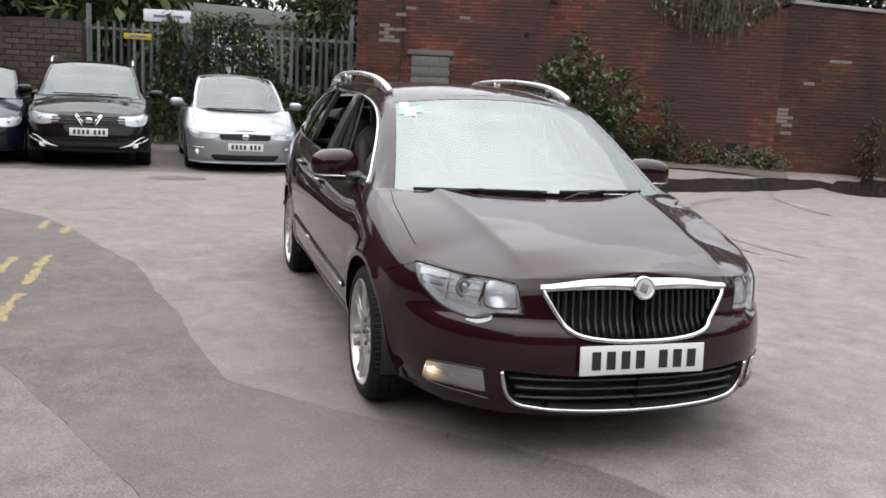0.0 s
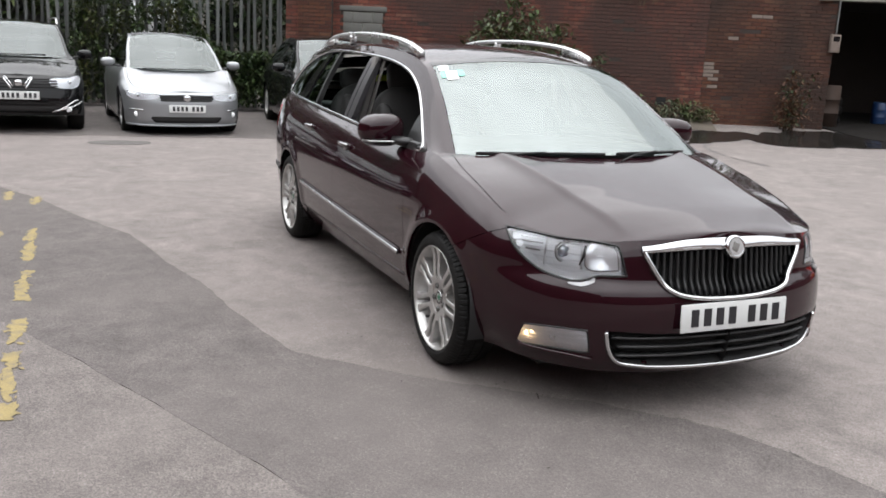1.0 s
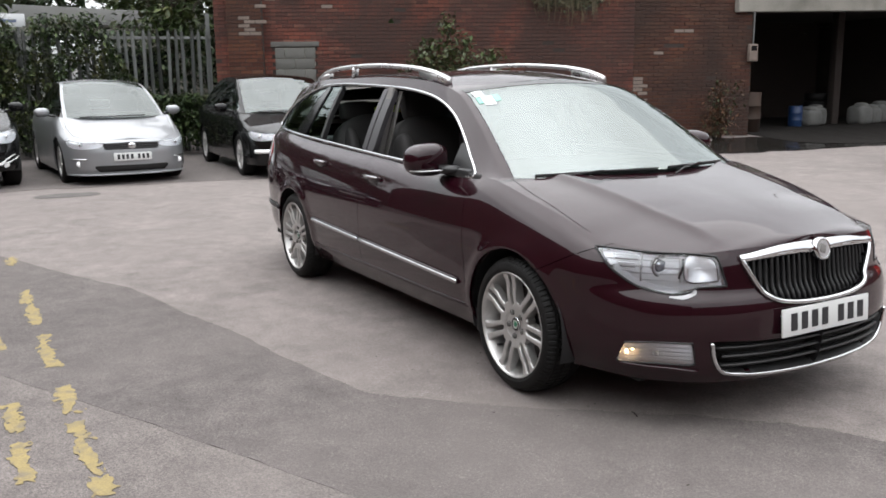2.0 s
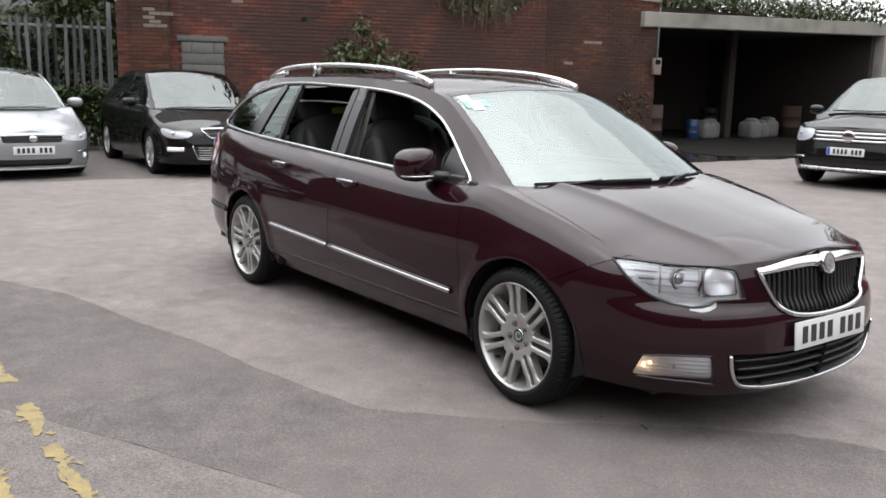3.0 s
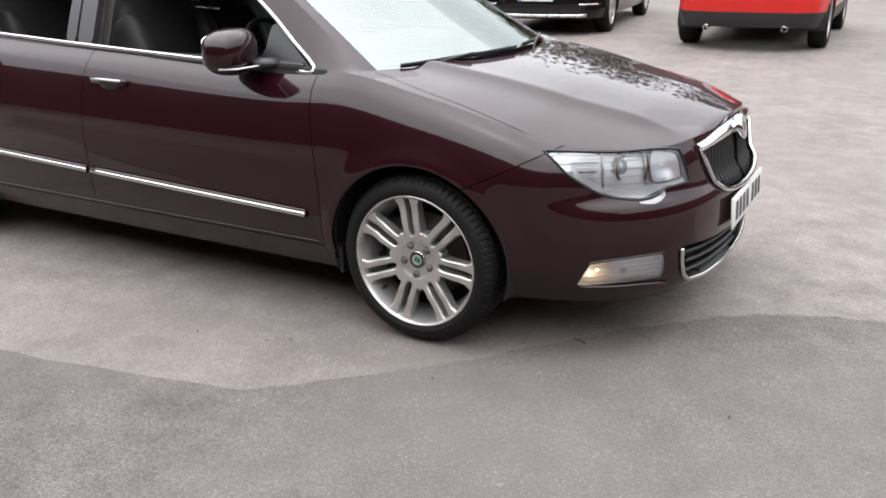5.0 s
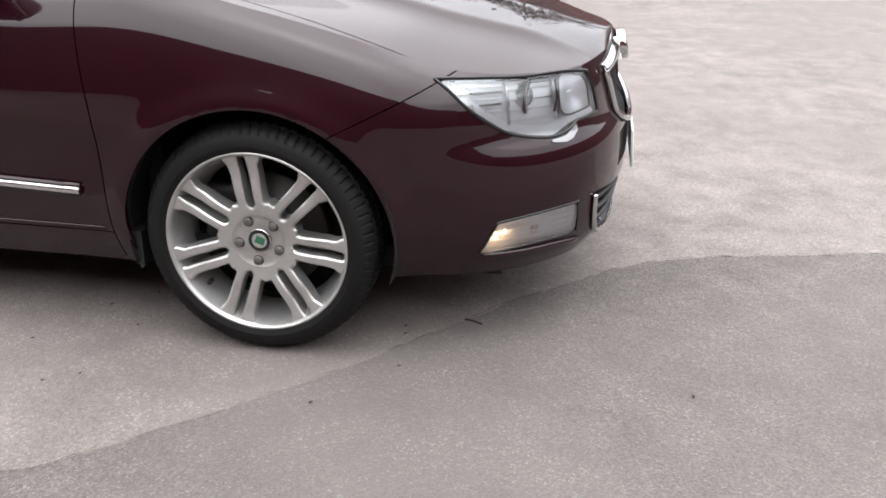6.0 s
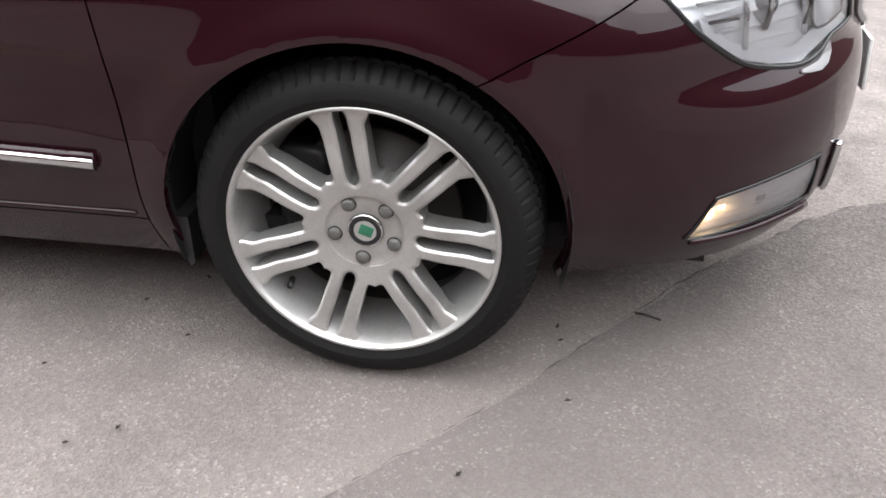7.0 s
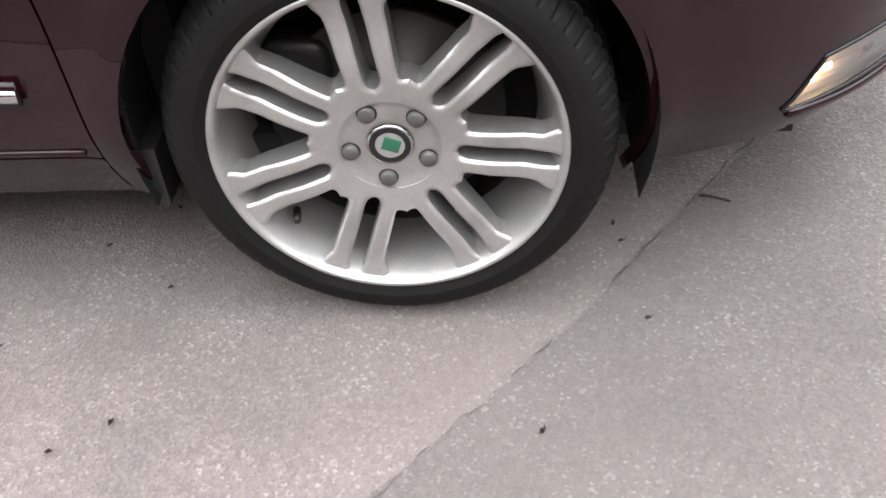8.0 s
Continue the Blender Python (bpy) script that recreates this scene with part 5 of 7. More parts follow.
# worn double yellow lines: broken flakes of thick paint
for y0, spans in ((-2.64, ((-4.75, -4.35), (-3.35, -2.35), (-2.1, -1.45), (-1.12, -0.72), (-0.62, 0.16))), (-2.86, ((-5.05, -4.6), (-3.3, -2.72), (-2.2, -1.9), (-1.0, -0.62), (-0.5, -0.1)))):
    for x0, x1 in spans:
        f = inside([(x0, y0 - 0.040), (x1, y0 - 0.038), (x1, y0 + 0.040), (x0, y0 + 0.038)])
        skin = outward(sheet(lambda x, y: (x, y, ground_z(x, y) + 0.0065), np.arange(x0 - 0.1, x1 + 0.1, 0.012), np.arange(y0 - 0.12, y0 + 0.12, 0.012)), (0, 0, 1))
        piece = clip(skin, lambda v: f(v[0], v[1]) + 0.030 * noise.noise(Vector((v[0] * 7, v[1] * 26, y0))) + 0.035 * noise.noise(Vector((v[0] * 38, v[1] * 60, y0 + 3))) - 0.010)
        if piece[1]:
            tagged(link("yellow_line", *piece, YELLOW), "flaking yellow painted line on tarmac", "road marking", "worn double yellow lines", "structure")
# tyre scuffs
SCUFF = mat("tyre_scuff", (0.102, 0.0935, 0.08925), rough=0.9, spread=0.3, scale=6, fine=90, stain=(0.17, 0.1573, 0.1445), stain_scale=5, stain_amount=0.9)
for k, (cx, cy, r, a0, a1) in enumerate(((-4.0, 8.0, 4.0, 205, 290), (-3.6, 8.3, 4.6, 200, 280), (-5.5, 12.0, 5.2, 215, 265))):
    skin = sheet(lambda a, s: (cx + (r + s) * math.cos(radians(a)), cy + (r + s) * math.sin(radians(a)), ground_z(cx + r * math.cos(radians(a)), cy + r * math.sin(radians(a))) + 0.0045 + 0.001 * k), np.linspace(a0, a1, 160), np.linspace(-0.06, 0.06, 7))
    piece = clip(outward(skin, (0, 0, 1)), lambda v: 0.030 - abs(v[4]) + 0.06 * noise.noise(Vector((v[0] * 3, v[1] * 3, k))) - 0.01)
    if piece[1]:
        tagged(link("tyre_mark", *piece, SCUFF), "faint curved dark tyre mark on tarmac", "tyre mark", "tyre marks", "structure")


# ---- walls, fence and shed ----
def brick_material(name, colors, soot):
    m = bpy.data.materials.new(name)
    m.use_nodes = True
    n, l = m.node_tree.nodes, m.node_tree.links
    b = n["Principled BSDF"]
    info, isle, co = n.new("ShaderNodeObjectInfo"), n.new("ShaderNodeNewGeometry"), n.new("ShaderNodeTexCoord")
    add, fr = n.new("ShaderNodeMath"), n.new("ShaderNodeMath")
    add.operation, fr.operation = 'ADD', 'FRACT'
    l.new(info.outputs["Random"], add.inputs[0])
    l.new(isle.outputs["Random Per Island"], add.inputs[1])
    l.new(add.outputs[0], fr.inputs[0])
    ramp = n.new("ShaderNodeValToRGB")
    ramp.color_ramp.elements[0].color, ramp.color_ramp.elements[0].position = (*colors[0], 1), 0.0
    ramp.color_ramp.elements[1].color, ramp.color_ramp.elements[1].position = (*colors[-1], 1), 1.0
    for i, c in enumerate(colors[1:-1]):
        e = ramp.color_ramp.elements.new((i + 1) / (len(colors) - 1))
        e.color = (*c, 1)
    l.new(fr.outputs[0], ramp.inputs[0])
    big, small = n.new("ShaderNodeTexNoise"), n.new("ShaderNodeTexNoise")
    big.inputs["Scale"].default_value, big.inputs["Detail"].default_value, big.inputs["Distortion"].default_value = 0.55, 8, 0.8
    small.inputs["Scale"].default_value, small.inputs["Detail"].default_value = 45, 4
    geo = n.new("ShaderNodeVectorMath")
    geo.operation = 'ADD'
    l.new(isle.outputs["Position"], geo.inputs[0])
    l.new(geo.outputs[0], big.inputs["Vector"])
    l.new(geo.outputs[0], small.inputs["Vector"])
    sr = n.new("ShaderNodeMapRange")
    sr.inputs["From Min"].default_value, sr.inputs["From Max"].default_value, sr.inputs["To Max"].default_value = 0.36, 0.62, 0.92
    l.new(big.outputs["Fac"], sr.inputs["Value"])
    mx = n.new("ShaderNodeMix")
    mx.data_type = 'RGBA'
    l.new(sr.outputs["Result"], mx.inputs["Factor"])
    l.new(ramp.outputs[0], mx.inputs[6])
    mx.inputs[7].default_value = (*soot, 1)
    hsv = n.new("ShaderNodeHueSaturation")
    l.new(mx.outputs[2], hsv.inputs["Color"])
    vr = n.new("ShaderNodeMapRange")
    vr.inputs["From Min"].default_value, vr.inputs["From Max"].default_value = 0.3, 0.7
    vr.inputs["To Min"].default_value, vr.inputs["To Max"].default_value = 0.7, 1.3
    l.new(small.outputs["Fac"], vr.inputs["Value"])
    l.new(vr.outputs["Result"], hsv.inputs["Value"])
    l.new(hsv.outputs[0], b.inputs["Base Color"])
    b.inputs["Roughness"].default_value = 0.92
    bp = n.new("ShaderNodeBump")
    bp.inputs["Strength"].default_value, bp.inputs["Distance"].default_value = 0.6, 0.006
    l.new(small.outputs["Fac"], bp.inputs["Height"])
    l.new(bp.outputs["Normal"], b.inputs["Normal"])
    return m


BRICK = brick_material("old_red_brick", [(0.058, 0.0203, 0.01508), (0.116, 0.0348, 0.0232), (0.1508, 0.0464, 0.03016), (0.1218, 0.03364, 0.02088), (0.087, 0.0261, 0.01856), (0.174, 0.0725, 0.0493)], (0.0435, 0.02204, 0.0174))
BRICK_WARM = brick_material("orange_brick", [(0.04791, 0.01409, 0.008455), (0.07608, 0.0248, 0.01268), (0.09305, 0.03381, 0.0155), (0.06199, 0.01973, 0.01126), (0.1015, 0.04509, 0.02536)], (0.02536, 0.01268, 0.009017))
MORTAR = mat("dark_mortar", (0.0315, 0.0231, 0.01932), rough=0.95, spread=0.35, scale=2, fine=60, bump=0.4)
PALE_BRICK = mat("pale_rendered_brick", (0.17, 0.135, 0.115), rough=0.9, spread=0.2, fine=70, bump=0.2)
CONCRETE = mat("weathered_concrete", (0.2232, 0.2108, 0.186), rough=0.9, spread=0.2, scale=2.5, fine=60, bump=0.3, stain=(0.0992, 0.093, 0.0744), stain_scale=1.6, stain_amount=0.6)
BLOCK = mat("grey_block", (0.117, 0.1148, 0.1057), rough=0.95, spread=0.18, scale=5, fine=80, bump=0.4, per_piece=0.1)
STONE = mat("dark_stone", (0.060, 0.046, 0.035), rough=0.95, spread=0.3, scale=4, fine=50, bump=0.5, per_piece=0.3, stain=(0.03, 0.033, 0.021), stain_scale=1.5)
GALV = mat("galvanised_steel", (0.150, 0.155, 0.152), rough=0.55, metal=0.35, spread=0.2, scale=5, fine=60, stain=(0.085, 0.084, 0.070), stain_scale=3)
# near-black so that the shed interior's shade is in the base colour
SHED_DARK = mat("shaded_plaster", (0.026, 0.0195, 0.017), rough=0.95, spread=0.4, scale=1.5, fine=30, bump=0.3)
CLAD = mat("beige_cladding", (0.252, 0.228, 0.18), rough=0.6, spread=0.1, scale=2, stain=(0.18, 0.162, 0.12), stain_scale=1.2)
SIGN_WHITE = mat("sign_white", (0.585, 0.6, 0.615), rough=0.4, spread=0.05)
SIGN_YELLOW = mat("sign_yellow", (0.434, 0.294, 0.021), rough=0.5, spread=0.1)
SLATE_INK = mat("sign_ink", (0.10, 0.13, 0.22), rough=0.5)


def wall_frame(p, q):
    """A frame with x along the wall from p to q and y out of its face, towards the yard."""
    d = Vector((q[0] - p[0], q[1] - p[1], 0)).normalized()
    out = Vector((d.y, -d.x, 0))
    m = Matrix((( d.x, out.x, 0, p[0]), (d.y, out.y, 0, p[1]), (0, 0, 1, 0), (0, 0, 0, 1)))
    return m, math.dist(p, q)


def wall_core(name, m, length, top, thick, material, label, base=-0.3, step=0.25, category="wall"):
    """A wall with a top line top(s), standing behind its face."""
    bm = bmesh.new()
    n = max(1, round(length / step))
    rows = []
    for i in range(n + 1):
        s = length * i / n
        rows.append([bm.verts.new(m @ Vector(p)) for p in ((s, 0, base), (s, 0, top(s)), (s, -thick, top(s)), (s, -thick, base))])
    for a, b in zip(rows, rows[1:]):
        for j in range(4):
            bm.faces.new((a[j], b[j], b[(j + 1) % 4], a[(j + 1) % 4]))
    bm.faces.new(rows[0])
    bm.faces.new(rows[-1][::-1])
    return tagged(part(name, bm, material), label, category, kind="structure")


def bricks(wall, m, length, top, material, base, picked, skip=None, size=(0.215, 0.065), pitch=(0.225, 0.075), pale=(), seed=1, proud=0.008):
    """Courses of bricks on a wall's face; those within the stretch 'picked' (s0, s1, z0, z1) are objects of their own."""
    rnd = random.Random(seed)
    meshes = {}
    verts, faces = [], []
    count = 0

    def shape(w, h, d):
        e = 0.004
        return [(0, 0, 0), (w, 0, 0), (w, 0, h), (0, 0, h), (e, d, e), (w - e, d, e), (w - e, d, h - e), (e, d, h - e)]
    quads = [[4, 5, 6, 7], [0, 1, 5, 4], [1, 2, 6, 5], [2, 3, 7, 6], [3, 0, 4, 7]]
    row = 0
    z = base
    while z < 5:
        s = -(row % 2) * pitch[0] / 2
        while s < length:
            w = min(size[0], length - s)
            s0 = max(s, 0)
            w -= s0 - s
            if w > 0.05 and z + size[1] < top(s0 + w / 2) and not (skip and skip(s0 + w / 2, z + size[1] / 2)) and rnd.random() > 0.012:
                d = proud + rnd.uniform(-0.003, 0.004)
                is_pale = any(abs(s0 + w / 2 - a) < c and abs(z - b) < e for a, b, c, e in pale) and rnd.random() < 0.45
                if picked and picked[0] < s0 < picked[1] and picked[2] < z < picked[3] and count < 290 and w > size[0] - 0.01 or is_pale:
                    key = (round(d, 3), is_pale)
                    if key not in meshes:
                        me = bpy.data.meshes.new("brick")
                        me.from_pydata(shape(size[0], size[1], d), [], quads)
                        me.materials.append(PALE_BRICK if is_pale else material)
                        meshes[key] = me
                    ob = new("brick", meshes[key])
                    ob.parent = wall
                    ob.matrix_local = m @ Matrix.Translation((s0, 0, z))
                    count += 1
                else:
                    k = len(verts)
                    verts.extend(m @ Vector((s0 + x, y, z + zz)) for x, y, zz in shape(w, size[1], d))
                    faces.extend([[k + i for i in q] for q in quads])
            s += pitch[0]
        z += pitch[1]
        row += 1
    tagged(link("brickwork", verts, faces, material, wall, smooth=False), kind="stuff")


A0, A1, B1 = (-14.62, 1.85), (-11.00, 9.60), (-10.20, 12.20)
frame_a, len_a = wall_frame(A0, A1)
frame_b, len_b = wall_frame(A1, B1)
top_a = pchip([(0, 4.3), (5.2, 4.3), (5.7, 3.75), (6.1, 3.30), (6.7, 2.92), (7.5, 2.85), (8.0, 3.15), (8.3, 3.32), (9, 3.42)])
top_b = pchip([(0, 3.42), (3, 3.30)])
wall_a = wall_core("wall_west", frame_a, len_a, top_a, 0.36, MORTAR, "old sooty red brick wall with a broken top")
wall_b = wall_core("wall_corner", frame_b, len_b, top_b, 0.36, MORTAR, "old orange-stained brick wall with a coping")
hole = lambda s, z: 1.14 < s < 2.02 and 1.27 < z < 2.22
# wall coping
bm = bmesh.new()
box_bm(bm, (len_b + 0.05, 0.44, 0.07), frame_b @ pose(len_b / 2, -0.17, 3.395, 0, 3.0, 0), 0.012)
tagged(part("coping", bm, CONCRETE), "thin weathered stone coping on the wall", "coping", kind="structure")

# blocked window: concrete blocks under a stone lintel
bw = thing("blocked_window", frame_a @ pose(1.18, 0, 1.27), "wall opening filled with grey concrete blocks under a lintel", "blocked window")
box("recess", (0.80, 0.03, 0.84), (0.40, -0.012, 0.42), CONCRETE, bw)
for r in range(4):
    for c in range(3):
        x0 = (c - 0.5 * (r % 2)) * 0.40
        a, b = max(x0, 0.0), min(x0 + 0.385, 0.80)
        if b - a > 0.05:
            box("block", (b - a, 0.03, 0.195), ((a + b) / 2, 0.012, 0.10 + 0.21 * r), BLOCK, bw, 0.006)
box("lintel", (0.96, 0.05, 0.10), (0.40, 0.015, 0.905), BLOCK, bw, 0.01)
# vent holes low in the wall: near-black plates on the face give their shade
for s, z in ((7.75, 0.62), (0.35, 2.35)):
    box("hole_shade_plate", (0.20, 0.02, 0.16), (0, 0, 0), DARK, wall_a).matrix_local = frame_a @ pose(s, 0.012, z)

# pillar at the wall's end
pil, len_p = wall_frame((-14.50, 2.10), (-14.20, 2.72))
pillar = wall_core("pillar", pil @ pose(0, 0.14, 0), len_p, lambda s: 4.3, 0.62, MORTAR, "square red brick gate pillar", category="pillar")

# open-fronted shed
C0, C1 = (-10.20, 12.20), (-9.17, 19.88)
frame_c, len_c = wall_frame(C0, C1)
bm = bmesh.new()
box_bm(bm, (len_c + 0.7, 0.34, 0.32), frame_c @ pose(len_c / 2 - 0.10, -0.10, 3.03, 0, -1.45, 0), 0.015)
tagged(part("shed_lintel", bm, CONCRETE), "long pale concrete beam over the open shed", "beam", kind="structure")
# inner walls and ceiling take the shade-coloured material
for nm, size, at, lab in (("shed_back_wall", (len_c + 1.2, 0.25, 3.6), (len_c / 2, -6.0, 1.5), "back wall of the open shed, shade in its near-black colour"),
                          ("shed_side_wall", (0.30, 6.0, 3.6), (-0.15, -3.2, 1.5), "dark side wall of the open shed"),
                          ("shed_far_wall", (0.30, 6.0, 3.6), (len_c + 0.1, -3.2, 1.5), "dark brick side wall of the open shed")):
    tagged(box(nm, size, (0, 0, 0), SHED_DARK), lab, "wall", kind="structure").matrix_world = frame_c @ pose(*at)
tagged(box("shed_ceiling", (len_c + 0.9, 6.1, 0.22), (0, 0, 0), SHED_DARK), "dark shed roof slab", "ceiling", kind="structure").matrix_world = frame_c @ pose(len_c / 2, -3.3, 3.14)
tagged(box("shed_post", (0.42, 0.36, 3.5), (0, 0, 0), CONCRETE, None, 0.02), "square concrete post beside the shed", "post", kind="structure").matrix_world = frame_c @ pose(len_c + 0.32, -0.10, 1.5)
tagged(box("shed_post_thin", (0.14, 0.2, 3.5), (0, 0, 0), CONCRETE, None, 0.02), "thin concrete post beside the cladding", "post", kind="structure").matrix_world = frame_c @ pose(len_c + 0.92, -0.05, 1.5)
clad = thing("cladding", frame_c @ pose(len_c + 1.0, -0.20, 0), "beige ribbed metal wall cladding", "cladding", kind="structure")
for k in range(44):
    bm = bmesh.new()
    pts = [(0, 0), (0.03, 0.035), (0.09, 0.035), (0.12, 0), (0.20, 0)]
    low = [bm.verts.new((x + k * 0.2, y, 0.0)) for x, y in pts]
    high = [bm.verts.new((x + k * 0.2, y, 3.15)) for x, y in pts]
    for i in range(4):
        bm.faces.new((low[i], low[i + 1], high[i + 1], high[i]))
    part("panel", bm, CLAD, clad)
tagged(box("cladding_gutter", (9.2, 0.25, 0.2), (0, 0, 0), CONCRETE, None, 0.02), "grey gutter board over the cladding", "gutter", kind="structure").matrix_world = frame_c @ pose(len_c + 5.2, -0.1, 3.28)
# added closing walls out of view; wall_behind also blocks low sky and darkens reflections
for nm, p, q, h in (("wall_behind", (-17.8, -9.5), (16, -9.5), 6.0), ("wall_east", (16, -9.5), (16, 26), 5.0), ("wall_north", (16, 24), (-8.6, 24), 4.5)):
    fm, ln = wall_frame(q, p)
    wall_core(nm, fm, ln, lambda s: h, 0.3, BRICK, "plain brick wall added to close the yard")

# box on the shed's pier
meter = thing("wall_box", frame_b @ pose(len_b - 0.02, 0.02, 1.75), "pale grey metal box with a dark window on the wall", "wall box")
box("case", (0.20, 0.10, 0.36), (0, 0.05, 0.18), PALE_BRICK, meter, 0.012)
box("window", (0.13, 0.008, 0.10), (0, 0.103, 0.27), GLOSS_BLACK, meter)
box("conduit", (0.03, 0.03, 1.1), (0.02, 0.02, 0.9), GALV, meter, 0.008)

# palisade fence
F0, F1 = (-14.80, 1.82), (-16.05, -3.55)
frame_f, len_f = wall_frame(F1, F0)
fence = thing("palisade_fence", Matrix(), "grey galvanised palisade fence grown over with ivy", "fence")
bm = bmesh.new()
w, h, d = 0.070, 2.50, 0.014
prof = [(-w / 2, 0), (-w / 4, d), (w / 4, d), (w / 2, 0)]
tip = [h - 0.14, h, h, h - 0.14]
low = [bm.verts.new((x, y, 0.05)) for x, y in prof]
high = [bm.verts.new((x, y, t)) for (x, y), t in zip([(-w / 2, 0), (-w / 4 + 0.004, d), (w / 4 - 0.004, d), (w / 2, 0)], [h - 0.16, h - 0.02, h - 0.02, h - 0.16])]
mid = bm.verts.new((0, d, h - 0.10))
for i in (0, 2):
    bm.faces.new((low[i], low[i + 1], high[i + 1], high[i]))
bm.faces.new((low[1], low[2], high[2], mid, high[1]))
bmesh.ops.solidify(bm, geom=list(bm.faces), thickness=0.004)
pale_mesh = bpy.data.meshes.new("pale")
bm.to_mesh(pale_mesh)
bm.free()
pale_mesh.materials.append(GALV)
rnd = random.Random(5)
for k in range(int(len_f / 0.152)):
    s = 0.10 + 0.152 * k
    p = frame_f @ Vector((s, 0.03, 0))
    ob = new("pale", pale_mesh)
    ob.parent = fence
    ob.matrix_local = frame_f @ pose(s, 0.03, ground_z(p.x, p.y) + 0.02, 0, rnd.uniform(-0.8, 0.8), 0)
for z in (0.50, 2.14):
    bm = bmesh.new()
    box_bm(bm, (len_f, 0.05, 0.05), frame_f @ pose(len_f / 2, 0, z + 0.18), 0.004)
    part("rail", bm, GALV, fence)
for s in (0.05, 2.45, len_f - 0.05):
    bm = bmesh.new()
    box_bm(bm, (0.08, 0.10, 2.7), frame_f @ pose(s, -0.06, 1.45), 0.006)
    part("post", bm, GALV, fence)
# signs
sign = thing("white_sign", frame_f @ pose(1.12, -0.35, 2.54), "white oblong sign with dark lettering on posts", "sign")
box("board", (0.98, 0.02, 0.25), (0.45, 0, 0.12), SIGN_WHITE, sign, 0.004)
box("lettering", (0.62, 0.004, 0.055), (0.48, 0.012, 0.11), SLATE_INK, sign)
for x in (0.1, 0.8):
    box("post", (0.05, 0.05, 2.8), (x, -0.04, -1.25), GALV, sign)
sign = thing("yellow_sign", frame_f @ pose(0.75, 0.06, 2.13), "narrow yellow warning sign fixed to the fence", "sign")
box("board", (0.56, 0.012, 0.12), (0.32, 0, 0.06), SIGN_YELLOW, sign, 0.003)
box("lettering", (0.34, 0.004, 0.05), (0.32, 0.008, 0.06), SLATE_INK, sign)

# stone wall beyond the fence
frame_s, len_s = wall_frame((-18.6, -12.5), (-16.10, -3.62))
stone_top = lambda s: 2.42 + 0.05 * math.sin(s * 1.7)
stone_wall = wall_core("wall_stone", frame_s, len_s, stone_top, 0.45, MORTAR, "dark rough stone wall behind the parked cars")


# ---- the other parked cars ----
def road_wheel(parent, m, radius, rim_r, width, spokes, material):
    w = new("wheel")
    w.parent = parent
    w.matrix_local = m
    h = width / 2
    link("tyre", *lathe([(rim_r, -h * 0.85), (rim_r + 0.01, -h * 0.95), (rim_r + (radius - rim_r) * 0.5, -h), (radius - 0.02, -h * 0.92), (radius, -h * 0.7), (radius, h * 0.7), (radius - 0.02, h), (rim_r, h)], 48), RUBBER, w)
    r = link("rim", *lathe([(rim_r - 0.03, h * 0.6), (rim_r - 0.02, -h * 0.5), (rim_r - 0.008, -h * 0.8), (rim_r + 0.004, -h * 0.9), (rim_r + 0.004, -h * 0.8)], 40), material, w)
    for k in range(spokes):
        a = 2 * math.pi * k / spokes
        bm = bmesh.new()
        box_bm(bm, (rim_r - 0.04, 0.03, 0.045), pose(0, 0, 0, 0, -math.degrees(a), 0) @ pose(rim_r / 2 + 0.01, -h * 0.66, 0), 0.008)
        part("spoke", bm, material, r, smooth=True)
    link("hub", *lathe([(0, -h * 0.82), (0.05, -h * 0.8), (0.065, -h * 0.6), (0.065, -h * 0.3)], 24), material, r)
    # added black disc for the shade behind these spokes
    link("wheel_shade_disc", *lathe([(0.0, 0.02), (rim_r - 0.02, 0.02)], 24), DARK, w)
    return w


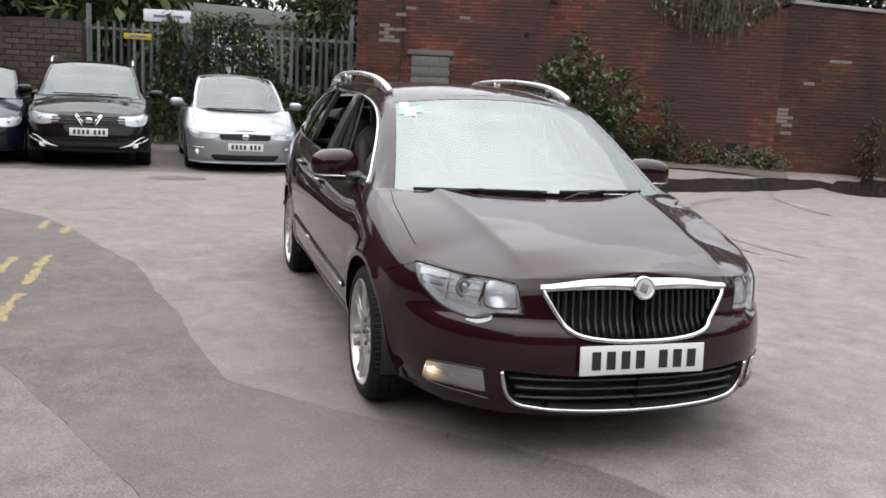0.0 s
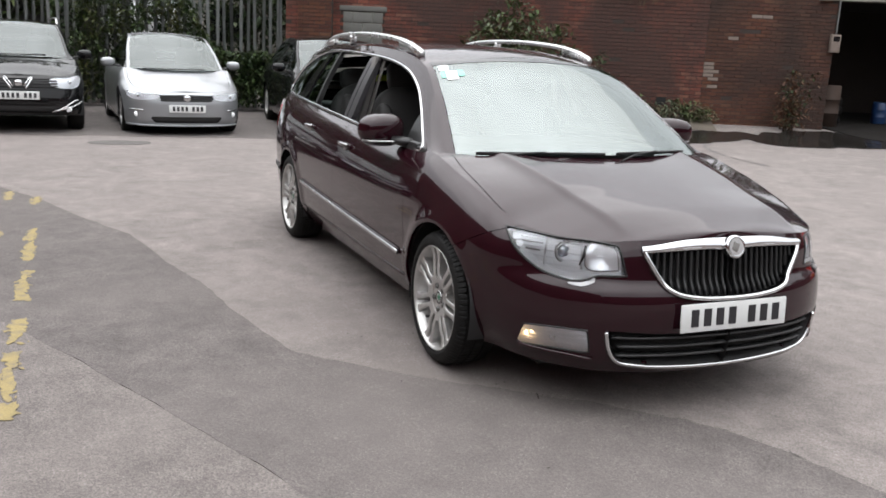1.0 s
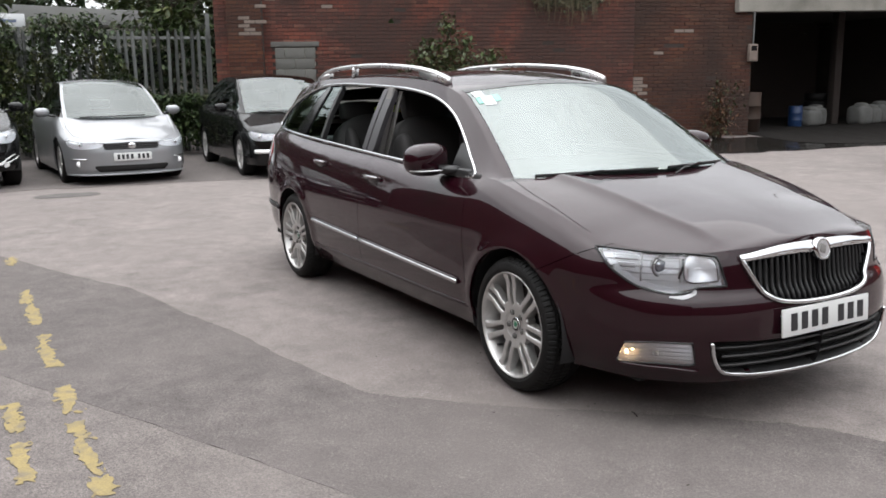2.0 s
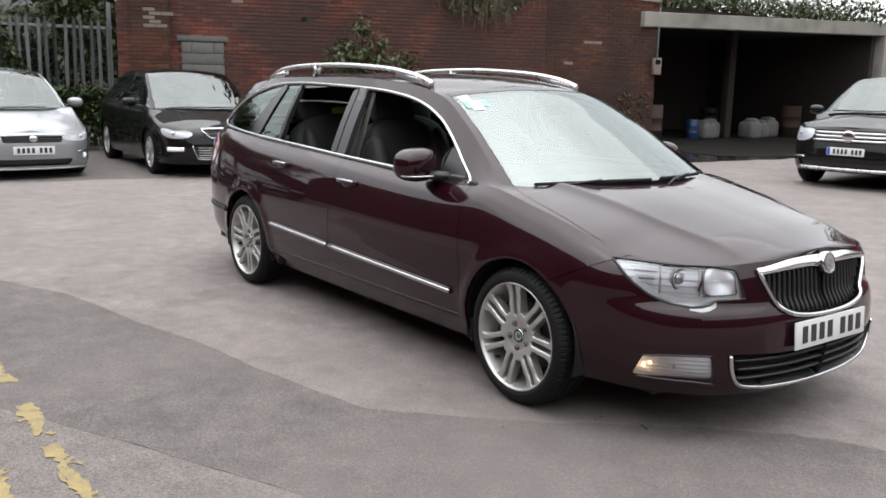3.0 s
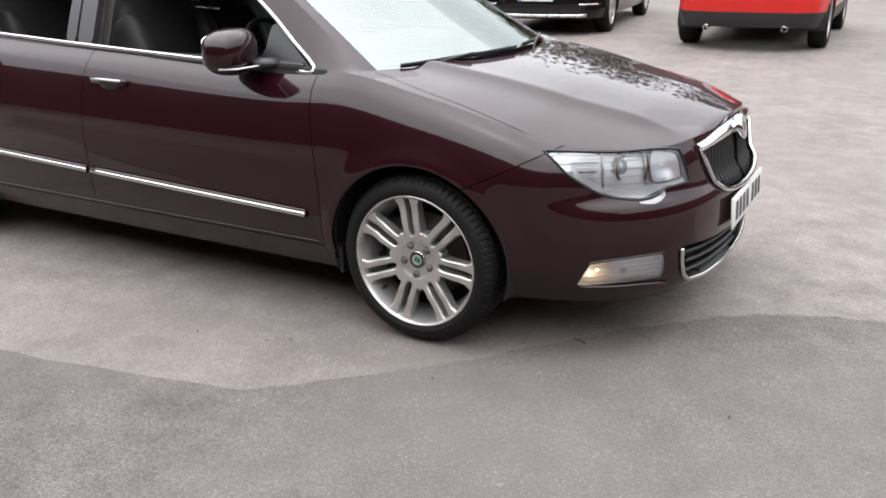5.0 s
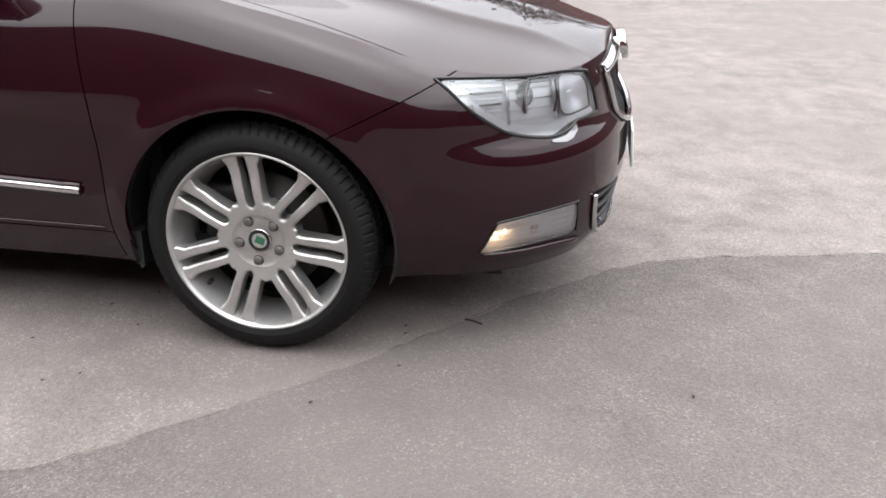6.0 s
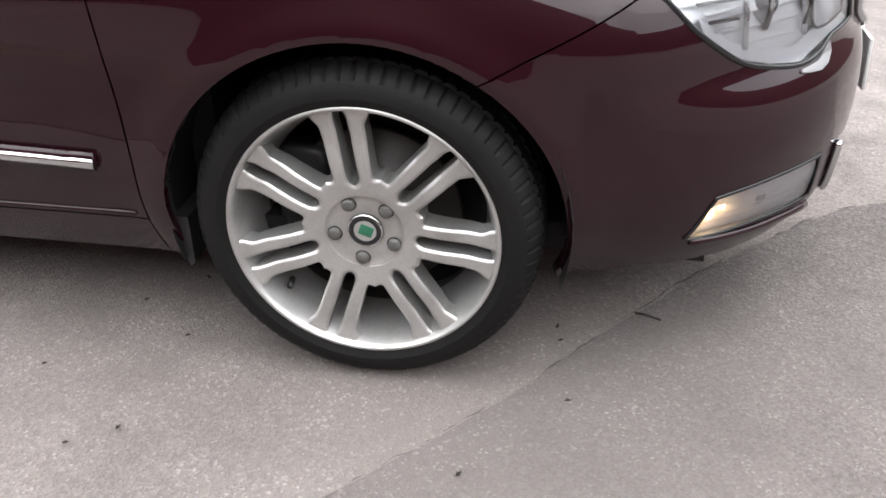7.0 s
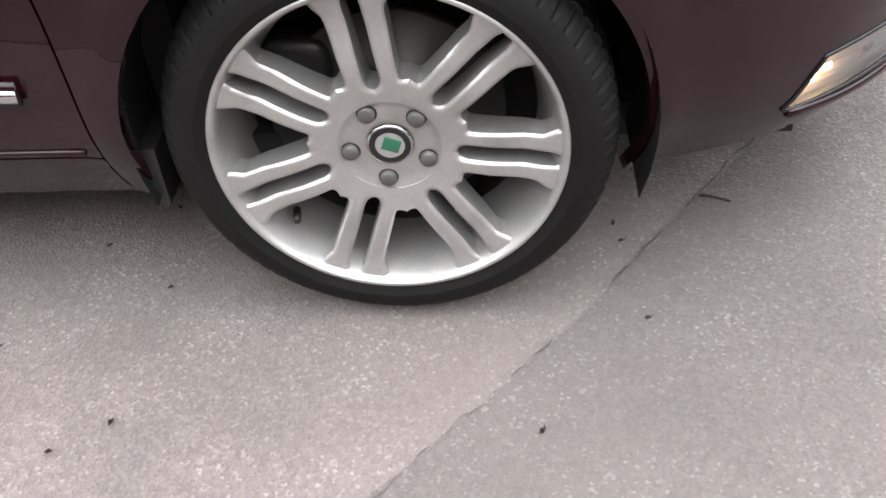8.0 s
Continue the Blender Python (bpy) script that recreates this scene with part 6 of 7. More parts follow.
def parked_car(name, m, label, paint_mat, fo, wb, ro, half, height, belt, nose, bonnet_z, cowl, roof_start, roof_end, tail_z=None, wheel_r=0.32, rim_r=0.22, spokes=9, ground_gap=0.2,
               lamp=(0.34, 0.62, 0.10), grille=(0.36, 0.55, 0.66), rails=False, rear_plate=False, band=False, notch=0.0, mirror_mat=None, lower_mat=None, intake=(0.5, 0.26, 0.36)):
    """A parked car from its main measures: overhangs, wheelbase, half width, heights of belt, nose, bonnet and roof, and where screen and roof begin."""
    tail = -wb - ro
    sh = Shell(
        outline=[(fo, 0), (fo - 0.012, half * 0.25), (fo - 0.045, half * 0.48), (fo - 0.11, half * 0.68), (fo - 0.24, half * 0.84), (fo - 0.42, half * 0.94), (fo - 0.66, half * 0.985), (0.0, half * 0.995),
                 (-wb * 0.5, half), (-wb, half * 0.99), (tail + 0.40, half * 0.95), (tail + 0.16, half * 0.86), (tail + 0.05, half * 0.66), (tail + 0.01, half * 0.35), (tail, 0)],
        bottom=ground_gap, widest=0.58 * belt + 0.06,
        side=([(ground_gap, 0.05), (ground_gap + 0.1, 0.02), (0.58 * belt + 0.06, 0.0)], [(0, 0), (0.5, 0.012), (0.8, 0.035), (1, 0.085)]),
        front=([(ground_gap, 0.05), (ground_gap + 0.1, 0.005), (0.45, 0.0), (0.58 * belt + 0.06, 0.03)], [(0, 0.03), (0.6, 0.06), (1, 0.12)]),
        shoulder=[(fo, nose), (fo - 0.2, nose + 0.005), (fo - 0.45, nose + 0.05), (0.0, belt - 0.10), (cowl - 0.1, belt - 0.01), (-wb * 0.5, belt + 0.01), (tail, belt + 0.07)],
        bonnet=[(fo, nose), (fo - 0.15, nose + 0.03), (fo * 0.4, (nose + bonnet_z) / 2 + 0.03), (cowl, bonnet_z), (cowl - 0.5, bonnet_z + 0.02)],
        edge=[(cowl - 0.15, half * 0.83, belt - 0.01), ((cowl + roof_start) / 2 - 0.10, half * 0.77, (belt + height) / 2), (roof_start - 0.06, half * 0.69, height - 0.075), ((roof_start + roof_end) / 2, half * 0.665, height - 0.045),
              (roof_end, half * 0.64, height - 0.09), ((roof_end + tail) / 2 - 0.02, half * 0.68, (belt + height) / 2 + 0.02), (tail + 0.06 + notch, half * 0.74, belt + 0.075)],
        crown=[(cowl + 0.12, bonnet_z + 0.005), ((cowl + roof_start) / 2 + 0.06, (bonnet_z + height) / 2 + 0.02), (roof_start + 0.03, height - 0.03), ((roof_start + roof_end) / 2, height),
               (roof_end - 0.05, height - 0.03), ((roof_end + tail) / 2 - 0.10, (belt + height) / 2 + 0.06), (tail + 0.02 + notch, belt + 0.10)],
        arches=(0.0, -wb), arch_r=wheel_r + 0.035, axle_z=wheel_r, front_span=(fo - 0.55, fo - 0.15), swell=0.015)
    car = thing(name, m, label, "car", "parked cars")
    skin = outward(sh.lower(0.05, 18), (0, -1, 0))
    deck_x = cowl - 0.35
    deck_skin = outward(sh.deck(deck_x, 0.06, 14), (0, 0, 1))
    side, top = outward(sh.flank(60, 8), (0, -1, 0)), outward(sh.roof(60, 14), (0, 0, 1))
    u0, u1 = lamp[0] * half * 1.5, lamp[1] * half * 1.9
    lz = nose - 0.02
    lamp_f = inside(catmull([(u0, lz - lamp[2] * 0.9), (u0 - 0.02, lz - 0.01), ((u0 + u1) / 2, lz + 0.002), (u1, lz + 0.03), (u1 - 0.07, lz - lamp[2] * 0.7), ((u0 + u1) / 2, lz - lamp[2] * 1.15)], 4, True))
    gz0, gz1 = grille[1], grille[2]
    gw = grille[0] * half * 1.5
    grille_f = inside([(0, gz1), (gw, gz1 - 0.01), (gw * 0.88, gz0), (-gw * 0.88, gz0), (-gw, gz1 - 0.01)])
    iw = intake[0] * half * 1.4
    intake_f = inside([(iw, intake[2]), (iw * 0.85, intake[1]), (-iw * 0.85, intake[1]), (-iw, intake[2])])
    two = lambda s: weld(s, flip(s))
    if rear_plate:
        holes = ()
    else:
        holes = (lamp_f, grille_f, intake_f)
    body = skin
    for f in holes:
        body = clip(body, lambda v, f=f: -f(v[3], v[4]) if v[3] < 1.9 else 1.0)
    if lower_mat:
        link("lower_body", *two(clip(body, lambda v: 0.46 - v[2])), lower_mat, car)
        body = clip(body, lambda v: v[2] - 0.46)
    front_x = -0.42 - 0.1 * (wb - 2.6)
    link("front_body", *two(clip(body, lambda v: v[0] - front_x - 0.004)), paint_mat, car)
    link("rear_body", *two(clip(body, lambda v: -wb + 0.42 - v[0])), paint_mat, car)
    for s in (lambda k: k, flip):
        mid = clip(clip(body, lambda v: front_x - 0.004 - v[0]), lambda v: v[0] + wb - 0.424)
        split = front_x - (wb - 0.55) / 2
        link("door", *rim(s(clip(mid, lambda v: v[0] - split - 0.004)), 0.015), paint_mat, car)
        link("door", *rim(s(clip(mid, lambda v: split - 0.004 - v[0])), 0.015), paint_mat, car)
    link("inner_shell", *two(clip(offset(skin, -0.045), lambda v: v[2] - ground_gap - 0.03)), DARK, car)
    link("bonnet", *rim(two(clip(deck_skin, lambda v: sh.width_at(v[0]) - 0.045 + v[1])), 0.015), paint_mat, car)
    link("wing_edge", *two(clip(deck_skin, lambda v: -v[1] - sh.width_at(v[0]) + 0.041)), paint_mat, car)
    # glass
    k1, k2 = float(sh.keys[2]), float(sh.keys[4])
    screen = lambda v: min(k1 - v[3], (v[4] - 0.06) * 0.8)
    back = lambda v: min(v[3] - k2 - 0.02, v[4] - 0.12, 0.93 - v[3])
    link("windscreen", *two(clip(top, screen)), SCREEN_PLAIN, car)
    link("rear_window", *two(clip(top, back)), TINTED, car)
    link("roof", *rim(two(clip(clip(top, lambda v: -screen(v)), lambda v: -back(v))), 0.012), paint_mat, car)
    pillar_x = front_x - (wb - 0.55) / 2

    def pane(v):
        a = v[3]
        return min(v[4] - 0.06, 0.86 - v[4], (a - 0.05) * 1.5, (0.90 - a) * 1.5, abs(v[0] - pillar_x) - 0.045)
    for s in (lambda k: k, flip):
        link("front_side_window", *s(clip(clip(side, pane), lambda v: v[0] - pillar_x)), TINTED, car)
        link("rear_side_window", *s(clip(clip(side, pane), lambda v: pillar_x - v[0])), TINTED, car)
        link("window_frame", *rim(s(clip(side, lambda v: -pane(v))), 0.02), GLOSS_BLACK if not rails else paint_mat, car)
    # dark cabin
    box("cabin", (wb * 0.8, half * 1.5, 0.3), (-wb * 0.55, 0, belt - 0.28), DARK, car, 0.05)
    for y in (-half * 0.42, half * 0.42):
        link("seat", *moved(blob((0.18, half * 0.5, 0.62), 0.5, 0.45), pose(-wb * 0.48, y, belt + 0.02, 0, -14, 0)), LEATHER, car)
        link("headrest", *moved(blob((0.10, half * 0.28, 0.17), 0.6, 0.6), pose(-wb * 0.52, y, belt + 0.37, 0, -10, 0)), LEATHER, car)
    link("dashboard", *moved(blob((0.5, half * 1.5, 0.2), 0.5, 0.4), Matrix.Translation((cowl - 0.45, 0, belt - 0.06))), BLACK_PLASTIC, car)
    # front end
    if not rear_plate:
        for sgn in (1, -1):
            s = (lambda k: k) if sgn > 0 else flip
            piece = clip(skin, lambda v: lamp_f(v[3], v[4]) if v[3] < 1.9 else -1.0)
            lm = link("headlamp", *s(offset(piece, -0.018)), REFLECTOR, car, "clear headlamp")
            link("lamp_side", *s(walls(piece, 0.018)), REFLECTOR, lm)
            link("lens", *s(piece), LENS, lm)
            uc = (u0 + u1) / 2
            p = sh.at(uc, lz - lamp[2] * 0.5, -0.018)
            link("lamp_bowl", *moved(blob((0.03, 0.065, 0.065), 1, 1), Matrix.Translation((p[0], p[1] * sgn, p[2]))), CHROME, lm)
        gp = clip(skin, lambda v: grille_f(v[3], v[4]) if v[3] < 1.9 else -1.0)
        g = link("grille", *two(offset(gp, -0.03)), BLACK_PLASTIC, car)
        for k in range(3):
            z = gz0 + (gz1 - gz0) * (k + 0.6) / 3.4
            tube("grille_bar", [sh.at(u, z, 0.002) for u in np.linspace(-gw * 0.93, gw * 0.93, 15)], 0.02, (gz1 - gz0) * (0.16 if name != "black_mpv" else 0.2), CHROME if name == "black_mpv" else BLACK_PLASTIC, g)
        link("emblem", *moved(blob((0.03, 0.18 if name == "black_mpv" else 0.11, 0.17 if name == "black_mpv" else 0.09), 1, 1), Matrix.Translation(sh.at(0, (gz0 + gz1) / 2, 0.012))), CHROME, g, "plain chrome emblem")
        ip = clip(skin, lambda v: intake_f(v[3], v[4]) if v[3] < 1.9 else -1.0)
        link("intake", *two(offset(ip, -0.03)), BLACK_PLASTIC, car)
        plate(car, (fo + 0.012, 0, (intake[2] + grille[1]) / 2 + 0.01), (0, -3, 0), PLATE, band=band)
    else:
        plate(car, (tail - 0.012, 0, rear_plate), (0, 0, 180), PLATE_YELLOW)
        for sgn in (1, -1):
            tl = blob((0.10, 0.30, 0.17), 0.6, 0.5)
            link("tail_lamp", *moved(tl, Matrix.Translation((tail + 0.10, sgn * half * 0.72, belt - 0.05))), TAIL_RED, car)
            link("exhaust", *moved(lathe([(0.03, -0.1), (0.035, 0.08), (0.03, 0.08)], 20), pose(tail + 0.12, sgn * half * 0.5, 0.27, 0, 0, 90)), CHROME, car)
        box("tailgate_handle", (0.02, 0.5, 0.03), (tail - 0.005, 0, rear_plate + 0.10), BLACK_PLASTIC, car, 0.008)
    for sgn in (1, -1):
        mm = moved(blob((0.14, 0.22, 0.14), 0.8, 0.8), pose(cowl - 0.50, -sgn * (half + 0.09), belt + 0.06, 0, 0, sgn * 10))
        mo = link("door_mirror", *mm, mirror_mat or paint_mat, car)
        tube("mirror_arm", [(cowl - 0.50, -sgn * (half + 0.02), belt + 0.02), (cowl - 0.46, -sgn * (half - 0.10), belt + 0.0)], 0.07, 0.035, BLACK_PLASTIC, mo)
        for ax in (0.0, -wb):
            road_wheel(car, Matrix.Translation((ax, -sgn * (half - 0.125), wheel_r)) @ (Matrix() if sgn > 0 else pose(0, 0, 0, 0, 0, 180)), wheel_r, rim_r, 0.22, spokes, ALLOY)
            wheel_arch("arch_liner", car, ax, wheel_r, wheel_r + 0.045, half - 0.36, half - 0.03, -sgn)
        if rails:
            pts = [(roof_start - 0.10, -sgn * half * 0.70, height - 0.06), (roof_start - 0.30, -sgn * half * 0.70, height + 0.02), ((roof_start + roof_end) / 2, -sgn * half * 0.69, height + 0.04), (roof_end + 0.1, -sgn * half * 0.66, height + 0.02), (roof_end - 0.05, -sgn * half * 0.66, height - 0.08)]
            tube("roof_rail", catmull(pts, 6), 0.035, 0.03, SATIN, car)
    tube("wiper", [(cowl + 0.05, -half * 0.6, bonnet_z + 0.02), (cowl + 0.13, 0, bonnet_z + 0.025), (cowl + 0.10, half * 0.45, bonnet_z + 0.03)], 0.015, 0.02, BLACK_PLASTIC, car)
    return car, sh


def stand(x, y, heading):
    """On the ground with the front axle at x, y and the nose towards heading (degrees from +x)."""
    return pose(x, y, ground_z(x, y), 0, 0, heading)


silver, silver_sh = parked_car("silver_hatchback", stand(-10.72, -0.75, 2), "silver three-door hatchback with black windows parked nose out", SILVER_PAINT,
             0.86, 2.63, 0.72, 0.875, 1.50, 0.95, 0.63, 0.92, -0.05, -1.05, -2.2, ground_gap=0.14, lamp=(0.33, 0.60, 0.085), grille=(0.31, 0.50, 0.60), intake=(0.44, 0.19, 0.28), mirror_mat=SILVER_PAINT, spokes=7)
suv, suv_sh = parked_car("dark_crossover", stand(-10.85, -3.00, 3), "dark grey-black crossover with roof rails parked nose out", BLACK_PAINT,
             0.84, 2.63, 0.85, 0.89, 1.60, 1.04, 0.80, 1.05, -0.15, -1.05, -2.6, wheel_r=0.345, rim_r=0.225, ground_gap=0.26, lamp=(0.34, 0.62, 0.13), grille=(0.42, 0.64, 0.77), intake=(0.55, 0.30, 0.42), rails=True, spokes=10)
navy, navy_sh = parked_car("navy_hatchback", stand(-10.95, -4.78, 4), "dark navy blue hatchback parked at the row's end", NAVY_PAINT,
             0.85, 2.58, 0.75, 0.875, 1.47, 0.95, 0.70, 0.95, -0.10, -1.05, -2.5, lamp=(0.32, 0.62, 0.11), grille=(0.36, 0.58, 0.66), spokes=8)
saloon, saloon_sh = parked_car("black_saloon", stand(-10.05, 1.80, -4), "black executive saloon with chrome grille parked by the wall", BLACK_PAINT,
             0.98, 2.85, 0.98, 0.925, 1.56, 0.97, 0.69, 0.95, -0.15, -1.15, -2.65, wheel_r=0.33, rim_r=0.225, lamp=(0.42, 0.62, 0.095), grille=(0.30, 0.575, 0.685), intake=(0.42, 0.28, 0.46), notch=0.25, band=True, spokes=10)
mpv, mpv_sh = parked_car("black_mpv", stand(-3.85, 9.55, -82), "large black people carrier with chrome barred grille", BLACK_PAINT,
             0.95, 3.2, 1.0, 0.955, 1.66, 1.04, 0.86, 1.08, 0.02, -1.15, -3.3, wheel_r=0.365, rim_r=0.25, ground_gap=0.24, lamp=(0.40, 0.64, 0.16), grille=(0.40, 0.66, 0.84), intake=(0.58, 0.28, 0.40), band=True, spokes=10)
red, red_sh = parked_car("red_crossover", stand(-0.78, 11.3, 92), "bright red crossover with black lower bumper seen from behind", RED_PAINT,
             0.85, 2.6, 0.80, 0.92, 1.60, 1.02, 0.80, 1.02, -0.1, -1.05, -2.7, wheel_r=0.345, rim_r=0.23, ground_gap=0.28, rear_plate=0.90, lower_mat=BLACK_PLASTIC, spokes=5)
dark, dark_sh = parked_car("dark_hatchback", stand(-11.3, 4.45, -20), "black hatchback tucked in by the brick wall", BLACK_PAINT,
             0.85, 2.58, 0.75, 0.87, 1.46, 0.94, 0.70, 0.94, -0.10, -1.05, -2.4, lamp=(0.32, 0.62, 0.11), grille=(0.34, 0.58, 0.66), spokes=8)
# the saloon's chrome-framed grille and intake, and its fog lamps
gw, iw = 0.30 * 0.925 * 1.5, 0.42 * 0.925 * 1.4
for name, pts, w, h in (("grille_chrome", [(-gw, 0.69), (-gw * 0.7, 0.578), (0, 0.568), (gw * 0.7, 0.578), (gw, 0.69), (0, 0.70), (-gw, 0.69)], 0.02, 0.016),
                        ("grille_top_chrome", [(-gw, 0.695), (0, 0.705), (gw, 0.695)], 0.025, 0.034),
                        ("intake_chrome", [(-iw, 0.465), (-iw * 0.86, 0.278), (0, 0.268), (iw * 0.86, 0.278), (iw, 0.465)], 0.018, 0.016)):
    tube(name, [saloon_sh.at(u + (u2 - u) * k / 8, z + (z2 - z) * k / 8, 0.008) for (u, z), (u2, z2) in zip(pts, pts[1:]) for k in range(8)] + [saloon_sh.at(*pts[-1], 0.008)], w, h, CHROME, saloon)
for k in range(5):
    tube("intake_bar", [saloon_sh.at(u, 0.30 + 0.034 * k, -0.008) for u in np.linspace(-iw * 0.85, iw * 0.85, 15)], 0.02, 0.009, SATIN, saloon)
for sgn in (1, -1):
    tube("fog_lamp", [saloon_sh.at(sgn * u, 0.415 - 0.03 * (u - 0.66), 0.006) for u in np.linspace(0.66, 0.92, 9)], 0.03, 0.060, REFLECTOR, saloon)
# round fog lamps under chrome bars on the hatchback, silver-trimmed ones and a chrome badge holder on the crossover
for sgn in (1, -1):
    tube("fog_trim", [silver_sh.at(sgn * u, 0.375 + 0.02 * (u - 0.8), 0.006) for u in np.linspace(0.62, 0.88, 9)], 0.014, 0.018, CHROME, silver)
    p = silver_sh.at(sgn * 0.74, 0.31, -0.005)
    link("fog_lamp", *moved(blob((0.03, 0.085, 0.08), 1, 1), Matrix.Translation(p)), REFLECTOR, silver)
    tube("fog_trim", [suv_sh.at(sgn * u, 0.31 + 0.16 * smooth01(0.40, 0.85, u), 0.006) for u in np.linspace(0.42, 0.86, 11)], 0.016, 0.020, SATIN, suv)
    p = suv_sh.at(sgn * 0.66, 0.345, -0.005)
    link("fog_lamp", *moved(blob((0.03, 0.10, 0.08), 1, 1), Matrix.Translation(p)), REFLECTOR, suv)
    tube("grille_chrome", [suv_sh.at(sgn * (0.09 + 0.10 * k / 6), 0.63 + 0.15 * k / 6, 0.014) for k in range(7)], 0.02, 0.024, CHROME, suv)
# badge bars and chin details
for car, sh, z in ((silver, silver_sh, 0.150),):
    tube("chin_lip", [sh.at(u, z, 0.012) for u in np.linspace(-1.05, 1.05, 31)], 0.05, 0.03, SILVER_PAINT, car)
for car, sh in ((mpv, mpv_sh),):
    tube("chin_trim", [sh.at(u, 0.285, 0.01) for u in np.linspace(-0.75, 0.75, 25)], 0.03, 0.05, SATIN, car)
    for sgn in (1, -1):
        tube("lamp_strip", [sh.at(sgn * u, 0.44, 0.012) for u in np.linspace(0.62, 0.95, 9)], 0.02, 0.025, CHROME, car)
for car, sh in ((suv, suv_sh),):
    for sgn in (1, -1):
        tube("bumper_trim", [sh.at(sgn * u, 0.44 - 0.12 * (1 - abs(u - 0.45) / 0.55), 0.008) for u in np.linspace(0.45, 1.0, 9)], 0.02, 0.02, SATIN, car)
        tube("grille_wing", [sh.at(sgn * 0.07, 0.665, 0.02), sh.at(sgn * 0.17, 0.79, 0.01)], 0.02, 0.03, CHROME, car)


# ---- plants ----
def leafy(name, color, spread=0.45, dry=(0.16, 0.12, 0.05), dry_amount=0.35):
    return mat(name, color, rough=0.6, spread=0.15, scale=3, fine=30, per_piece=spread, stain=dry, stain_scale=2.0, stain_amount=dry_amount, spec=0.3)


LEAF = leafy("leaf_green", (0.0372, 0.0589, 0.01736))
LEAF_DARK = leafy("leaf_dark", (0.0186, 0.03596, 0.01116), dry_amount=0.2)
LEAF_PALE = leafy("leaf_silver", (0.063, 0.078, 0.045), dry=(0.12, 0.114, 0.078))
DRY = leafy("dry_growth", (0.11, 0.09075, 0.055), dry=(0.0495, 0.055, 0.02475), dry_amount=0.7)
REDDISH = leafy("reddish_weed", (0.085, 0.0375, 0.02), dry=(0.045, 0.05, 0.015), dry_amount=0.6)
BARK = mat("bark", (0.045, 0.0348, 0.0258), rough=0.95, spread=0.3, scale=6, fine=50, bump=0.5)


def leaf_cloud(name, spots, size, material, parent, rnd, long=1.7, droop=0.3, per=1):
    """Many small folded leaves at the given spots, as one mesh."""
    verts, faces = [], []
    for p in spots:
        for _ in range(per):
            k = size * rnd.uniform(0.6, 1.35)
            a, b = rnd.uniform(0, 2 * math.pi), rnd.uniform(-0.9, 0.7) - droop
            d = Vector((math.cos(a) * math.cos(b), math.sin(a) * math.cos(b), math.sin(b)))
            s = d.cross(Vector((rnd.uniform(-0.4, 0.4), rnd.uniform(-0.4, 0.4), 1))).normalized()
            n = s.cross(d)
            o = Vector(p) + Vector((rnd.gauss(0, size * 0.6), rnd.gauss(0, size * 0.6), rnd.gauss(0, size * 0.6))) * (per > 1)
            i = len(verts)
            verts += [o, o + d * k * long * 0.5 + s * k * 0.42 + n * k * 0.1, o + d * k * long, o + d * k * long * 0.5 - s * k * 0.42 + n * k * 0.1]
            faces += [[i, i + 1, i + 2], [i, i + 2, i + 3]]
    return tagged(link(name, verts, faces, material, parent, smooth=False), kind="stuff")


def blade_cloud(name, roots, height, material, parent, rnd, lean=0.5, hang=False):
    """Thin blades or hanging stems."""
    verts, faces = [], []
    for p in roots:
        h = height * rnd.uniform(0.4, 1.2)
        a = rnd.uniform(0, 2 * math.pi)
        side = Vector((math.cos(a), math.sin(a), 0)) * 0.006
        bend = Vector((math.cos(a + 1.4), math.sin(a + 1.4), 0)) * h * lean * rnd.uniform(0.2, 1)
        up = Vector((0, 0, -h if hang else h))
        i = len(verts)
        q = Vector(p)
        verts += [q - side, q + side, q + up * 0.55 + bend * 0.3 + side * 0.8, q + up * 0.55 + bend * 0.3 - side * 0.8, q + up + bend]
        faces += [[i, i + 1, i + 2, i + 3], [i + 3, i + 2, i + 4]]
    return tagged(link(name, verts, faces, material, parent, smooth=False), kind="stuff")


def branch(name, a, b, r0, r1, parent, rnd, wob=0.08):
    a, b = Vector(a), Vector(b)
    pts = [a.lerp(b, k / 6) + Vector((rnd.gauss(0, wob), rnd.gauss(0, wob), rnd.gauss(0, wob))) * math.sin(math.pi * k / 6) * (b - a).length * 0.5 for k in range(7)]
    up = (0.3, 1, 0.1) if abs((b - a).normalized().z) > 0.7 else (0, 0, 1)
    return tube(name, pts, 2 * r0, 2 * r0, BARK, parent, up=up, n=7, taper=lambda t: 1 + (r1 / r0 - 1) * t)


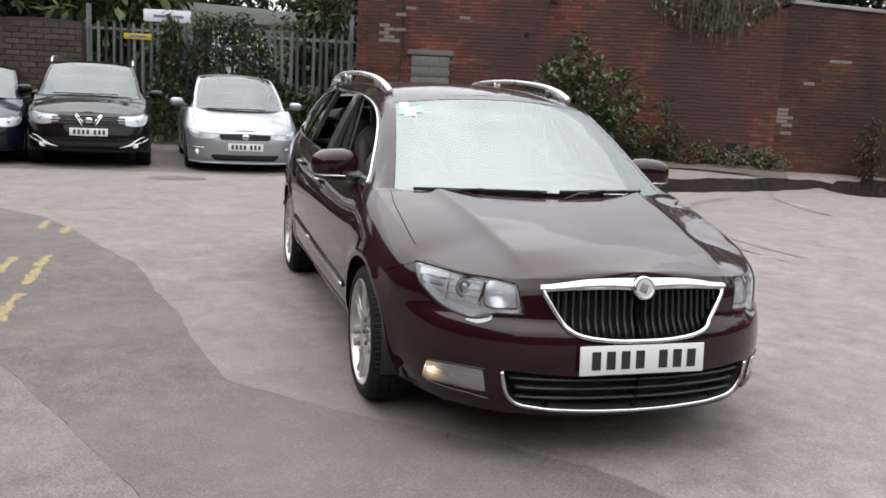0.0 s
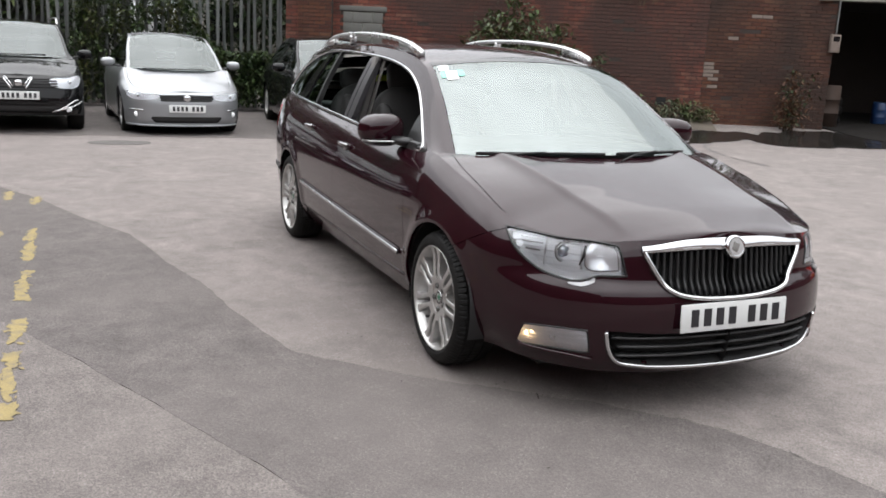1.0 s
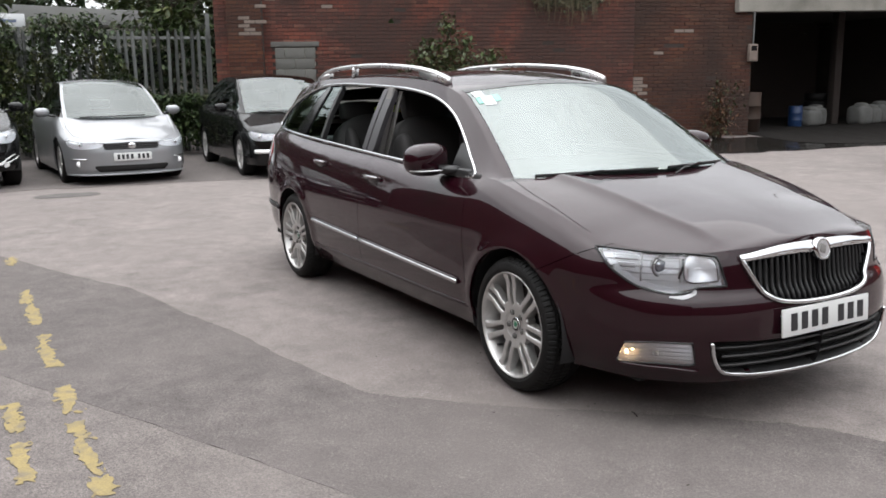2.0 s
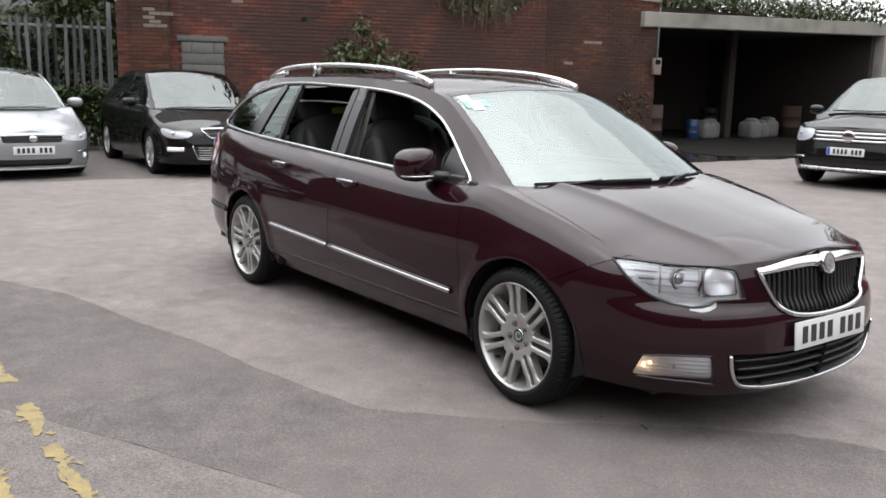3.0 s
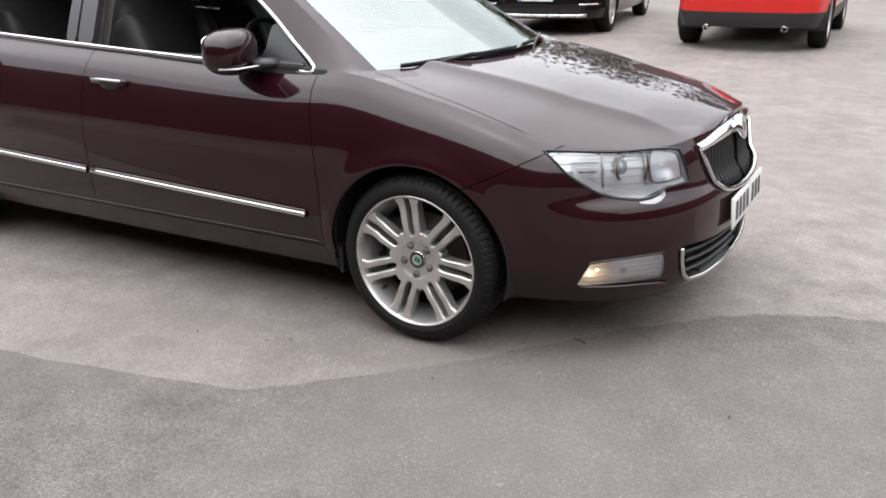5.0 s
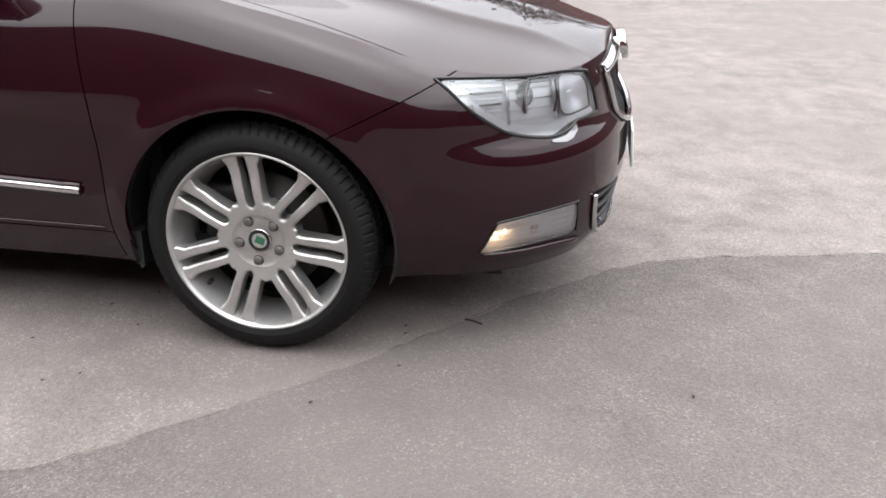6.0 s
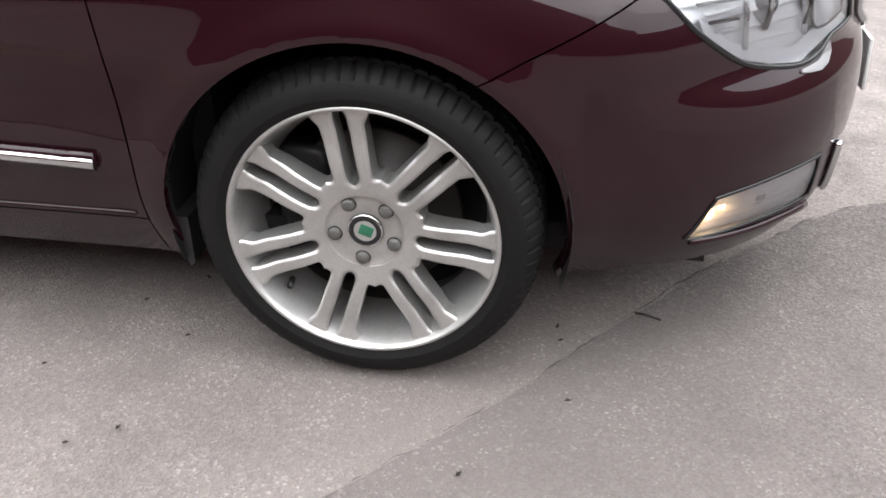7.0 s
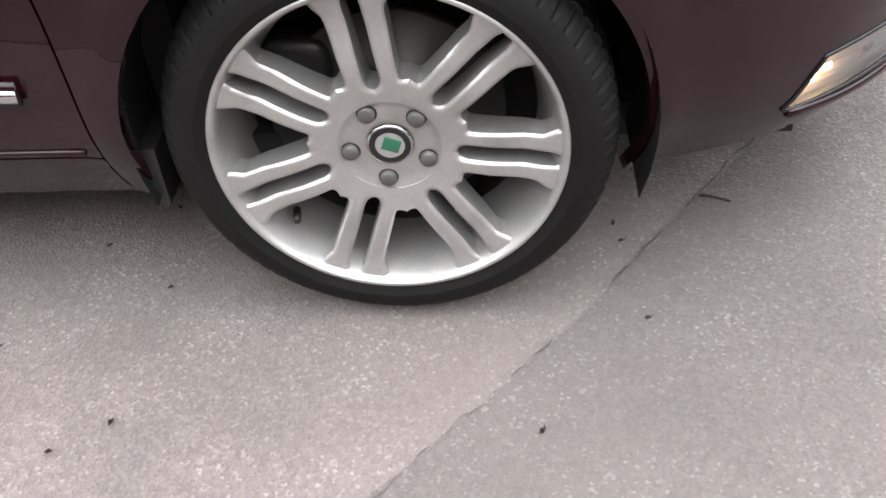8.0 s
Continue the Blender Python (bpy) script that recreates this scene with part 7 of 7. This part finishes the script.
def shrub(name, at, label, tops, leaf, material, rnd, density=220, spread=0.22, category="bush", pale=None):
    """Stems from one foot to the given tips, leafed along their upper parts."""
    ob = thing(name, Matrix.Translation(at), label, category)
    spots, spots2 = [], []
    for tx, ty, tz in tops:
        tip = Vector((tx, ty, tz))
        start = Vector((rnd.uniform(-0.12, 0.12), rnd.uniform(-0.12, 0.12), -0.05))
        branch("stem", start, tip, 0.016, 0.004, ob, rnd, 0.06)
        n = int(density * tip.length)
        for _ in range(n):
            t = rnd.uniform(0.12, 1.05)
            c = start.lerp(tip, t)
            w = spread * (0.55 + 0.8 * math.sin(math.pi * min(t, 1.0)))
            p = c + Vector((rnd.gauss(0, w), rnd.gauss(0, w), rnd.gauss(0, w * 0.8)))
            if p.z > 0.02:
                (spots2 if pale and rnd.random() < 0.3 else spots).append(p)
    leaf_cloud("leaves", spots, leaf, material, ob, rnd)
    if pale and spots2:
        leaf_cloud("pale_leaves", spots2, leaf, pale, ob, rnd)
    return ob


rnd = random.Random(21)


def by_wall(m, s, out, z=None):
    p = m @ Vector((s, out, 0))
    return (p.x, p.y, ground_z(p.x, p.y) if z is None else z)


along = lambda m, s, o, z: (m.to_3x3() @ Vector((s, o, 0)) + Vector((0, 0, z)))
shrub("wall_bush", by_wall(frame_a, 4.75, 0.75), "large green buddleia bush against the brick wall", [along(frame_a, s, o, z) for s, o, z in
      ((-1.0, 0.1, 1.5), (-0.75, 0.3, 1.8), (-0.5, -0.1, 2.0), (-0.15, 0.2, 2.35), (0.2, 0.0, 2.0), (0.45, 0.35, 1.7), (0.75, 0.1, 1.75), (1.0, 0.2, 1.35), (0.6, 0.5, 1.1), (-0.6, 0.5, 1.2), (0.1, 0.55, 1.45), (-0.1, -0.2, 1.8), (-1.2, 0.3, 0.9), (1.15, 0.3, 0.8))],
      0.065, LEAF, rnd, 330, 0.16, pale=LEAF_PALE)
shrub("wall_sapling", by_wall(frame_a, 6.35, 0.45), "thin sapling growing at the wall's foot", [along(frame_a, s, o, z) for s, o, z in ((0.0, 0, 1.25), (0.2, 0.1, 0.8), (-0.3, 0.2, 0.75), (0.35, 0, 0.55), (-0.15, 0.1, 0.5))], 0.05, LEAF_DARK, rnd, 240, 0.12)
for s, mtl, h in ((7.25, LEAF, 0.50), (7.75, LEAF_PALE, 0.40), (8.2, LEAF, 0.55), (6.9, REDDISH, 0.35), (8.45, DRY, 0.35), (5.9, LEAF_DARK, 0.5), (7.5, DRY, 0.3)):
    shrub("weed", by_wall(frame_a, s, 0.50), "low weeds on the earth below the wall", [along(frame_a, rnd.uniform(-0.35, 0.35), rnd.uniform(-0.1, 0.3), h * rnd.uniform(0.5, 1.1)) for _ in range(6)], 0.045, mtl, rnd, 260, 0.09, "weed")
shrub("wall_weed", by_wall(frame_b, 1.75, 0.35), "brownish tall weeds by the orange brick wall", [along(frame_b, rnd.uniform(-0.4, 0.4), rnd.uniform(0, 0.3), rnd.uniform(0.5, 1.25)) for _ in range(8)], 0.05, REDDISH, rnd, 130, 0.10, "weed", pale=LEAF_DARK)

# earth bank along the walls
bank = sheet(lambda s, o: tuple(frame_a @ Vector((s, o, 0)) + Vector((0, 0, ground_z(*(frame_a @ Vector((s, o, 0))).xy) + 0.02 + 0.12 * smooth01(1.3, 0.1, o) + 0.03 * noise.noise(Vector((s * 2, o * 3, 0)))))), np.linspace(3.2, len_a + 0.1, 50), np.linspace(0.0, 1.25, 12))
tagged(link("earth_bank", *outward(bank, (0, 0, 1)), EARTH), "low bank of earth and rubble along the wall", "earth", kind="structure")

# growth spilling over the broken wall top
over = thing("wall_top_growth", frame_a @ pose(7.0, -0.3, 2.9), "dry grey-brown creeper spilling over the broken wall top", "creeper")
spots, roots = [], []
for _ in range(6500):
    s = rnd.uniform(5.2, 8.6)
    t = top_a(s)
    z = t + rnd.uniform(-0.10, 1.5) * smooth01(8.9, 7.8, s) + (0.12 if s > 8 else 0)
    spots.append(Vector((s - 7.0, rnd.gauss(-0.30, 0.22) + 0.3 + 0.15 * (z < t + 0.2), z - 2.9)))
for _ in range(900):
    s = rnd.uniform(5.4, 8.4)
    roots.append(Vector((s - 7.0, rnd.uniform(0.25, 0.42), top_a(s) + rnd.uniform(0.0, 0.9) - 2.9)))
leaf_cloud("leaves", spots[:4300], 0.060, DRY, over, rnd)
leaf_cloud("green_leaves", spots[4300:], 0.060, LEAF_PALE, over, rnd)
blade_cloud("dry_stem", roots, 0.5, DRY, over, rnd, 0.4, hang=True)
behind = sheet(lambda s, z: tuple(frame_a @ Vector((s, -0.55 - 0.5 * z, 2.4 + 1.6 * z))), np.linspace(4.9, 9.2, 30), np.linspace(0, 1, 10))
tagged(link("bank_behind", *behind, EARTH), "earth bank behind the broken wall", "earth", kind="structure")

# ivy on the fence
ivy = thing("fence_ivy", frame_f @ pose(0, 0, 0.15), "dense green ivy climbing through the palisade fence", "ivy")
spots, dark_spots = [], []
for _ in range(12000):
    s = rnd.uniform(1.35, len_f)
    limit = 2.0 * smooth01(len_f - 1.1, len_f - 2.6, s) + 0.75 + 0.25 * noise.noise(Vector((s * 1.7, 0, 0)))
    limit = min(limit, 2.30 + 0.15 * noise.noise(Vector((s * 3, 5, 0)))) * smooth01(1.2, 1.7, s) + 0.3
    z = limit * rnd.random() ** 0.75
    if noise.noise(Vector((s * 2.2, z * 2.2, 7))) > -0.28 or z < 0.8:
        (spots if rnd.random() < 0.6 else dark_spots).append(Vector((s, rnd.gauss(0.10, 0.13), z)))
leaf_cloud("leaves", spots, 0.062, LEAF, ivy, rnd)
leaf_cloud("dark_leaves", dark_spots, 0.062, LEAF_DARK, ivy, rnd)


hedge = thing("hedge", frame_f @ pose(0, -1.3, 0.1), "dark unkempt hedge growing behind the fence", "hedge")
leaf_cloud("foliage", [Vector((rnd.uniform(0.9, 7.2), rnd.gauss(0, 0.35), 2.45 * rnd.random() ** 0.8)) for _ in range(9000)], 0.085, LEAF_DARK, hedge, rnd)
for k in range(6):
    branch("stem", (1.9 + k, 0, -0.1), (2.0 + k, 0.1, 1.9), 0.03, 0.012, hedge, rnd, 0.05)


def tree(name, x, y, height, crown_r, label, material, n_limbs=9, clumps=46, leaves=80, leaf=0.12, base=0.0):
    ob = thing(name, pose(x, y, base), label, "tree")
    branch("trunk", (0, 0, -0.1), (0.1, 0.05, height * 0.55), 0.13, 0.07, ob, rnd, 0.03)
    spots = []
    for k in range(n_limbs):
        a = 2 * math.pi * k / n_limbs + rnd.uniform(-0.3, 0.3)
        z0 = height * rnd.uniform(0.3, 0.55)
        tip = (crown_r * 0.8 * math.cos(a), crown_r * 0.8 * math.sin(a), height * rnd.uniform(0.55, 0.95))
        branch("limb", (0.05, 0.03, z0), tip, 0.05, 0.012, ob, rnd, 0.06)
    for _ in range(clumps):
        a, r, t = rnd.uniform(0, 2 * math.pi), crown_r * rnd.random() ** 0.5, rnd.random()
        c = Vector((r * math.cos(a), r * math.sin(a), height * (0.38 + 0.62 * t) - 0.25 * r))
        w = crown_r * rnd.uniform(0.12, 0.26)
        spots += [c + Vector((rnd.gauss(0, w), rnd.gauss(0, w), rnd.gauss(0, w * 0.7))) for _ in range(leaves)]
    leaf_cloud("crown", spots, leaf, material, ob, rnd)
    return ob


tree("broad_tree", -19.2, -7.2, 5.4, 2.3, "dense dark green tree overhanging the stone wall", LEAF_DARK, leaves=110, clumps=60, base=0.3)
tree("young_tree", -17.4, 1.6, 5.6, 1.5, "leafy green tree behind the palisade fence", LEAF, leaves=80, clumps=44, base=0.2)
for k, (x, y, h, r) in enumerate(((-20.5, -4.2, 6.5, 2.6), (-15.8, 6.6, 6.0, 2.2), (-14.8, 10.0, 6.0, 1.9), (-18.2, 15.5, 7.0, 2.2), (-26, -9, 8, 3.2), (-29, -2.5, 8.5, 3.5), (-27, 4, 8, 3.2), (-22, 9, 7.5, 3.2), (-20, 15, 8, 3.4), (-18.5, 20.5, 7.5, 3.2), (-8, 28.5, 8.5, 3.6), (0, 29.5, 9, 3.6), (8, 29, 8, 3.4))):
    tree("far_tree", x, y, h, r, "full green tree beyond the yard's walls", LEAF_DARK if k % 2 else LEAF, 7, 56, 110, 0.26)
# growth above the shed
roof_ivy = thing("shed_roof_growth", frame_c @ pose(len_c / 2, -0.6, 3.3), "green creeper growing on the shed roof's edge", "creeper")
leaf_cloud("leaves", [Vector((rnd.uniform(-3.6, 4.2), rnd.gauss(0.1, 0.35), abs(rnd.gauss(0.10, 0.30)))) for _ in range(3800)], 0.08, LEAF, roof_ivy, rnd)
leaf_cloud("dry_leaves", [Vector((rnd.uniform(-4.6, 3.0), rnd.gauss(0.1, 0.3), abs(rnd.gauss(0.12, 0.25)))) for _ in range(1200)], 0.07, DRY, roof_ivy, rnd)

# ---- beyond the fence ----
WHITE_BODY = paint("white_paint", (0.72, 0.73, 0.74), 0.0)
ROOFING = mat("pale_roofing", (0.198, 0.198, 0.192), rough=0.8, spread=0.15, scale=2, stain=(0.12, 0.12, 0.102), stain_scale=0.8)
van = thing("white_van", pose(-20.5, -0.45, 0.2, 0, 0, 5), "white van parked beyond the palisade fence", "van")
link("body", *moved(blob((4.6, 1.9, 1.9), 0.35, 0.3, 40, 24), Matrix.Translation((0, 0, 1.45))), WHITE_BODY, van)
link("windscreen", *moved(blob((0.8, 1.6, 0.7), 0.5, 0.4), pose(1.75, 0, 1.9, 0, 25, 0)), GLOSS_BLACK, van)
for x in (-1.4, 1.4):
    for y in (-0.88, 0.88):
        link("wheel", *moved(lathe([(0.0, -0.1), (0.22, -0.11), (0.33, -0.09), (0.33, 0.09), (0.0, 0.1)], 28), Matrix.Translation((x, y, 0.33))), RUBBER, van)
hut = thing("outbuilding", pose(-23.0, -5.4, 0.2, 0, 0, 14), "low outbuilding with a pale sheet roof", "building")
box("wall", (5.0, 6.0, 2.9), (0, 0, 1.45), BLOCK, hut)
for sgn in (1, -1):
    box("roof", (2.9, 6.4, 0.08), (sgn * 1.32, 0, 3.35), ROOFING, hut, rot=(0, sgn * 18, 0))
box("door", (0.04, 1.0, 2.0), (2.52, 0.8, 1.0), TRIM_GREY, hut)
office = thing("low_building", pose(-26.5, 3.0, 0.2, 0, 0, 14), "long low building with a grey fascia", "building")
box("wall", (5.0, 11.0, 2.9), (0, 0, 1.45), CONCRETE, office)
box("fascia", (5.3, 11.3, 0.45), (0, 0, 3.1), ROOFING, office, 0.02)
for k in range(4):
    box("window", (0.05, 1.4, 1.0), (2.51, -4.0 + 2.6 * k, 1.7), GLOSS_BLACK, office)

# ---- clutter in the shed ----
# drum and sack colours are darkened to hold the shed's shade
BLUE_PLASTIC = mat("shaded_blue_plastic", (0.009, 0.03, 0.09), rough=0.45, spread=0.15, fine=60)
SACK = mat("shaded_white_sack", (0.1125, 0.1125, 0.108), rough=0.8, spread=0.25, scale=5, bump=0.4, stain=(0.045, 0.0405, 0.03375), stain_scale=4)
RUST = mat("rusty_drum", (0.03, 0.015, 0.00875), rough=0.8, spread=0.4, scale=5)


def in_shed(s, o):
    p = frame_c @ Vector((s, o, 0))
    return Matrix.Translation((p.x, p.y, ground_z(p.x, p.y)))


drum = thing("blue_drum", in_shed(2.75, -1.5), "small blue plastic drum standing in the shed mouth", "drum")
link("shell", *moved(lathe([(0.0, -0.26), (0.15, -0.26), (0.165, -0.23), (0.165, -0.10), (0.172, -0.085), (0.165, -0.07), (0.165, 0.07), (0.172, 0.085), (0.165, 0.10), (0.165, 0.23), (0.145, 0.26), (0.0, 0.26)], 36), pose(0, 0, 0.26, 90, 0, 0)), BLUE_PLASTIC, drum)
link("lid", *moved(lathe([(0.0, -0.02), (0.13, -0.02), (0.14, 0.0), (0.0, 0.0)], 30), pose(0, 0, 0.52, 90, 0, 0)), BLACK_PLASTIC, drum)
for s, o, w, h in ((3.25, -1.6, 0.55, 0.42), (3.75, -1.9, 0.5, 0.45), (4.85, -1.5, 0.5, 0.48), (5.4, -1.7, 0.5, 0.42), (5.95, -1.9, 0.55, 0.5)):
    sk = thing("rubble_sack", in_shed(s, o), "grubby white bulk sack stored in the shed", "sack", "sacks in the shed")
    link("bag", *moved(blob((w, w, h), 0.45, 0.5), Matrix.Translation((0, 0, h / 2))), SACK, sk)
    link("top_fold", *moved(blob((w * 0.7, w * 0.6, 0.16), 0.8, 0.8), Matrix.Translation((0.03, 0, h))), SACK, sk)
for s, o in ((0.7, -1.2), (1.45, -1.7), (4.3, -2.4)):
    ts = thing("old_tyre_stack", in_shed(s, o), "stack of worn black tyres in the shed", "tyres", "tyre stacks")
    for k in range(3 if s < 3 else 4):
        link("tyre", *moved(lathe([(0.20, -0.09), (0.27, -0.10), (0.31, -0.07), (0.31, 0.07), (0.27, 0.10), (0.20, 0.09), (0.20, -0.09)], 32), pose(rnd.uniform(-0.03, 0.03), rnd.uniform(-0.03, 0.03), 0.1 + 0.2 * k, 90, 0, 0)), RUBBER, ts)
for s, o in ((0.45, -0.55), (6.9, -1.9)):
    dr = thing("rusty_drum", in_shed(s, o), "rusty dark oil drum in the shed", "drum", "rusty drums")
    link("shell", *moved(lathe([(0.0, -0.44), (0.28, -0.44), (0.28, -0.15), (0.295, -0.14), (0.28, -0.13), (0.28, 0.13), (0.295, 0.14), (0.28, 0.15), (0.28, 0.44), (0.27, 0.43), (0.0, 0.43)], 32), pose(0, 0, 0.44, 90, 0, 0)), RUST, dr)
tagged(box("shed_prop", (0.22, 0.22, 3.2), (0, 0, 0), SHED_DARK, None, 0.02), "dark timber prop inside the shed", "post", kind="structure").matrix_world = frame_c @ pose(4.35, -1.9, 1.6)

# ---- litter on the tarmac ----
LITTER = mat("dead_leaf", (0.018, 0.0132, 0.0096), rough=0.9, spread=0.4)
twig = thing("twig", pose(0.520, -0.620, 0.007, 0, 0, -17) @ Matrix.Scale(0.72, 4), "short dark twig lying on the tarmac", "twig")
tube("stick", [(-0.035, 0, 0.003), (-0.01, 0.004, 0.004), (0.04, -0.003, 0.003)], 0.006, 0.006, LITTER, twig)
for k, (x, y, r) in enumerate(((0.350, -0.725, 20), (0.340, -0.680, 80), (-0.385, -0.825, 10), (-0.425, -0.620, 130), (-0.520, -0.720, 45), (0.200, -1.105, 60), (-0.400, -1.090, 75), (0.370, -0.900, 15), (1.100, -0.900, 100), (-0.470, -1.140, 5), (-0.62, -0.95, 33), (-0.75, -1.2, 140))):
    lf = thing("dead_leaf", pose(x, y, 0.007, 0, 0, r) @ Matrix.Scale(0.6, 4), "tiny dark dead leaf on the tarmac", "leaf", "dead leaves")
    bm = bmesh.new()
    v = [bm.verts.new(c) for c in ((-0.014, 0, 0), (-0.003, 0.007, 0.003), (0.006, 0.002, 0.001), (0.015, 0.004, 0.004), (0.004, -0.005, 0.002), (-0.006, -0.006, 0.001))]
    bm.faces.new(v)
    bmesh.ops.solidify(bm, geom=list(bm.faces), thickness=0.001)
    part("blade", bm, LITTER, lf)


# ---- pieces of the walls ----
bricks(wall_a, frame_a, len_a, top_a, BRICK, 0.10, (0.0, 3.0, 2.2, 3.4), skip=hole, seed=3,
       pale=((0.5, 3.4, 0.12, 0.05), (2.2, 2.9, 0.12, 0.04), (4.4, 3.3, 0.14, 0.04), (1.0, 3.05, 0.12, 0.04)))
bricks(wall_b, frame_b, len_b, top_b, BRICK_WARM, 0.10, (0.0, 2.2, 1.6, 3.3), seed=4,
       pale=((1.15, 2.35, 0.16, 0.08), (1.75, 2.30, 0.12, 0.05), (0.85, 2.62, 0.10, 0.04), (1.3, 2.85, 0.12, 0.06), (0.55, 1.85, 0.1, 0.06), (1.35, 1.85, 0.10, 0.08), (0.15, 1.2, 0.12, 0.3)))
bricks(pillar, pil @ pose(0, 0.14, 0), len_p, lambda s: 4.3, BRICK_WARM, 0.10, (0.0, 0.9, 2.0, 3.4), seed=6,
       pale=((0.45, 2.6, 0.2, 0.35), (0.3, 3.1, 0.15, 0.2)))
bricks(stone_wall, frame_s, len_s, stone_top, STONE, 0.15, (len_s - 3.5, len_s, 1.2, 2.4), seed=8, size=(0.31, 0.105), pitch=(0.325, 0.118), proud=0.020)
